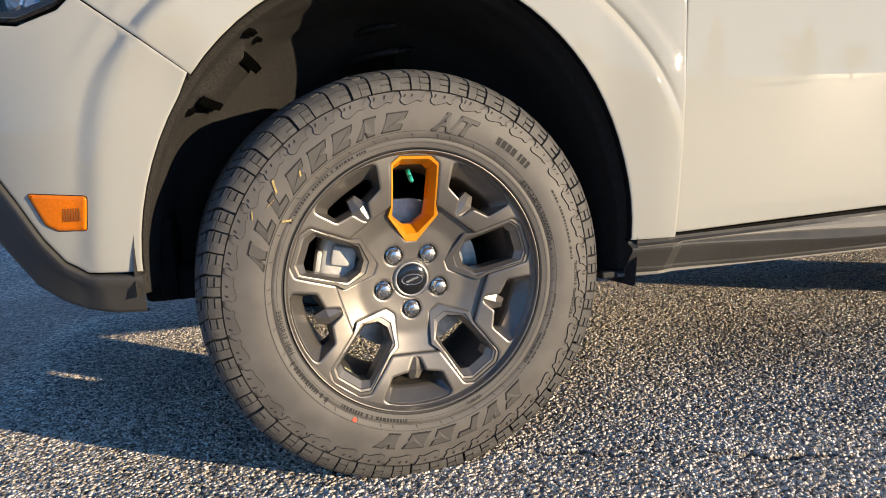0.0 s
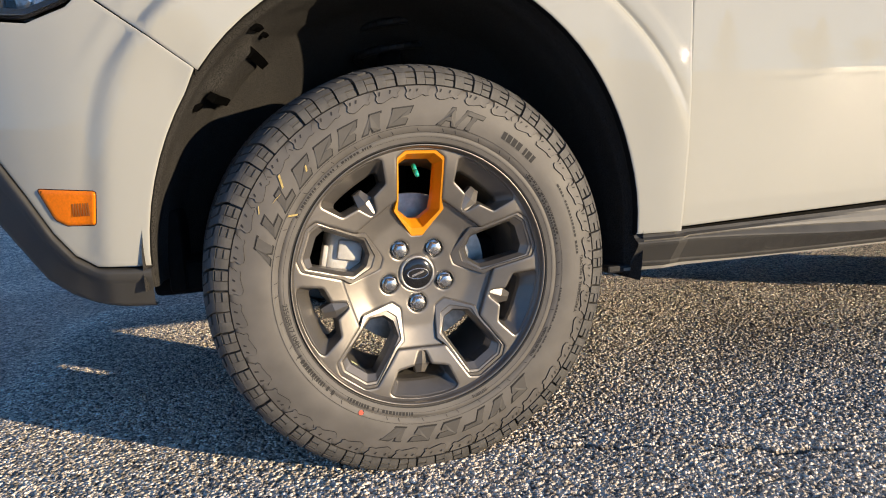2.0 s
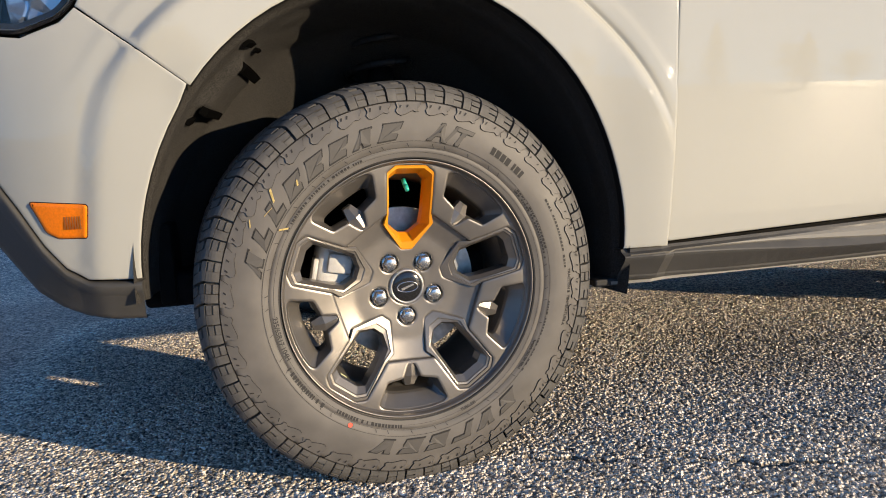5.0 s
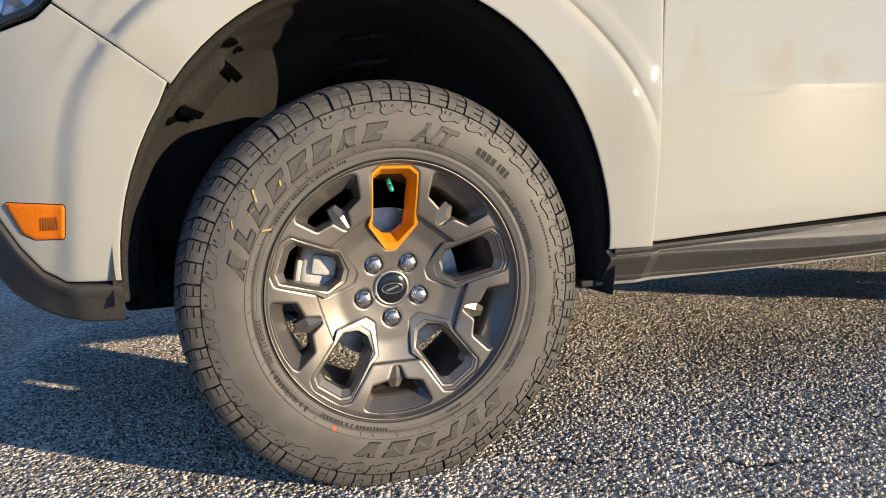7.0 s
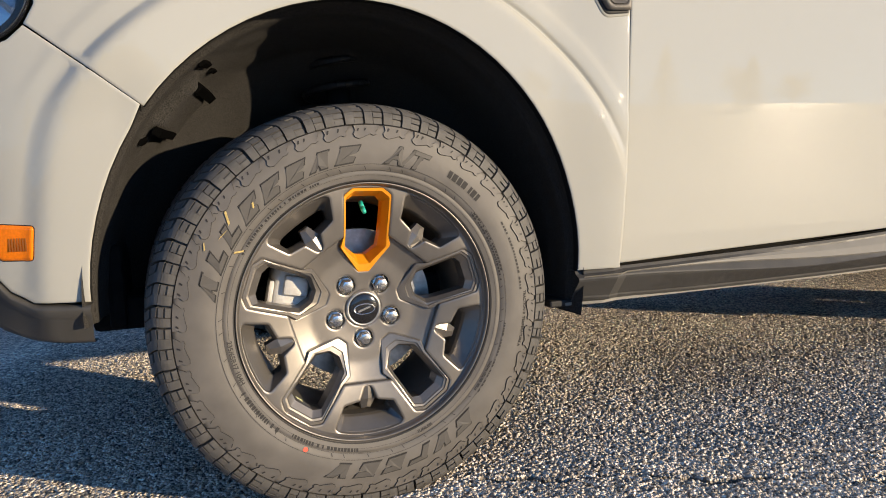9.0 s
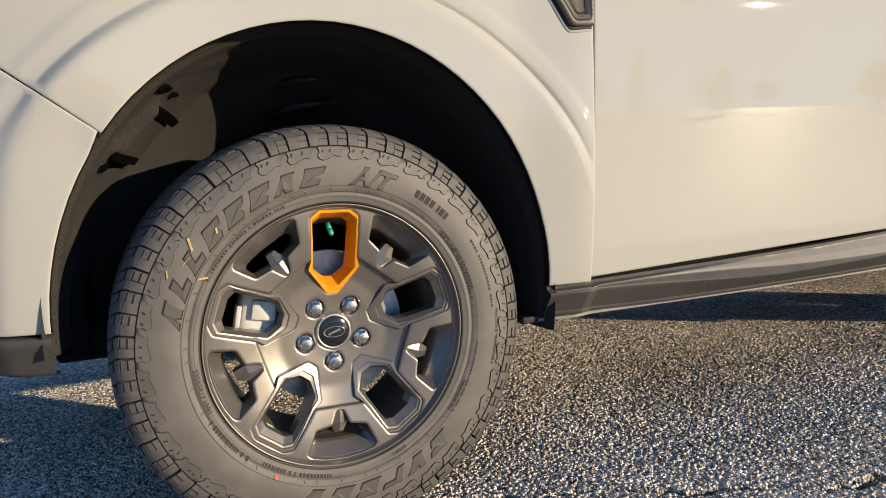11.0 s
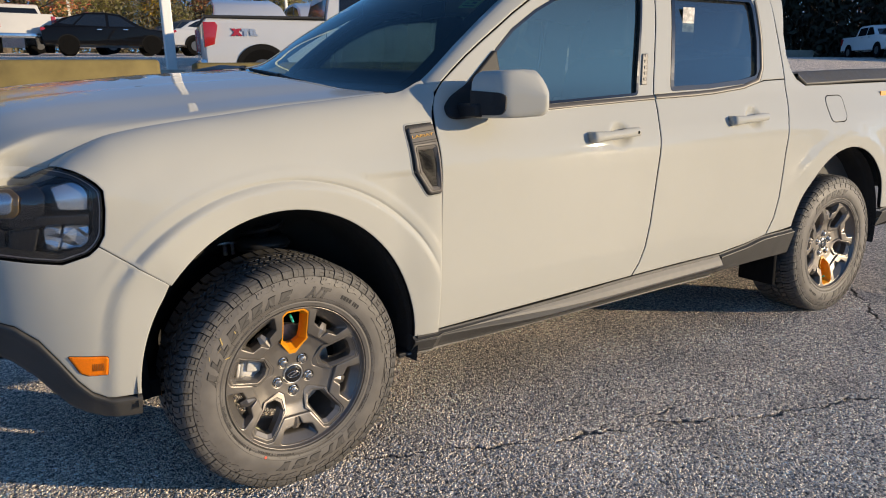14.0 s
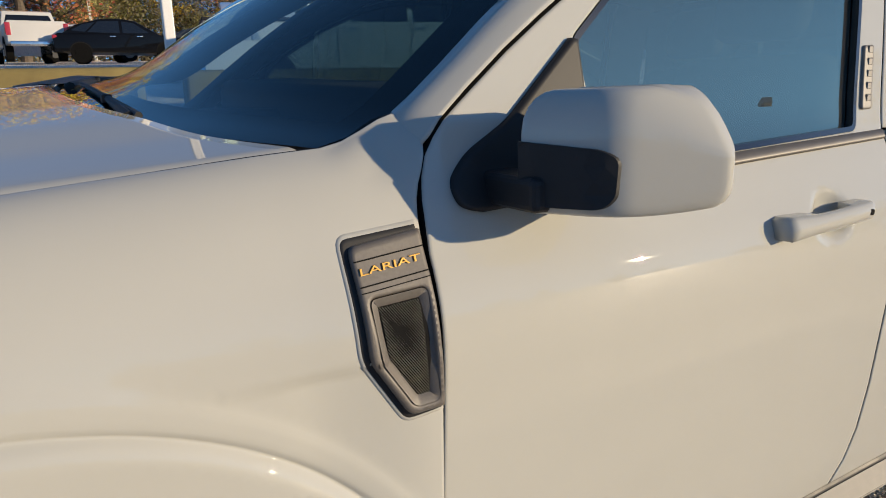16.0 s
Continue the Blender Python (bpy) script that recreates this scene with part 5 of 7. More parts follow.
def rim(name, outer, width, out, mat, label, closed=True):
    """A flat trim band along the inside of an outline."""
    inner = inset(outer, width)
    n = len(outer)
    rows = []
    for lp, o in ((outer, -0.006), (outer, out), (inner, out), (inner, -0.012)):
        rows.append([(lambda s: (s[0], s[1] - o, s[2]))(side(*p)) for p in lp])
    return own(loft(name, [list(r) for r in zip(*(rows))] + ([list(r) for r in list(zip(*rows))[:1]] if closed else []), mat, truck, label, smooth=False))


both.append(rim("window_trim", resample(rounded(GRh, 0.02, 4), 0.03), 0.020, 0.0015, GLOSSBLACK, "black trim round the rear window"))
both.append(rim("window_trim", resample(rounded(GF, 0.02, 4, (0, 6, 9, 12)), 0.03), 0.010, 0.0015, GLOSSBLACK, "black trim round the front window"))


def ribbon(name, lower, upper, out, mat, label):
    """A raised strip between two lines on the body side."""
    rings = []
    for a, b in zip(resample(lower, 0.03, False), resample(upper, 0.03, False)):
        A, B = side(*a), side(*b)
        rings.append([(A[0], A[1] + 0.008, A[2]), (A[0], A[1] - out, A[2]), (A[0] * 0.7 + B[0] * 0.3, A[1] * 0.7 + B[1] * 0.3 - out - 0.0015, A[2] * 0.7 + B[2] * 0.3), (B[0], B[1] - out, B[2]), (B[0], B[1] + 0.008, B[2])])
    return own(loft(name, rings, mat, truck, label))


BELT = material("bronze_grey_trim", (0.10, 0.092, 0.082), 0.45, 0.2, noise_amount=0.08)
both.append(ribbon("belt_trim", [(0.86, 1.155), (1.08, 1.160), (1.30, 1.168), (1.650, 1.180)], [(0.86, 1.176), (1.08, 1.180), (1.30, 1.188), (1.650, 1.199)], 0.004, BELT, "grey belt strip under the window"))
both.append(ribbon("belt_trim", [(1.662, 1.181), (1.90, 1.186), (2.05, 1.192), (2.263, 1.210), (2.395, 1.238)], [(1.662, 1.200), (1.90, 1.207), (2.05, 1.213), (2.263, 1.230), (2.375, 1.258)], 0.004, BELT, "grey belt strip under the rear window"))
both.append(ribbon("belt_trim", [(2.395, 1.238), (2.428, 1.30), (2.434, 1.432), (2.418, 1.620)], [(2.375, 1.258), (2.404, 1.30), (2.412, 1.432), (2.400, 1.610)], 0.004, BELT, "grey trim behind the rear window"))
# keypad on the pillar
kp = own(panel("keypad", rounded([(1.582, 1.241), (1.617, 1.241), (1.641, 1.369), (1.606, 1.368)], 0.008), lambda x, w: (x, side_z(w) - 0.006, w), KEYGREY, truck, 0.02, 0.006, 0, 0.002, "grey entry keypad on the pillar"))
for i in range(5):
    bm = bmesh.new()
    w = 1.256 + i * 0.024
    x = 1.600 + (w - 1.241) * 0.19
    box(bm, x - 0.005, x + 0.011, side_z(w) - 0.0068, side_z(w) - 0.004, w, w + 0.015, 0.002, 1)
    own(part("key", bm, KEYPALE, truck, "grey keypad button"))

# mirror sail, arm and housing
sail = own(panel("mirror_sail", rounded([(0.600, 1.185), (0.607, 1.150), (0.640, 1.143), (0.720, 1.146), (0.866, 1.166), (0.862, 1.20), (0.850, 1.374), (0.838, 1.376), (0.710, 1.262), (0.636, 1.222)], 0.02, 4, (0, 1, 8, 9)), lambda x, w: (x, side_z(w) - 0.012, w), TRIM, truck, 0.02, 0.012, 0, 0.004, "black triangular mirror base on the door"))
both.append(sail)
plan = rounded([(0.655, 1.152), (0.711, 1.047), (0.848, 0.9800), (0.868, 0.9930), (0.852, 1.152)], 0.036, 10, (1,))
plan = resample(rounded(plan, 0.009, 3, (0, len(plan) - 3, len(plan) - 2, len(plan) - 1)), 0.007)
mid_ = Vector((0.772, 1.085))
rings = []
for z, d in ((1.158, 0.90), (1.150, 0.55), (1.1470, 0.28), (1.1475, 0.15), (1.152, 0.065), (1.162, 0.018), (1.180, 0.0), (1.225, 0.0), (1.252, 0.006), (1.268, 0.026), (1.282, 0.075), (1.292, 0.140), (1.299, 0.230), (1.302, 0.32), (1.304, 0.60), (1.305, 0.90)):
    ring = []
    for x0, y0 in plan:
        x, y = Vector((x0, y0)).lerp(mid_, d)
        out = max(0.0, (1.040 - y) / 0.055)
        up = smoothstep(1.20, 1.30, z)
        ring.append((x, y, z - 0.058 * out ** 1.45 * up + 0.012 * out ** 2 * (1 - smoothstep(1.147, 1.20, z))))
    rings.append(ring)
mirror = own(loft("side_mirror", rings, PAINT, truck, "white folding side mirror with black trim", close=True, caps=True))
# the mirror's rear rim and glass
bm = bmesh.new()
box(bm, 0.846, 0.862, 1.018, 1.142, 1.166, 1.258, 0.006, 3)
mr = part("mirror_rim", bm, TRIM, mirror, "black rim of the mirror glass")
bm = bmesh.new()
box(bm, 0.860, 0.8645, 1.024, 1.136, 1.170, 1.254, 0.0015, 1)
part("mirror_glass", bm, material("mirror_glass", (0.85, 0.87, 0.88), 0.02, 1.0), mirror, "mirror glass")


# black inset across the front of the housing
poly = rounded([(1.150, 1.158), (1.054, 1.158), (1.043, 1.172), (1.041, 1.220), (1.056, 1.231), (1.150, 1.240)], 0.018, 5, (1, 2, 3, 4))
v, f, _ = fill(resample(poly, 0.008), 0.02)
front_y, front_x = zip(*sorted((y, x) for x, y in plan if x < 0.80))
def _ins(p, o):
    return (float(np.interp(p[0], front_y, front_x)) - o, p[0], p[1])
vv = [_ins((p.x, p.y), 0.005) for p in v]
lo = resample(poly, 0.008)
k = len(vv)
vv += [_ins(p, 0.005) for p in lo] + [_ins(p, -0.02) for p in lo]
ff_ = [t for t in f] + [(k + i, k + (i + 1) % len(lo), k + len(lo) + (i + 1) % len(lo), k + len(lo) + i) for i in range(len(lo))]
link_mesh("lower_trim", vv, ff_, TRIM, mirror, "black plastic lower trim", smooth=False)
bm = bmesh.new()
for y0, y1, z0, z1, x0 in ((1.115, 1.245, 1.150, 1.196, 0.640),):
    box(bm, x0 + 0.012, 0.790, y0, y1, z0, z1, 0.010, 3)
part("mirror_arm", bm, TRIM, mirror, "black mirror arm")
far_m = far_copy(mirror)
for c in list(mirror.children):
    far_copy(c, far_m)


# door handles
def handle(x0, z0, dz):
    rings = []
    for i in range(25):
        u = i / 24
        x = x0 + 0.268 * u
        z = z0 + dz * u
        ends = smoothstep(0, 0.03, u) * (1 - smoothstep(0.965, 1.0, u) * 0.8)
        hw = (0.021 - 0.004 * smoothstep(0.0, 0.35, u)) * (0.8 + 0.2 * ends)
        out = 0.042 * (0.86 + 0.14 * math.sin(math.pi * u)) * (0.7 + 0.3 * ends)
        th = 0.016 if 0.30 < u < 0.72 else 0.045
        y = side_z(z) - out
        rings.append([(x, y + th, z - hw), (x, y + 0.006, z - hw), (x, y, z - hw * 0.55), (x, y - 0.002, z + hw * 0.1), (x, y + 0.004, z + hw * 0.75), (x, y + 0.010, z + hw), (x, y + th, z + hw)])
    o = own(loft("door_handle", rings, PAINT, truck, "white pull handle", close=True, caps=True))
    return o


hf = handle(1.228, 1.049, 0.010)
both.append(hf)
both.append(handle(2.098, 1.072, 0.010))
bm = bmesh.new()
cyl(bm, (1.468, side_z(1.057) - 0.0405, 1.057), (1.468, side_z(1.057) - 0.02, 1.057), 0.006, segs=16)
own(part("keyhole", bm, DARK, hf, "dark keyhole")).matrix_parent_inverse = Matrix.Identity(4)

# fuel door
fuel = rounded([(2.900, 1.030), (3.045, 1.030), (3.065, 1.160), (2.905, 1.160)], 0.04, 6)
own(panel("fuel_door", fuel, lambda x, w: (lambda s: (s[0], s[1] - 0.0015, s[2]))(side(x, w)), PAINT, truck, 0.03, 0.012, 0.0, 0.002, "white fuel door", depth=0.004))
rr = [[(lambda s: (s[0], s[1] - 0.0006, s[2]))(side(*(Vector(fuel[i % len(fuel)]) * 1.0))), (lambda s: (s[0], s[1] - 0.0006, s[2]))(side(*inset(fuel, -0.004)[i % len(fuel)]))] for i in range(len(fuel) + 1)]
own(loft("fuel_door_gap", rr, DARK, truck, "dark gap round the fuel door"))

# turn marker on the bumper corner
mk = rounded([(-0.628, 0.554), (-0.531, 0.546), (-0.538, 0.491), (-0.585, 0.492), (-0.604, 0.502)], 0.006, 4, (0, 1, 2, 4))
own(panel("marker_gasket", inset(mk, -0.0015), lambda x, w: (lambda s: (s[0], s[1] - 0.001, s[2]))(side(x, w)), DARK, truck, 0.02, 0.008, 0, 0.001, "dark gap round the marker"))
marker = own(panel("side_marker_lamp", mk, lambda x, w: (lambda s: (s[0], s[1] - 0.005, s[2]))(side(x, w)), AMBER, truck, 0.008, 0.006, 0, 0.003, "amber side marker lamp"))
for i in range(7):
    bm = bmesh.new()
    x = -0.572 + i * 0.0042
    s = side(x, 0.517)
    box(bm, x, x + 0.0022, s[1] - 0.0065, s[1] - 0.002, 0.507, 0.528)
    o = part("marker_rib", bm, material("dark_amber", (0.25, 0.07, 0.005), 0.3) if i == 0 else bpy.data.materials["dark_amber"], marker, "darker rib in the lens")

# fender vent with the trim badge
VO = [(0.420, 1.134), (0.546, 1.141), (0.551, 0.900), (0.489, 0.895), (0.426, 0.986)]
VP = [(0.431, 1.123), (0.546, 1.134), (0.551, 0.907), (0.494, 0.905), (0.438, 0.986)]
VH = [(0.446, 1.062), (0.536, 1.066), (0.541, 0.918), (0.502, 0.916), (0.454, 0.983)]
fs = lambda o: (lambda x, w: (lambda s: (s[0], s[1] - o + 0.0005, s[2]))(fz(0.437 + (x - 0.431) * 0.875, w)))


def fz(x, z):
    """The fender's face by height instead of along its curve."""
    if z <= 0.98:
        return side_f(x, z)
    lo, hi = 0.98, 1.22
    for _ in range(14):
        w = (lo + hi) / 2
        lo, hi = (w, hi) if side_f(x, w)[2] < z else (lo, w)
    return (x, side_f(x, lo)[1], z)


vent = own(panel("fender_vent", rounded(VO, 0.014, 4, (0, 3, 4)), fs(0.004), TRIM, truck, 0.015, 0.01, 0, 0.003, "black side vent with a grey plate and gold lettering"))
VGREY = material("grey_vent_plate", (0.115, 0.105, 0.095), 0.5, 0.1, noise_amount=0.08, noise_scale=200, bump=0.1, bump_scale=2000)
vp = panel("vent_plate", rounded(VP, 0.012, 4, (0, 3, 4)), fs(0.013), VGREY, vent, 0.012, 0.008, 0, 0.003, "grey moulded plate", depth=0.012, holes=[rounded(VH, 0.010, 4)])
vb = panel("vent_recess", inset(rounded(VH, 0.010, 4), -0.006), fs(0.0050), DARK, vent, 0.02, 0.01, 0, 0.001, "dark recess")
rings = [[(lambda s: (s[0], s[1], s[2]))(fs(o)(*p)) for p in inset(rounded(VH, 0.010, 4), d)] for o, d in ((0.0132, 0.0), (0.0095, 0.008), (0.005, 0.0125))]
loft("vent_bevel", rings, VGREY, vent, "sloped inner edge", close=True)
rx = inset(rounded(VH, 0.010, 4), 0.0125)
verts, faces = [], []
for i in range(70):
    c = 0.86 + i * 0.0046
    a, b = Vector((0.43, c + 0.126)), Vector((0.56, c - 0.03))
    t = [a.lerp(b, j / 120) for j in range(121)]
    ok = inside(rx, [p.x for p in t], [p.y for p in t])
    if ok.sum() < 3:
        continue
    idx = np.nonzero(ok)[0]
    p, q = t[idx[0]], t[idx[-1]]
    k = len(verts)
    for e in (p, q):
        verts += [fs(0.0055)(e.x, e.y - 0.0011), fs(0.0075)(e.x, e.y), fs(0.0055)(e.x, e.y + 0.0011)]
    faces += [(k, k + 3, k + 4, k + 1), (k + 1, k + 4, k + 5, k + 2)]
link_mesh("vent_mesh", verts, faces, STEEL, vent, "fine slanted metal mesh", smooth=False)
for z0, z1 in ((1.1090, 1.1107), (1.0795, 1.0812), (1.0725, 1.0738)):
    rr = [[fs(0.0136)(x, z + 0.07 * (x - 0.45)) for z in (z0 - 0.002, z1 - 0.002)] for x in (0.4335 + 0.06 * (1.11 - z0), 0.46, 0.48, 0.50, 0.52, 0.545)]
    loft("plate_groove", rr, DARK, vent, "dark groove across the plate")
GOLD = material("gold_lettering", (0.75, 0.42, 0.08), 0.35, 0.3)
pts, fs_ = flat_text("LARIAT", 0.0120)
wt = max(p[0] for p in pts)
v, f = solid(pts, fs_, lambda x, y, o: fs(0.0132 + o)(0.4375 + x / wt * 0.0985, 1.0905 + y + 0.075 * x / wt * 0.0985), 0.0022)
link_mesh("badge_letters", v, f, GOLD, vent, "raised gold letters", smooth=False)
own(panel("vent_surround", inset(rounded(VO, 0.014, 4, (0, 3, 4)), -0.0045), fs(0.0030), PAINT, truck, 0.02, 0.01, 0, 0.004, "white raised edge round the vent", depth=0.008))

# headlight
HL = [(-0.519, 0.859), (-0.502, 0.888), (-0.492, 0.958), (-0.491, 1.015), (-0.506, 1.045), (-0.537, 1.094), (-0.568, 1.146), (-0.605, 1.236), (-0.66, 1.27), (-0.76, 1.26), (-0.86, 1.24), (-0.892, 1.10), (-0.893, 0.95), (-0.888, 0.84), (-0.80, 0.838), (-0.745, 0.837), (-0.683, 0.828), (-0.607, 0.818), (-0.543, 0.838)]
HLr = rounded(HL, 0.012, 3)
so = lambda o: (lambda x, w: (lambda s: (s[0] + 0.4 * o * smoothstep(-0.6, -0.85, x), s[1] + o, s[2] - 0.3 * o * smoothstep(1.0, 1.25, w)))(side(x, w)))
head = own(panel("headlight", HLr, so(0.075), GLOSSBLACK, truck, 0.03, 0.02, 0, 0.001, "black headlight unit with clear lens and chrome reflectors"))
ln = panel("headlight_lens", HLr, so(0.002), LENS, head, 0.025, 0.015, 0.002, 0.004, "clear curved lens", depth=0.03)
ln.visible_shadow = False
for d0, d1, o, mt, lb in ((0.003, 0.020, 0.010, TRIM, "dark inner border"), (0.009, 0.011, 0.0085, STEEL, "thin bright line")):
    a_, b_ = inset(HLr, d0), inset(HLr, d1)
    loft("headlight_border", [[so(o - 0.006)(*p) for p in a_], [so(o)(*p) for p in a_], [so(o)(*p) for p in b_], [so(o + 0.05)(*p) for p in b_]], mt, head, lb, close=True)
REFL = material("reflector_silver", (0.55, 0.60, 0.66), 0.22, 0.85, noise_amount=0.1, noise_scale=30)
BRONZE = material("bronze_frame", (0.16, 0.11, 0.05), 0.4, 0.4)
for poly, o, mt, nm, lb in (
        ([(-0.606, 1.072), (-0.554, 1.075), (-0.531, 1.042), (-0.523, 1.009), (-0.527, 0.955), (-0.598, 0.960), (-0.602, 1.017)], 0.030, REFL, "light_guide", "pale upper reflector"),
        ([(-0.660, 0.925), (-0.526, 0.920), (-0.526, 0.946), (-0.650, 0.948)], 0.022, GLOSSBLACK, "lamp_bar", "gloss black cross bar"),
        ([(-0.605, 0.848), (-0.537, 0.856), (-0.530, 0.914), (-0.588, 0.916)], 0.040, REFL, "reflector", "faceted silver reflector"),
        ([(-0.640, 0.846), (-0.606, 0.846), (-0.592, 0.916), (-0.635, 0.912)], 0.048, REFL, "reflector", "faceted silver reflector"),
        ([(-0.735, 0.847), (-0.668, 0.842), (-0.646, 0.910), (-0.724, 0.902)], 0.050, TRIM, "reflector_cell", "dark reflector cell"),
        ([(-0.830, 0.850), (-0.745, 0.848), (-0.735, 0.902), (-0.830, 0.910)], 0.050, TRIM, "reflector_cell", "dark reflector cell"),
        ([(-0.840, 1.150), (-0.672, 1.165), (-0.637, 1.125), (-0.622, 1.031), (-0.628, 0.959), (-0.652, 0.934), (-0.840, 0.934)], 0.030, GLOSSBLACK, "lamp_housing", "black projector housing"),
        ([(-0.830, 1.110), (-0.698, 1.118), (-0.681, 1.048), (-0.687, 0.958), (-0.704, 0.942), (-0.830, 0.942)], 0.024, BRONZE, "lamp_frame", "bronze projector frame"),
        ([(-0.820, 1.080), (-0.706, 1.084), (-0.697, 1.034), (-0.704, 0.962), (-0.715, 0.953), (-0.820, 0.953)], 0.019, REFL, "projector", "bright projector lens")):
    panel(nm, rounded(poly, 0.010, 3), so(o), mt, head, 0.03, 0.012, 0, 0.002, lb, depth=0.03)
for c in list(head.children):
    if c.name.startswith("reflector") and "cell" not in c.name:
        for i, vtx in enumerate(c.data.vertices):
            vtx.co.y += 0.010 * noise.noise(vtx.co * 35)
            vtx.co.x += 0.008 * noise.noise(vtx.co * 28 + Vector((5, 0, 0)))
        c.data.polygons.foreach_set("use_smooth", [False] * len(c.data.polygons))
far_h = far_copy(head)
for c in list(head.children):
    cc = far_copy(c, far_h)
    cc.visible_shadow = c.visible_shadow

# front end between the lamps
bm = bmesh.new()
rows = []
for z, x in ((0.36, -0.84), (0.45, -0.885), (0.56, -0.905), (0.665, -0.90)):
    rows.append((z, x))
def nose(name, rows, mat, label, w=0.68):
    rings = []
    for z, x in rows:
        rings.append([(x - 0.03 * (1 - q * q) + 0.02 * q ** 6, YC + q * w, z) for q in [-1 + i / 12 for i in range(25)]])
    return own(loft(name, rings, mat, truck, label))
nose("lower_fascia", [(0.53, -0.80), (0.54, -0.875), (0.58, -0.905), (0.665, -0.895)], PLASTIC, "dark grey lower bumper")
nose("bumper_beam", [(0.665, -0.898), (0.73, -0.905), (0.80, -0.893)], PAINT, "white front bumper")
nose("grille", [(0.80, -0.885), (0.90, -0.895), (1.02, -0.870), (1.06, -0.80)], GLOSSBLACK, "black grille")
for i in range(5):
    bm = bmesh.new()
    z = 0.835 + i * 0.043
    box(bm, -0.925, -0.885, YC - 0.60, YC + 0.60, z, z + 0.012, 0.003)
    own(part("grille_bar", bm, TRIM, truck, "black grille bar"))

# floor pan, firewall and inner panels that keep light out
bm = bmesh.new()
box(bm, -0.48, 4.05, 1.34, 2 * YC - 1.34, 0.34, 0.40, 0.01)
own(part("floor_pan", bm, DARK, truck, "dark underbody"))
bm = bmesh.new()
box(bm, 0.46, 0.52, 1.26, 2 * YC - 1.26, 0.38, 1.20, 0.005)
box(bm, -0.45, 0.46, 1.73, 1.76, 0.38, 1.10)
box(bm, -0.45, 0.46, 2 * YC - 1.76, 2 * YC - 1.73, 0.38, 1.10)
box(bm, -0.62, -0.47, 1.36, 2 * YC - 1.36, 0.40, 1.00)
own(part("firewall", bm, DARK, truck, "dark firewall and engine bay walls"))
INNER = material("interior_grey", (0.028, 0.030, 0.034), 0.7, noise_amount=0.1)
for x0, x1 in ((0.57, 1.63), (1.66, 2.52)):
    bm = bmesh.new()
    box(bm, x0, x1, 1.270, 1.300, 0.42, 1.19, 0.01)
    both.append(own(part("door_inner", bm, INNER, truck, "dark inner door panel")))
# dark strips behind the shut lines
for line in ([(0.536, 0.40), (0.541, 0.62), (0.546, 0.89), (0.547, 1.08)], [(1.522, 0.437), (1.560, 0.49), (1.588, 0.56), (1.606, 0.66), (1.618, 0.80), (1.630, 0.95), (1.637, 1.06), (1.652, 1.13), (1.656, 1.198), (1.678, 1.33), (1.706, 1.50), (1.728, 1.664)],
             [(2.445, 0.50), (2.490, 0.58), (2.512, 0.68), (2.522, 0.80), (2.530, 0.92), (2.545, 1.04), (2.578, 1.12), (2.595, 1.187), (2.598, 1.25), (2.590, 1.311), (2.555, 1.482), (2.530, 1.65)],
             [(-0.357, 0.733), (-0.43, 0.795), (-0.498, 0.855)]):
    pts = resample(line, 0.03, False)
    vert = abs(line[0][1] - line[-1][1]) > 0.2
    rr = []
    for x, w in pts:
        f = (lambda q: fz(q, w)) if x < 0.6 else (lambda q: side(q, w))
        if vert:
            a, b = f(x - 0.012) if not (0.5 < x < 0.6) else fz(0.528, w), side(x + 0.012, w) if x > 0.5 else f(x + 0.012)
        else:
            a, b = side(x, w + 0.012), side(x, w - 0.012)
        rr.append([(a[0], a[1] + 0.014, a[2]), (b[0], b[1] + 0.014, b[2])])
    both.append(own(loft("shut_line", rr, DARK, truck, "dark gap between panels")))

# cargo bed and cab back
bm = bmesh.new()
box(bm, 2.64, 4.08, 1.33, 1.36, 0.60, 1.26, 0.004)
box(bm, 2.64, 4.08, 2 * YC - 1.36, 2 * YC - 1.33, 0.60, 1.26, 0.004)
box(bm, 2.64, 4.08, 1.36, 2 * YC - 1.36, 0.62, 0.66, 0.004)
box(bm, 2.62, 2.655, 1.30, 2 * YC - 1.30, 0.45, 1.22, 0.004)
own(part("cargo_bed", bm, PLASTIC, truck, "dark lined cargo bed"))
bm = bmesh.new()
box(bm, 4.06, 4.14, 1.28, 2 * YC - 1.28, 0.62, 1.24, 0.02, 3)
own(part("tailgate", bm, PAINT, truck, "white tailgate"))
rings = []
for x in (2.70, 2.78, 3.0, 3.3, 3.6, 3.9, 4.10):
    zb = 1.225 + 0.012 * smoothstep(2.7, 3.4, x) + (0.045 if x < 2.72 else 0)
    y = side(x, 1.218)[1]
    zt = 1.285 + 0.01 * smoothstep(2.7, 3.4, x)
    rings.append([(x, y + 0.01, zb - 0.012), (x, y - 0.004, zb - 0.006), (x, y + 0.004, zb + 0.006), (x, y + 0.045, zt - 0.012), (x, y + 0.055, zt), (x, y + 0.105, zt), (x, y + 0.115, zt - 0.03)])
both.append(own(loft("bed_rail", rings, PLASTIC, truck, "dark grey plastic bed rail cap")))
bm = bmesh.new()
vs = [bm.verts.new(p) for p in ((2.655, 1.31, 1.22), (2.655, 2 * YC - 1.31, 1.22), (2.63, 2 * YC - 1.36, 1.66), (2.63, 1.36, 1.66))]
bm.faces.new(vs)
rw = own(part("rear_window", bm, GLASS, truck, "dark rear cab window"))
rw.visible_shadow = False
bm = bmesh.new()
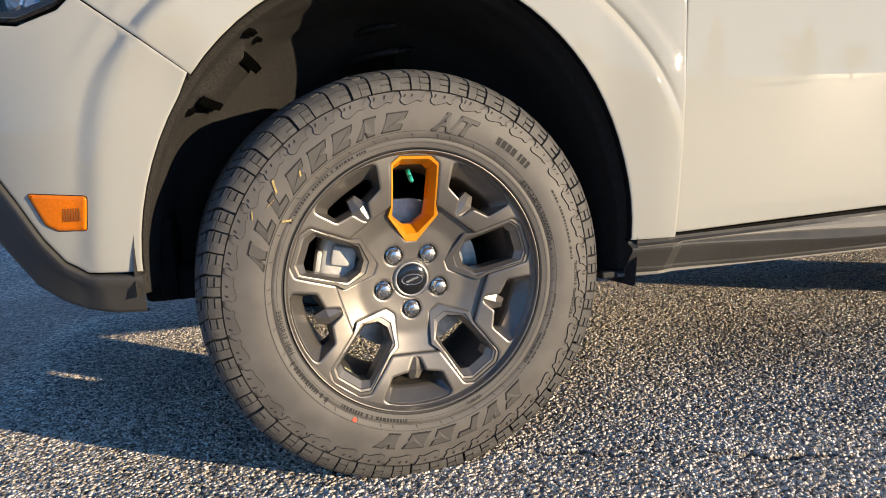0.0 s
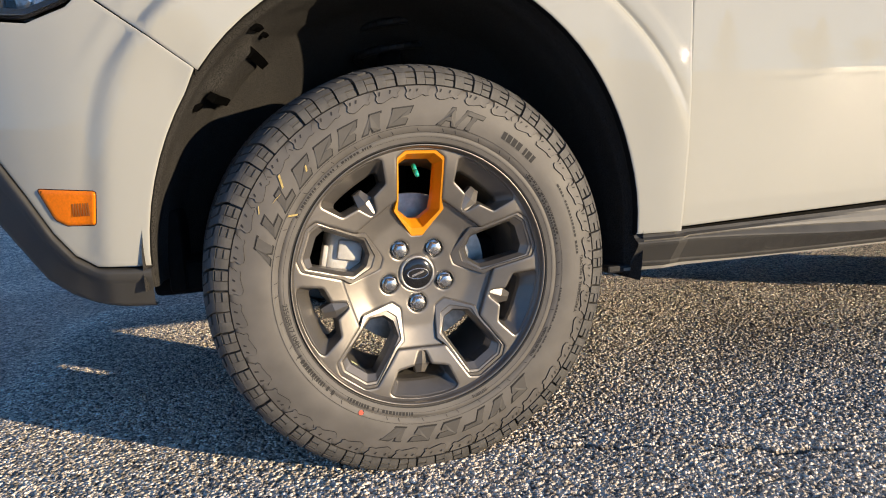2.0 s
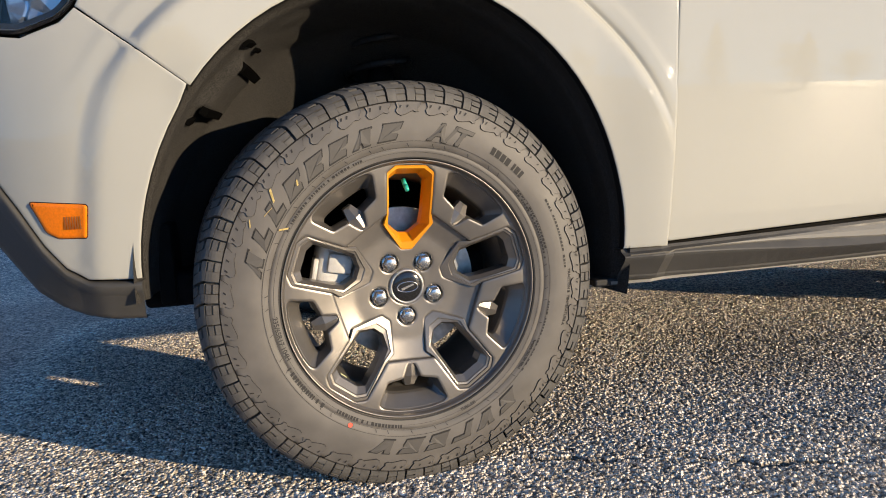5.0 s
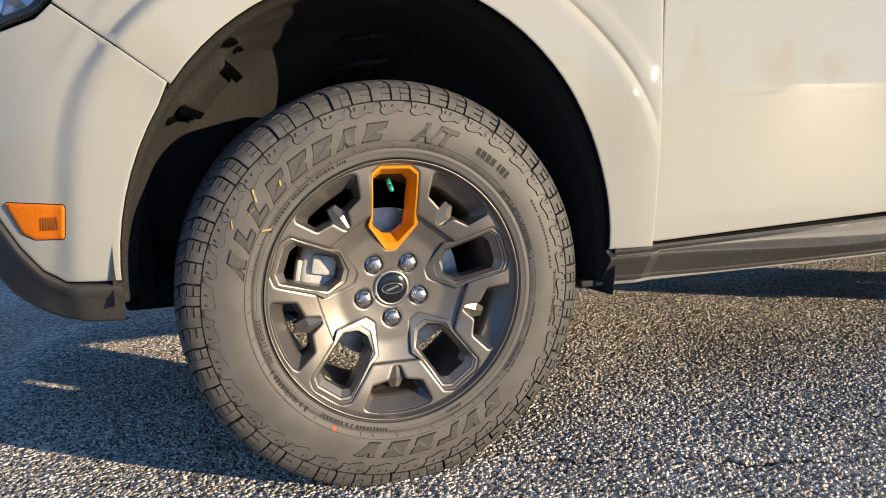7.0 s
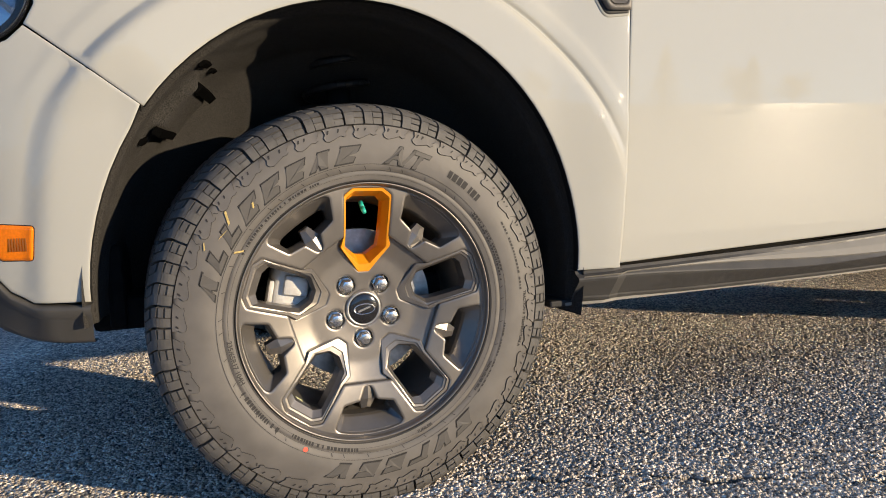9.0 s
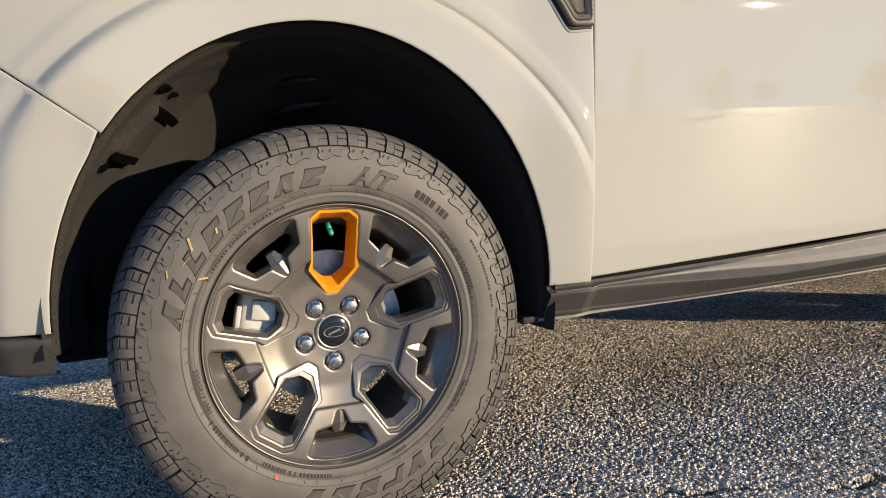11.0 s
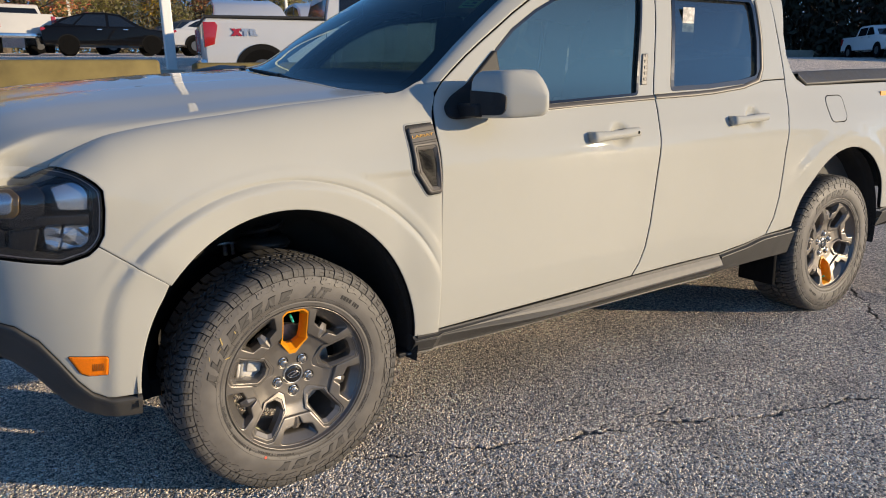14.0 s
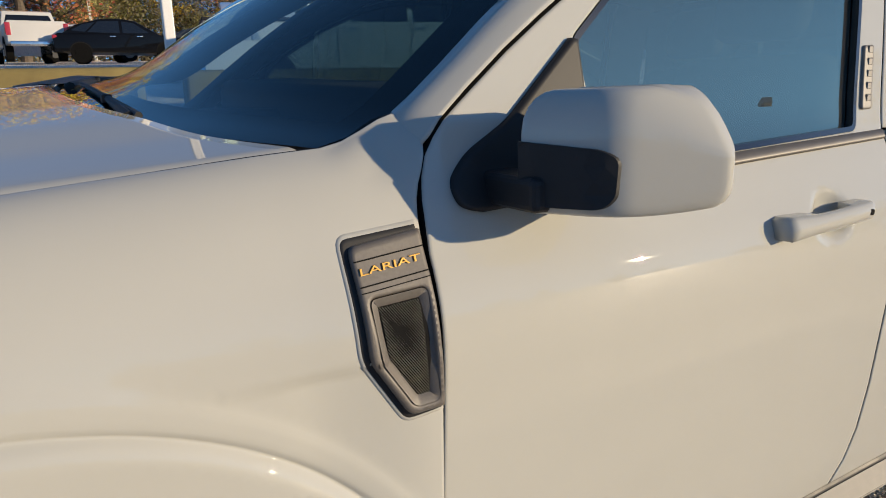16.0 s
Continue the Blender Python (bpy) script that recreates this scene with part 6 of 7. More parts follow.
box(bm, 3.46, 3.60, side(3.5, 1.15)[1] - 0.001, side(3.5, 1.15)[1] + 0.004, 1.145, 1.172)
own(part("side_decal", bm, ORANGE, truck, "orange decal bar"))

# mud flap ahead of the rear wheel and jack point
bm = bmesh.new()
box(bm, 2.60, 2.625, 1.225, 1.43, 0.20, 0.46, 0.008)
both.append(own(part("mud_flap", bm, DARK, truck, "black flap ahead of the rear wheel")))
bm = bmesh.new()
box(bm, 0.39, 0.49, 1.235, 1.40, 0.316, 0.331, 0.004)
both.append(own(part("jack_plate", bm, TRIM, truck, "dark metal plate under the sill")))

# interior
bm = bmesh.new()
box(bm, 0.50, 0.98, 1.30, 2 * YC - 1.30, 0.95, 1.17, 0.05, 4)
box(bm, 0.42, 0.80, 1.34, 2 * YC - 1.34, 1.10, 1.22, 0.03, 3)
box(bm, 0.50, 0.94, YC + 0.05, 2 * YC - 1.32, 1.12, 1.275, 0.045, 4)
box(bm, 0.66, 0.95, -0.72, 0.70, -0.20, 0.0, 0.04, 4, pose(0, 2.12, 1.335, 2.4, 0, 0))
own(part("dashboard", bm, INNER, truck, "dark dashboard", smooth=True))
bm = bmesh.new()
for i in range(40):
    a, b = 2 * math.pi * i / 40, 2 * math.pi * (i + 1) / 40
    m = pose(1.06, 1.66, 1.14, 0, -62, 0)
    cyl(bm, m @ Vector((0.18 * math.cos(a), 0.18 * math.sin(a), 0)), m @ Vector((0.18 * math.cos(b), 0.18 * math.sin(b), 0)), 0.015, segs=8, caps=False)
box(bm, -0.06, 0.06, -0.16, 0.16, -0.02, 0.02, 0.01, 2, pose(1.06, 1.66, 1.14, 0, -62, 0))
own(part("steering_wheel", bm, TRIM, truck, "black steering wheel", smooth=True))
SEAT = material("seat_cloth", (0.04, 0.039, 0.038), 0.85, noise_amount=0.15, noise_scale=120)
for sx, sy in ((1.42, 1.66), (1.42, 2.54), (2.20, 1.66), (2.20, 2.54)):
    bm = bmesh.new()
    box(bm, sx - 0.25, sx + 0.25, sy - 0.25, sy + 0.25, 0.62, 0.80, 0.06, 4)
    box(bm, -0.07, 0.07, -0.24, 0.24, 0.0, 0.62, 0.06, 4, pose(sx + 0.24, sy, 0.76, 0, 14, 0))
    box(bm, -0.05, 0.05, -0.13, 0.13, 0.66, 0.86, 0.045, 4, pose(sx + 0.24, sy, 0.76, 0, 12, 0))
    own(part("seat", bm, SEAT, truck, "dark cloth seat with headrest", smooth=True))
bm = bmesh.new()
box(bm, -0.003, 0.003, -0.10, 0.10, -0.035, 0.035, 0.008, 2, pose(1.10, YC, 1.60, 0, 10, 0))
own(part("inner_mirror", bm, TRIM, truck, "black rear-view mirror"))
bm = bmesh.new()
box(bm, 1.893, 1.968, side_z(1.52) + 0.010, side_z(1.52) + 0.011, 1.462, 1.566, m=None)
own(part("window_sheet", bm, material("paper_sheet", (0.55, 0.53, 0.50), 0.8, noise_amount=0.5, noise_scale=60), truck, "small printed sheet inside the rear window"))

for _o in list(both):
    _c = far_copy(_o)
    _c.visible_shadow = _o.visible_shadow


# ---------------------------------------------------------------- ground: one sheet of coarse asphalt
ground_z = curve([-400, 3.6, 6.0, 9.0, 12.3, 18.0, 23.0, 31.0, 38.0, 60.0, 400.0], [0, 0, 0.28, 0.76, 1.20, 1.86, 2.32, 2.74, 3.12, 4.3, 18.0])


def asphalt_material():
    m = bpy.data.materials.new("asphalt")
    m.use_nodes = True
    nt = m.node_tree
    b = nt.nodes["Principled BSDF"]
    b.inputs["Roughness"].default_value = 0.62
    tc = nt.nodes.new("ShaderNodeTexCoord")
    vo = nt.nodes.new("ShaderNodeTexVoronoi")
    vo.inputs["Scale"].default_value = 150
    nt.links.new(tc.outputs["Object"], vo.inputs["Vector"])
    ramp = nt.nodes.new("ShaderNodeValToRGB")
    ramp.color_ramp.elements[0].position, ramp.color_ramp.elements[0].color = 0.0, (0.12, 0.112, 0.103, 1)
    ramp.color_ramp.elements[1].position, ramp.color_ramp.elements[1].color = 1.0, (0.88, 0.79, 0.69, 1)
    e = ramp.color_ramp.elements.new(0.26)
    e.color = (0.43, 0.378, 0.312, 1)
    e = ramp.color_ramp.elements.new(0.50)
    e.color = (0.85, 0.725, 0.595, 1)
    e = ramp.color_ramp.elements.new(0.8)
    e.color = (0.89, 0.775, 0.65, 1)
    sep = nt.nodes.new("ShaderNodeSeparateColor")
    nt.links.new(vo.outputs["Color"], sep.inputs[0])
    nt.links.new(sep.outputs[0], ramp.inputs[0])
    dk = nt.nodes.new("ShaderNodeMapRange")
    dk.inputs["From Min"].default_value, dk.inputs["From Max"].default_value = 0.25, 0.75
    dk.inputs["To Min"].default_value, dk.inputs["To Max"].default_value = 1.0, 0.55
    nt.links.new(vo.outputs["Distance"], dk.inputs["Value"])
    n1 = nt.nodes.new("ShaderNodeTexNoise")
    n1.inputs["Scale"].default_value = 2.2
    n1.inputs["Detail"].default_value = 8
    nt.links.new(tc.outputs["Object"], n1.inputs["Vector"])
    pt = nt.nodes.new("ShaderNodeMapRange")
    pt.inputs["From Min"].default_value, pt.inputs["From Max"].default_value = 0.3, 0.7
    pt.inputs["To Min"].default_value, pt.inputs["To Max"].default_value = 0.8, 1.2
    nt.links.new(n1.outputs["Fac"], pt.inputs["Value"])
    mu = nt.nodes.new("ShaderNodeMath")
    mu.operation = "MULTIPLY"
    nt.links.new(dk.outputs[0], mu.inputs[0])
    nt.links.new(pt.outputs[0], mu.inputs[1])
    # clusters of paler and darker stones
    n2 = nt.nodes.new("ShaderNodeTexNoise")
    n2.inputs["Scale"].default_value = 48
    n2.inputs["Detail"].default_value = 3
    nt.links.new(tc.outputs["Object"], n2.inputs["Vector"])
    cl = nt.nodes.new("ShaderNodeMapRange")
    cl.inputs["From Min"].default_value, cl.inputs["From Max"].default_value = 0.36, 0.64
    cl.inputs["To Min"].default_value, cl.inputs["To Max"].default_value = 0.62, 1.42
    nt.links.new(n2.outputs["Fac"], cl.inputs["Value"])
    m3 = nt.nodes.new("ShaderNodeMath")
    m3.operation = "MULTIPLY"
    nt.links.new(mu.outputs[0], m3.inputs[0])
    nt.links.new(cl.outputs[0], m3.inputs[1])
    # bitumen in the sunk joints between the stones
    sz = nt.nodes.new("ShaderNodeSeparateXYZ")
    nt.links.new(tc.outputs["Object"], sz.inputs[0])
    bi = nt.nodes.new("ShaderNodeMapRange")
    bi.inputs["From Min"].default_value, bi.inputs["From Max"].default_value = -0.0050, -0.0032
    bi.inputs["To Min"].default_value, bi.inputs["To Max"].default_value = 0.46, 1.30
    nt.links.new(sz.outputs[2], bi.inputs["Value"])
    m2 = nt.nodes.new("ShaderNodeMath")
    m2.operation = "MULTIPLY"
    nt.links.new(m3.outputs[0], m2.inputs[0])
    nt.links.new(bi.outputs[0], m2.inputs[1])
    mx = nt.nodes.new("ShaderNodeMix")
    mx.data_type, mx.blend_type = "RGBA", "MULTIPLY"
    mx.inputs["Factor"].default_value = 1
    nt.links.new(ramp.outputs[0], mx.inputs["A"])
    nt.links.new(m2.outputs[0], mx.inputs["B"])
    nt.links.new(mx.outputs["Result"], b.inputs["Base Color"])
    bp = nt.nodes.new("ShaderNodeBump")
    bp.inputs["Strength"].default_value = 0.9
    bp.inputs["Distance"].default_value = 0.009
    inv = nt.nodes.new("ShaderNodeMath")
    inv.operation = "SUBTRACT"
    inv.inputs[0].default_value = 1.0
    nt.links.new(vo.outputs["Distance"], inv.inputs[1])
    nt.links.new(inv.outputs[0], bp.inputs["Height"])
    nt.links.new(bp.outputs[0], b.inputs["Normal"])
    return m


def axis(a, b, fine, lo, hi):
    """Grid lines: close together from a to b, ever wider out to lo and hi."""
    mid = list(np.arange(a, b + fine / 2, fine))
    out, s, x = [], fine, b
    while x < hi:
        s *= 1.35
        x += s
        out.append(min(x, hi))
    back, s, x = [], fine, a
    while x > lo:
        s *= 1.35
        x -= s
        back.append(max(x, lo))
    return np.array(back[::-1] + mid + out)


gx = np.unique(np.concatenate([axis(-0.85, 1.9, 0.0032, -300, 1.9), axis(1.9048, 3.55, 0.0048, 1.9, 300)]))
gy = np.concatenate([axis(0.10, 0.80, 0.0046, -300, 0.80), np.arange(0.803, 1.42, 0.0032), np.arange(1.424, 2.75, 0.0046), axis(2.755, 3.0, 0.0090, 2.75, 300)])
gy = np.unique(np.concatenate([gy, np.linspace(3, 70, 40)]))
X, Y = np.meshgrid(gx, gy)
rng = np.random.default_rng(3)
near = (X > -1.05) & (X < 3.66) & (Y > 0.02) & (Y < 3.05)
# steep rounded chips of many heights, with sunk joints between
cell = 0.0090
nxc, nyc = int(4.8 / cell) + 3, int(3.2 / cell) + 3
jx, jy, jh, jr = rng.random((nyc, nxc)), rng.random((nyc, nxc)), rng.random((nyc, nxc)), rng.random((nyc, nxc))
u, v = (X[near] + 1.06) / cell + 1, (Y[near] - 0.01) / cell + 1
iu, iv = np.floor(u).astype(int), np.floor(v).astype(int)
best = np.full(u.shape, -1.0)
for dx in (-1, 0, 1):
    for dy in (-1, 0, 1):
        a, b = np.clip(iu + dx, 0, nxc - 1), np.clip(iv + dy, 0, nyc - 1)
        d = np.hypot(u - (a + jx[b, a]), v - (b + jy[b, a]))
        h = (0.60 + 0.40 * jh[b, a]) * np.clip(1 - (d / (0.66 + 0.30 * jr[b, a])) ** 2.0, 0, 1)
        best = np.maximum(best, h)
Z = np.array([ground_z(y) for y in gy])[:, None] + np.zeros_like(X)
zz = np.zeros_like(X)
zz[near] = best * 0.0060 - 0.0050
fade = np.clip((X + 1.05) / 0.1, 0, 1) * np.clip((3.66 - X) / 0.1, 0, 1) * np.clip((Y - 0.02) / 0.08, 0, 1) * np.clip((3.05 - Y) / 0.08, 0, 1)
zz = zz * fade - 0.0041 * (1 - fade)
# cracks: wandering lines sunk into the surface
for x0, y0, x1, y1, wid in ((0.20, 1.18, 2.13, 0.43, 0.0095), (3.53, 1.31, 2.6, 0.45, 0.0095), (0.87, 0.895, 1.4, 0.85, 0.006)):
    L = math.hypot(x1 - x0, y1 - y0)
    tx, ty = (x1 - x0) / L, (y1 - y0) / L
    s = (X - x0) * tx + (Y - y0) * ty
    w = 0.018 * np.sin(s * 7) + 0.011 * np.sin(s * 23 + 1) + 0.006 * np.sin(s * 61 + 2) + 0.003 * np.sin(s * 140)
    d = np.abs((X - x0) * -ty + (Y - y0) * tx - w)
    zz -= 0.022 * np.clip(1 - d / (wid * (0.7 + 0.5 * np.sin(s * 17))), 0, 1) * ((s > 0) & (s < L)) * near
Z += zz
ny, nx = X.shape
verts = np.stack([X.ravel(), Y.ravel(), Z.ravel()], 1)
idx = np.arange(nx * ny).reshape(ny, nx)
quads = np.stack([idx[:-1, :-1].ravel(), idx[:-1, 1:].ravel(), idx[1:, 1:].ravel(), idx[1:, :-1].ravel()], 1)
gm = bpy.data.meshes.new("ground")
gm.vertices.add(len(verts))
gm.vertices.foreach_set("co", verts.ravel())
gm.loops.add(len(quads) * 4)
gm.loops.foreach_set("vertex_index", quads.ravel())
gm.polygons.add(len(quads))
gm.polygons.foreach_set("loop_start", np.arange(len(quads)) * 4)
gm.polygons.foreach_set("use_smooth", np.zeros(len(quads), bool))
gm.update(calc_edges=True)
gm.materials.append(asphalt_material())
tagged(new("ground", gm), "coarse weathered asphalt with fine cracks", kind="structure")


# ---------------------------------------------------------------- the lot behind the truck
def slab(bm, prof, y0, y1, lean_from=None, lean=0.0, bevel=0.04, segs=2):
    """A side outline (x, z) drawn across from y0 to y1; above lean_from it narrows."""
    cols = []
    for y, s in ((y0, 1), (y1, -1)):
        cols.append([bm.verts.new((x, y + (s * lean * max(0, z - lean_from) if lean_from is not None else 0), z)) for x, z in prof])
    n = len(prof)
    fs = [bm.faces.new(cols[0]), bm.faces.new(cols[1][::-1])]
    for i in range(n):
        j = (i + 1) % n
        fs.append(bm.faces.new((cols[0][j], cols[0][i], cols[1][i], cols[1][j])))
    if bevel:
        es = list({e for f in fs[:2] for e in f.edges})
        bmesh.ops.bevel(bm, geom=es, offset=bevel, segments=segs, profile=0.6, affect="EDGES")


CARGLASS = material("dark_car_glass", (0.008, 0.010, 0.013), 0.06, coat=0.3)
REDLENS = material("red_lens", (0.30, 0.012, 0.012), 0.2, coat=0.6)
WHITELENS = material("pale_lens", (0.7, 0.7, 0.68), 0.15, coat=0.6)
TYREFAR = material("plain_tyre", (0.006, 0.006, 0.006), 0.9, spec=0.05, noise_amount=0.1)
RIMFAR = material("plain_alloy", (0.12, 0.12, 0.12), 0.35, 0.7)


def vehicle(name, label, category, color, prof, cabin, belt, width, axles, radius, windows, lamps, tail, metal=0.0, rim_mat=None, gap=0.10, handles=None):
    """A parked car or pickup. Local x runs to its front, y across, z up."""
    root = tagged(new(name), label, category)
    paint = material(name + "_paint", color, 0.35, metal, 0.9 if color[0] > 0.1 else 0.3, 0.15 if color[0] > 0.1 else 0.05, noise_amount=0.02, noise_scale=2)
    w = width / 2
    bm = bmesh.new()
    slab(bm, prof, -w, w, 0.80, 0.10, 0.06)
    part("body", bm, paint, root, angle=40)
    bm = bmesh.new()
    slab(bm, cabin, -w + 0.04, w - 0.04, belt, 0.24, 0.05)
    part("cabin", bm, paint, root, angle=40)
    for poly in windows:
        for s in (-1, 1):
            bm = bmesh.new()
            a = [bm.verts.new((x, s * (w - 0.04 - 0.24 * max(0, z - belt) + 0.006), z)) for x, z in poly]
            b = [bm.verts.new((x, s * (w - 0.04 - 0.24 * max(0, z - belt) - 0.010), z)) for x, z in poly]
            bm.faces.new(a)
            for i in range(len(poly)):
                j = (i + 1) % len(poly)
                bm.faces.new((a[i], a[j], b[j], b[i]))
            part("side_window", bm, CARGLASS, root)
    # windshield and rear glass follow the cabin's slopes
    top = max(z for _, z in cabin)
    tops = [p for p in cabin if p[1] > top - 0.12]
    fx, rx = max(p[0] for p in tops), min(p[0] for p in tops)
    bf, br = max(p[0] for p in cabin if p[1] < belt + 0.05), min(p[0] for p in cabin if p[1] < belt + 0.05)
    for xb, xt, sg, nm in ((bf, fx, 1, "windshield"), (br, rx, -1, "rear_window")):
        bm = bmesh.new()
        zt = top - 0.10
        a = []
        for t, hw in ((0.08, w - 0.16), (0.88, w - 0.30)):
            x = xb + (xt - xb) * t + sg * 0.015
            z = belt + (zt - belt) * t
            a += [bm.verts.new((x, -hw, z)), bm.verts.new((x, hw, z))]
        bm.faces.new((a[0], a[1], a[3], a[2]))
        part(nm, bm, CARGLASS, root)
    for ax in axles:
        for s in (-1, 1):
            bm = bmesh.new()
            cyl(bm, (ax, s * (w - 0.24), radius), (ax, s * (w + 0.006), radius), radius, segs=32)
            tyre = part("wheel", bm, TYREFAR, root, angle=40)
            bm = bmesh.new()
            cyl(bm, (ax, s * (w - 0.05), radius), (ax, s * (w + 0.014), radius), radius * 0.62, radius * 0.56, segs=24)
            part("rim", bm, rim_mat or RIMFAR, tyre, angle=40)
            bm = bmesh.new()
            arc = [(ax + (radius + gap) * math.cos(math.pi * i / 16), radius + 0.02 + (radius + gap - 0.02) * math.sin(math.pi * i / 16)) for i in range(17)]
            vs = [bm.verts.new((x, s * (w + 0.003), z)) for x, z in arc]
            bm.faces.new(vs)
            part("wheel_opening", bm, DARK, root)
    x0, x1 = min(p[0] for p in prof), max(p[0] for p in prof)
    for s in (-1, 1):
        bm = bmesh.new()
        zx0, zx1, dz0, dz1 = tail
        pts = [(x0 - 0.015, dz0), (x0 + zx0, dz0 + 0.05), (x0 + zx1, dz1 - 0.06), (x0 + zx1 - 0.04, dz1), (x0 - 0.015, dz1)]
        ys = sorted((s * (w - 0.16), s * (w + 0.010)))
        slab(bm, pts, ys[0], ys[1], bevel=0.012)
        part("tail_lamp", bm, REDLENS, root, angle=40)
        bm = bmesh.new()
        ys = sorted((s * (w - 0.40), s * (w - 0.02)))
        box(bm, x1 - 0.22, x1 + 0.004, ys[0], ys[1], lamps[0], lamps[1], 0.02)
        part("headlamp", bm, WHITELENS, root)
    bm = bmesh.new()
    box(bm, x0 - 0.10, x0 + 0.06, -w + 0.08, w - 0.08, 0.48, 0.66, 0.03)
    part("rear_bumper", bm, CHROME if "pickup" in name else DARK, root, angle=40)
    for s in (-1, 1):
        for hx in handles or ((fx + rx) / 2 - 0.28, (fx + rx) / 2 + 0.65):
            bm = bmesh.new()
            box(bm, hx, hx + 0.20, s * (w - 0.02) - 0.02, s * (w - 0.02) + 0.01, belt - 0.10, belt - 0.065, 0.008)
            part("door_handle", bm, CHROME, root)
    return root


PICK = dict(prof=[(-2.95, 0.55), (2.75, 0.45), (2.95, 0.60), (2.95, 1.05), (2.80, 1.24), (1.35, 1.33), (-2.90, 1.38), (-2.95, 1.30)], cabin=[(-1.10, 1.28), (1.75, 1.28), (0.90, 1.88), (0.70, 1.95), (-0.70, 1.95), (-0.85, 1.90)],
            belt=1.32, width=2.03, axles=(-1.80, 1.90), radius=0.41, windows=[[(0.40, 1.36), (1.36, 1.36), (0.88, 1.80), (0.40, 1.84)], [(-0.76, 1.36), (0.30, 1.36), (0.30, 1.84), (-0.66, 1.82)]], lamps=(0.85, 1.08), tail=(0.16, 0.24, 0.86, 1.30))
SUV = dict(prof=[(-2.32, 0.40), (2.25, 0.32), (2.36, 0.50), (2.34, 0.72), (2.15, 0.90), (1.10, 1.02), (-2.20, 1.08), (-2.36, 0.95), (-2.36, 0.6)], cabin=[(-2.15, 1.00), (1.30, 1.00), (0.45, 1.52), (-0.10, 1.60), (-0.80, 1.58), (-1.60, 1.36)],
           belt=1.03, width=1.88, axles=(-1.48, 1.50), radius=0.36, windows=[[(0.0, 1.06), (0.95, 1.06), (0.40, 1.44), (0.0, 1.50)], [(-1.20, 1.10), (-0.10, 1.06), (-0.10, 1.51), (-0.80, 1.50)], [(-1.75, 1.16), (-1.28, 1.11), (-0.90, 1.47), (-1.35, 1.38)]], lamps=(0.66, 0.80), tail=(0.10, 0.16, 0.86, 1.00))

LONGPICK = dict(PICK, prof=[(-2.95, 0.55), (3.00, 0.45), (3.20, 0.60), (3.20, 1.05), (3.05, 1.24), (1.75, 1.33), (-2.90, 1.38), (-2.95, 1.30)], cabin=[(-0.70, 1.28), (2.15, 1.28), (1.30, 1.88), (1.10, 1.95), (-0.42, 1.95), (-0.55, 1.90)],
                axles=(-1.95, 2.10), windows=[[(0.72, 1.36), (1.76, 1.36), (1.28, 1.80), (0.72, 1.84)], [(-0.42, 1.36), (0.60, 1.36), (0.60, 1.84), (-0.36, 1.82)]], handles=(-0.49, 0.71))


def park(ob, x, y, yaw):
    ob.matrix_basis = Matrix.Translation((x, y, ground_z(y) + 0.01)) @ Matrix.Rotation(radians(yaw), 4, "Z") 
    return ob


white_pick = park(vehicle("white_pickup", "white crew-cab pickup with red tail lamps, parked beyond the wall", "pickup truck", (0.50, 0.51, 0.53), **LONGPICK), 5.71, 13.08, -9)
white_pick.location.z -= 0.13
bm = bmesh.new()
box(bm, -2.93, -0.72, -0.98, 0.98, 1.375, 1.425, 0.015)
part("bed_cover", bm, TRIM, white_pick, "black bed cover")
for ch, x_, mt in (("X", -2.44, REDLENS), ("T", -2.27, STEEL), ("R", -2.13, STEEL)):
    pts, tri = flat_text(ch, 0.135, 0.0, 0.02)
    v, f = solid(pts, tri, lambda x, y, o: (x_ + 1.15 * x, -1.015 + 0.10 * (0.28 + y) - o, 1.08 + y), 0.012)
    link_mesh("badge_letter", v, f, mt, white_pick, "raised letter on the bed side", smooth=False)
for x_ in (5.15, 7.35):
    park(vehicle("white_suv", "white car parked behind the white pickup", "car", (0.52, 0.53, 0.55), **SUV), x_, 18.8, 82)
# seams round the pickup's doors
for x_ in (-0.70, 0.65, 1.72):
    bm = bmesh.new()
    slab(bm, [(x_ - 0.006, 0.62), (x_ + 0.006, 0.62), (x_ + 0.006, 1.30), (x_ - 0.006, 1.30)], -1.0180, -0.90, 0.80, 0.10, 0.0)
    part("door_seam", bm, DARK, white_pick, "dark door seam")
park(vehicle("white_pickup", "white pickup seen from behind with red tail lamps", "pickup truck", (0.50, 0.49, 0.46), **PICK), 0.25, 33.6, 97)
park(vehicle("black_suv", "black coupe-like car with dark wheels", "car", (0.004, 0.0042, 0.005), rim_mat=TYREFAR, gap=0.035, **SUV), 3.45, 31.0, -4)
park(vehicle("white_coupe", "white car parked beside the black one", "car", (0.46, 0.47, 0.49), **SUV), 8.3, 31.5, -4)
park(vehicle("silver_suv", "silver car behind the black one", "car", (0.40, 0.42, 0.45), metal=0.3, **SUV), 2.6, 36.5, 5)
park(vehicle("dark_suv", "dark grey parked car", "car", (0.03, 0.035, 0.045), **SUV), 8.0, 36.0, 6)
park(vehicle("pale_pickup", "pale green-grey pickup at the lot's end", "pickup truck", (0.35, 0.40, 0.38), **PICK), -7.2, 37.5, 158)
park(vehicle("blue_suv", "dark blue parked car", "car", (0.02, 0.03, 0.06), **SUV), -7.5, 44.0, 6)
park(vehicle("white_pickup", "white pickup far across the lot", "pickup truck", (0.72, 0.72, 0.71), **PICK), 46.5, 22.8, -128)
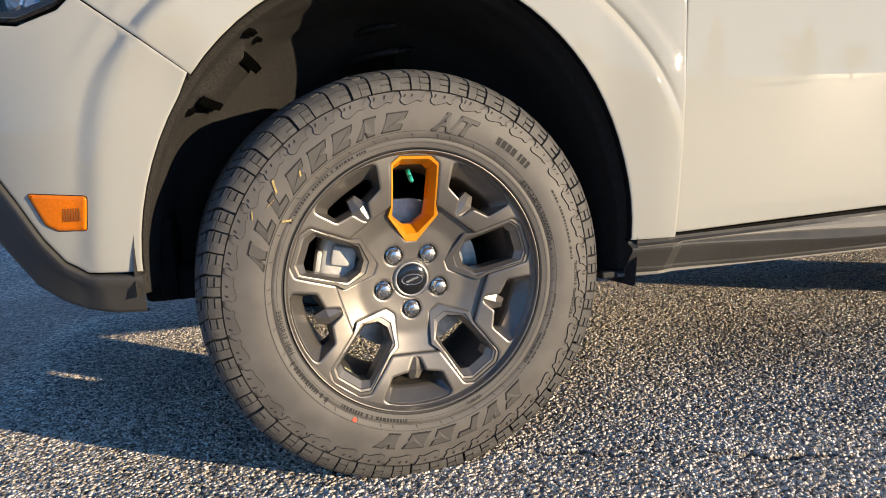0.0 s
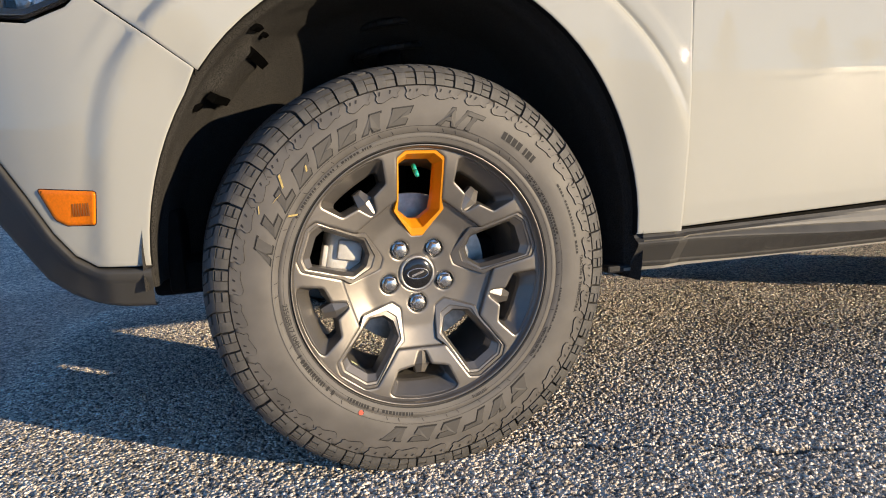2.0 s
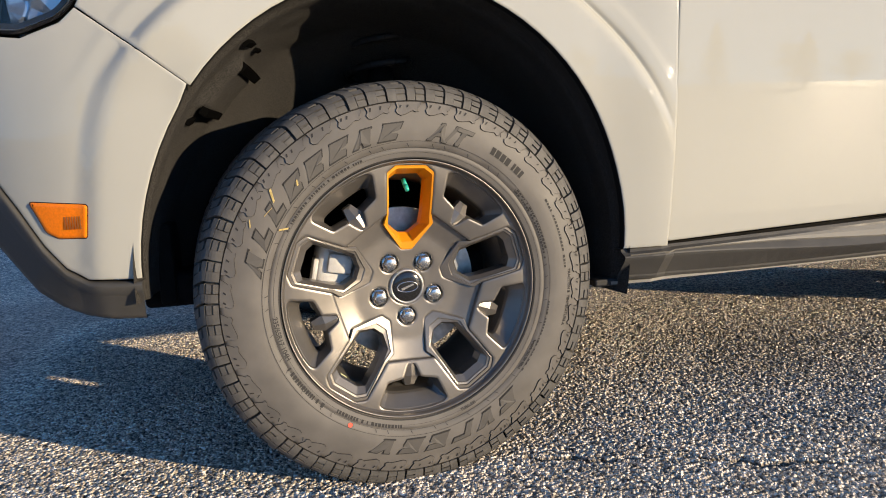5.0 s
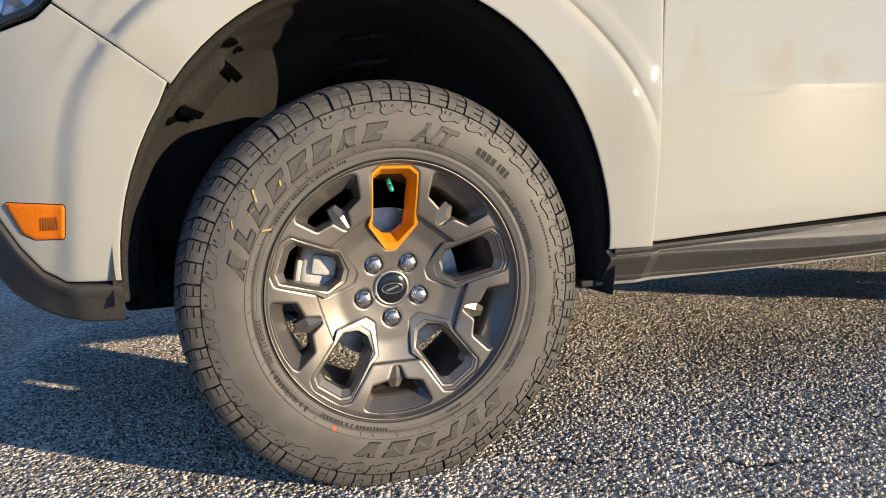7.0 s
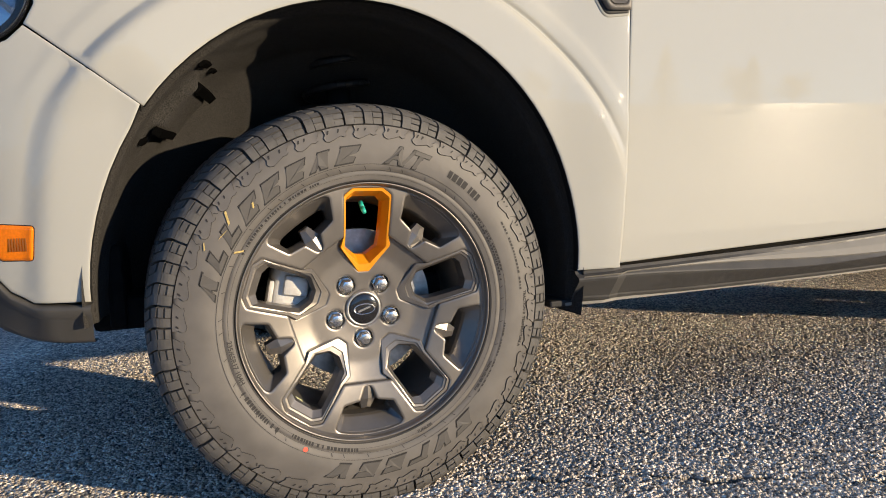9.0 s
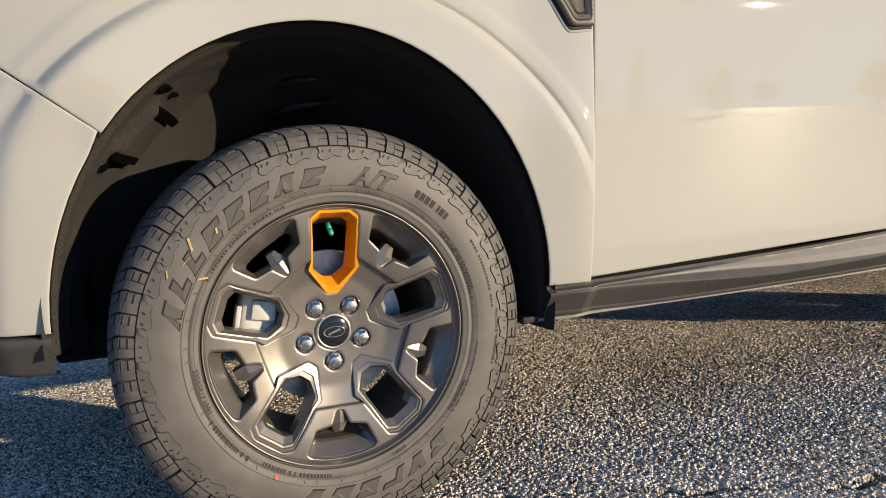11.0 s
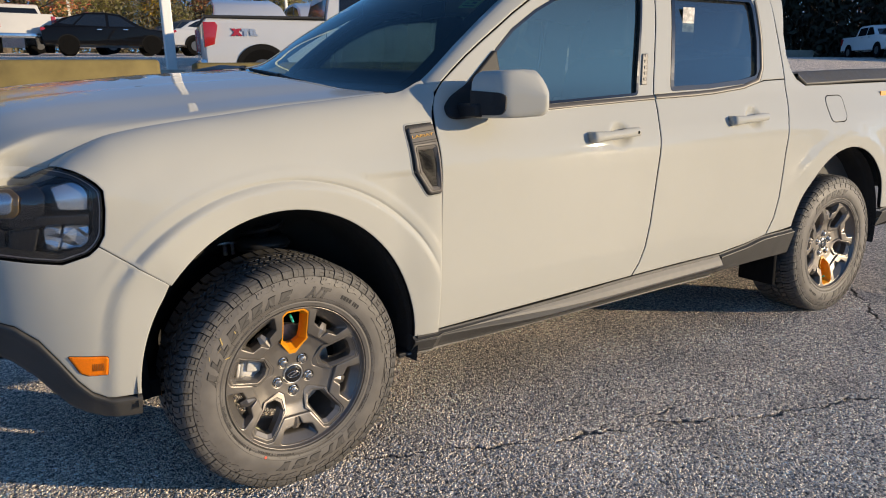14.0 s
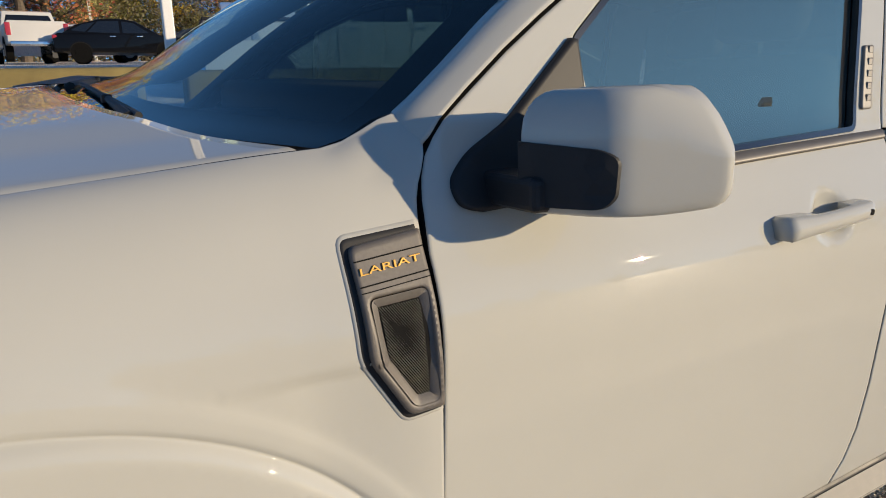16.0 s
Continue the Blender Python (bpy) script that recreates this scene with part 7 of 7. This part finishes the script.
park(vehicle("dark_suv", "dark blue car far across the lot", "car", (0.02, 0.025, 0.04), **SUV), 44.0, 18.8, -140)
park(vehicle("dark_suv", "dark grey car far across the lot", "car", (0.04, 0.04, 0.045), **SUV), 49.0, 19.0, -150)

# low painted walls between the rows
YWALL = material("yellow_painted_concrete", (0.155, 0.12, 0.042), 0.85, noise_amount=0.25, noise_scale=3, bump=0.4, bump_scale=60)
CONC = material("pale_concrete", (0.48, 0.43, 0.35), 0.9, noise_amount=0.15, noise_scale=4, bump=0.4, bump_scale=60)


def low_wall(x0, x1, y, top, mat, label):
    bm = bmesh.new()
    box(bm, x0, x1, y, y + 0.35, ground_z(y) - 0.2, top, 0.06, 3)
    tagged(part("low_wall", bm, mat, angle=40), label, "wall", kind="structure")


low_wall(-0.85, 1.42, 10.4, 1.735, YWALL, "low yellow-painted concrete wall")
low_wall(1.95, 9.5, 10.5, 1.690, YWALL, "low yellow-painted concrete wall")
low_wall(-14.0, -0.95, 10.4, 1.745, CONC, "low pale concrete wall")
low_wall(25.0, 60.0, 30.0, ground_z(30) + 0.5, CONC, "pale concrete kerb wall far off")

# lamp posts
POLE = material("white_pole_paint", (0.72, 0.71, 0.68), 0.5, noise_amount=0.05)


def lamp_post(x, y, h, w, label="white square lamp post", head=True):
    root = tagged(new("lamp_post"), label, "lamp post", "lamp posts on the lot")
    bm = bmesh.new()
    box(bm, -w / 2, w / 2, -w / 2, w / 2, 0, h, w * 0.12, 2)
    part("post", bm, POLE, root)
    bm = bmesh.new()
    cyl(bm, (0, 0, -0.3), (0, 0, 0.08), w * 1.4, w * 1.4, 20)
    part("footing", bm, CONC, root)
    bm = bmesh.new()
    if head:
        box(bm, -0.15, 0.75, -0.14, 0.14, h - 0.02, h + 0.07, 0.02)
    else:
        box(bm, -w * 0.55, w * 0.55, -w * 0.55, w * 0.55, h, h + 0.03, 0.01)
    part("lamp_head" if head else "post_cap", bm, POLE, root)
    root.location = (x, y, ground_z(y))


lamp_post(2.75, 16.2, 7.4, 0.21, head=False)
for x, y, h in ((-4.2, 38, 11), (-1.6, 50, 7.0), (4.0, 52, 6.5), (-10.4, 44, 6.0), (16.5, 46, 11), (22.0, 40, 9.0), (9.0, 60, 9)):
    lamp_post(x, y, h, 0.17)
lamp_post(34.5, -21.5, 8.5, 0.2)


# trees
def bark():
    return material("bark", (0.10, 0.08, 0.06), 0.95, noise_amount=0.3, noise_scale=8, bump=0.5, bump_scale=40)


BARK = bark()


def leaf_material(name, c, spread=0.35):
    m = bpy.data.materials.new(name)
    m.use_nodes = True
    nt = m.node_tree
    b = nt.nodes["Principled BSDF"]
    b.inputs["Roughness"].default_value = 0.7
    g = nt.nodes.new("ShaderNodeNewGeometry")
    hs = nt.nodes.new("ShaderNodeHueSaturation")
    hs.inputs["Color"].default_value = (*c, 1)
    mr = nt.nodes.new("ShaderNodeMapRange")
    mr.inputs["To Min"].default_value, mr.inputs["To Max"].default_value = 1 - spread, 1 + spread
    nt.links.new(g.outputs["Random Per Island"], mr.inputs["Value"])
    nt.links.new(mr.outputs[0], hs.inputs["Value"])
    mr2 = nt.nodes.new("ShaderNodeMapRange")
    mr2.inputs["To Min"].default_value, mr2.inputs["To Max"].default_value = 0.47, 0.53
    nt.links.new(g.outputs["Random Per Island"], mr2.inputs["Value"])
    nt.links.new(mr2.outputs[0], hs.inputs["Hue"])
    nt.links.new(hs.outputs[0], b.inputs["Base Color"])
    return m


def tree(name, label, leaf, h, spread, seed, evergreen=False, leaves=6000, bare=0.0):
    rnd = random.Random(seed)
    root = tagged(new(name), label, "tree", "trees along the lot")
    bm = bmesh.new()
    cyl(bm, (0, 0, -0.5), (0.1, 0, h * 0.45), h * 0.020, h * 0.013, 10)
    cyl(bm, (0.1, 0, h * 0.45), (0, 0.1, h * 0.95), h * 0.013, h * 0.003, 8)
    clumps = []
    if not evergreen:
        for i in range(26):
            z = h * rnd.uniform(0.22, 0.85)
            a = rnd.uniform(0, 6.283)
            l = spread * rnd.uniform(0.5, 1.0) * (1.15 - 0.6 * z / h)
            tip = Vector((math.cos(a) * l, math.sin(a) * l, z + h * rnd.uniform(0.06, 0.2)))
            cyl(bm, (0.05, 0, z), tip, h * 0.006, h * 0.0015, 5)
            for j in range(3):
                t2 = tip * 1.0 + Vector((rnd.gauss(0, 0.5), rnd.gauss(0, 0.5), rnd.uniform(0.1, 0.9)))
                cyl(bm, Vector((0.05, 0, z)).lerp(tip, rnd.uniform(0.4, 0.9)), t2, h * 0.0022, h * 0.0008, 4, False)
            for j in range(4):
                clumps.append((Vector((0.05, 0, z)).lerp(tip, rnd.uniform(0.45, 1.1)) + Vector((rnd.gauss(0, 0.4), rnd.gauss(0, 0.4), rnd.gauss(0, 0.4))), rnd.uniform(0.45, 1.0) * spread * 0.20))
        clumps += [(Vector((rnd.gauss(0, 0.4), rnd.gauss(0, 0.4), h * rnd.uniform(0.8, 1.0))), spread * 0.18) for _ in range(8)]
    part("trunk", bm, BARK, root)
    verts, faces = [], []
    for i in range(leaves):
        if evergreen:
            z = rnd.random() ** 0.8
            tier = (z * 14) % 1
            R = spread * (1 - z) * (0.45 + 0.55 * (1 - tier)) * rnd.uniform(0.35, 1.0)
            a = rnd.uniform(0, 6.283)
            p = Vector((math.cos(a) * R, math.sin(a) * R, h * (0.08 + 0.92 * z) - 0.25 * R))
            sz = rnd.uniform(0.14, 0.32) * h / 13
        else:
            c, r = rnd.choice(clumps)
            p = c + Vector((rnd.gauss(0, r), rnd.gauss(0, r), rnd.gauss(0, r * 0.7)))
            sz = rnd.uniform(0.055, 0.14) * h / 12
        d = Vector((rnd.gauss(0, 1), rnd.gauss(0, 1), rnd.gauss(0, 0.7))).normalized()
        e = d.orthogonal().normalized()
        if evergreen:
            d = Vector((p.x, p.y, -0.4 * p.xy.length)).normalized() if p.xy.length > 0.05 else d
            e = d.cross(Vector((0, 0, 1))).normalized()
            q = [p - e * sz * 0.35, p + d * sz * 0.5 - e * sz * 0.3, p + d * sz * 1.3, p + d * sz * 0.5 + e * sz * 0.3]
        else:
            q = [p - d * sz, p + e * sz * 0.6, p + d * sz, p - e * sz * 0.6]
        k = len(verts)
        verts += q
        faces.append((k, k + 1, k + 2, k + 3))
    tagged(link_mesh("crown", verts, faces, leaf, root, smooth=False), kind="stuff")
    return root


L_YEL = leaf_material("yellow_leaves", (0.66, 0.44, 0.06))
L_ORA = leaf_material("russet_leaves", (0.55, 0.19, 0.09))
L_OLI = leaf_material("olive_leaves", (0.27, 0.24, 0.08))
L_GRN = leaf_material("spruce_needles", (0.085, 0.105, 0.055))
L_BRN = leaf_material("brown_leaves", (0.32, 0.21, 0.10))
kinds = [tree("autumn_tree", "broad tree with yellow autumn leaves", L_YEL, 13, 4.2, 1), tree("autumn_tree", "broad tree with russet autumn leaves", L_ORA, 12, 3.8, 2), tree("autumn_tree", "tree with olive green leaves", L_OLI, 13, 4.0, 3, leaves=7500),
         tree("spruce_tree", "tall dark green spruce tree", L_GRN, 15, 4.6, 4, True, 8000), tree("bare_tree", "half bare tree with a few brown leaves", L_BRN, 12, 3.6, 5, leaves=2600)]
rnd = random.Random(11)
spots = []
for i in range(52):
    x = -34 + i * 1.9 + rnd.uniform(-0.6, 0.6)
    spots.append((x, 56 + rnd.uniform(-5, 8), rnd.choice((0, 2, 2, 3, 2, 3, 4, 4, 4)), rnd.uniform(0.42, 0.72)))
spots += [(-30 + i * 4.2 + rnd.uniform(-0.5, 0.5), 64 + rnd.uniform(0, 6), rnd.choice((2, 3, 0, 4, 2, 3)), rnd.uniform(0.45, 0.65)) for i in range(22)]
tall = [(-13.5, 50, 2, 0.9), (-9.6, 49, 0, 1.25), (-7.4, 51, 0, 1.45), (-4.6, 49, 0, 1.35), (-2.4, 50, 0, 1.30), (0.1, 51, 1, 1.40), (1.6, 53, 1, 1.15), (3.5, 55, 4, 1.0), (5.9, 57, 3, 0.92), (7.7, 57.5, 3, 1.0), (6.6, 55, 2, 0.62), (10.4, 58, 3, 0.80), (13.6, 56, 4, 1.05), (15.0, 57, 1, 0.85), (18.2, 57, 4, 1.25), (20.5, 56, 2, 0.95)]
spots = tall + spots
spots += [(x, 34 - 0.28 * (x - 60) + rnd.uniform(-2, 2), rnd.choice((2, 4, 1, 3)), rnd.uniform(0.7, 1.0)) for x in range(58, 112, 3)]
spots += [(44 + i * 2.6, -30 - i * 1.1 + rnd.uniform(-3, 3), rnd.choice((2, 2, 4, 0)), rnd.uniform(0.35, 0.50)) for i in range(14)]
spots += [(-45 + i * 6.4 + rnd.uniform(-2, 2), -52 + rnd.uniform(-4, 4), rnd.choice((2, 4, 2, 0, 3)), rnd.uniform(0.45, 0.62)) for i in range(23)]
spots += [(50.4 - 1.2 * i, -24.0 - 2.0 * i, k, sc) for i, (k, sc) in enumerate(((2, 1.05), (4, 1.0), (2, 0.85), (2, 0.70)))]
used = [False] * 5
for x, y, k, s in spots:
    m = Matrix.Translation((x, y, ground_z(y) - 0.1)) @ Matrix.Rotation(rnd.uniform(0, 6.28), 4, "Z")
    if not used[k]:
        kinds[k].matrix_basis = m @ Matrix.Diagonal((s, s, s * (0.72 if (x, y, k, s) in tall else 0.66), 1))
        used[k] = True
    else:
        o = copy_thing(kinds[k], m)
        o.scale = (s, s, s * (0.74 if (x, y, k, s) in tall else rnd.uniform(0.55, 0.74)))

# undergrowth that closes the foot of the tree line
verts, faces = [], []
for i in range(56000):
    x = rnd.uniform(-45, 75)
    y = 53 + rnd.uniform(-2, 6) - max(0, x - 55) * 0.5
    z = ground_z(y) + abs(rnd.gauss(0, 2.4)) - 0.3
    sz = rnd.uniform(0.07, 0.20)
    d = Vector((rnd.gauss(0, 1), rnd.gauss(0, 1), rnd.gauss(0, 1))).normalized()
    e = d.orthogonal().normalized()
    p = Vector((x, y, z))
    k = len(verts)
    verts += [p - d * sz, p + e * sz * 0.6, p + d * sz, p - e * sz * 0.6]
    faces.append((k, k + 1, k + 2, k + 3))
tagged(link_mesh("undergrowth", verts, faces, leaf_material("undergrowth_leaves", (0.085, 0.07, 0.036)), smooth=False), "dense brown and olive undergrowth below the trees", "undergrowth", kind="stuff")

# dark woods beyond the far cars, thick at the foot
verts, faces = [], []
for i in range(60000):
    y = rnd.uniform(6, 62)
    x = 51.5 + rnd.uniform(0, 4.5)
    z = ground_z(y) + (rnd.random() ** 1.2) * 10.5 - 0.2
    sz = rnd.uniform(0.16, 0.42)
    d = Vector((rnd.gauss(0, 0.6), rnd.gauss(0, 0.6), rnd.gauss(0, 1))).normalized()
    e = d.orthogonal().normalized()
    p = Vector((x, y, z))
    k = len(verts)
    verts += [p - d * sz, p + e * sz * 0.6, p + d * sz, p - e * sz * 0.6]
    faces.append((k, k + 1, k + 2, k + 3))
tagged(link_mesh("far_woods", verts, faces, leaf_material("dark_wood_leaves", (0.035, 0.035, 0.02)), smooth=False), "dark bare woods with a thick hedge at the foot", "woods", kind="stuff")
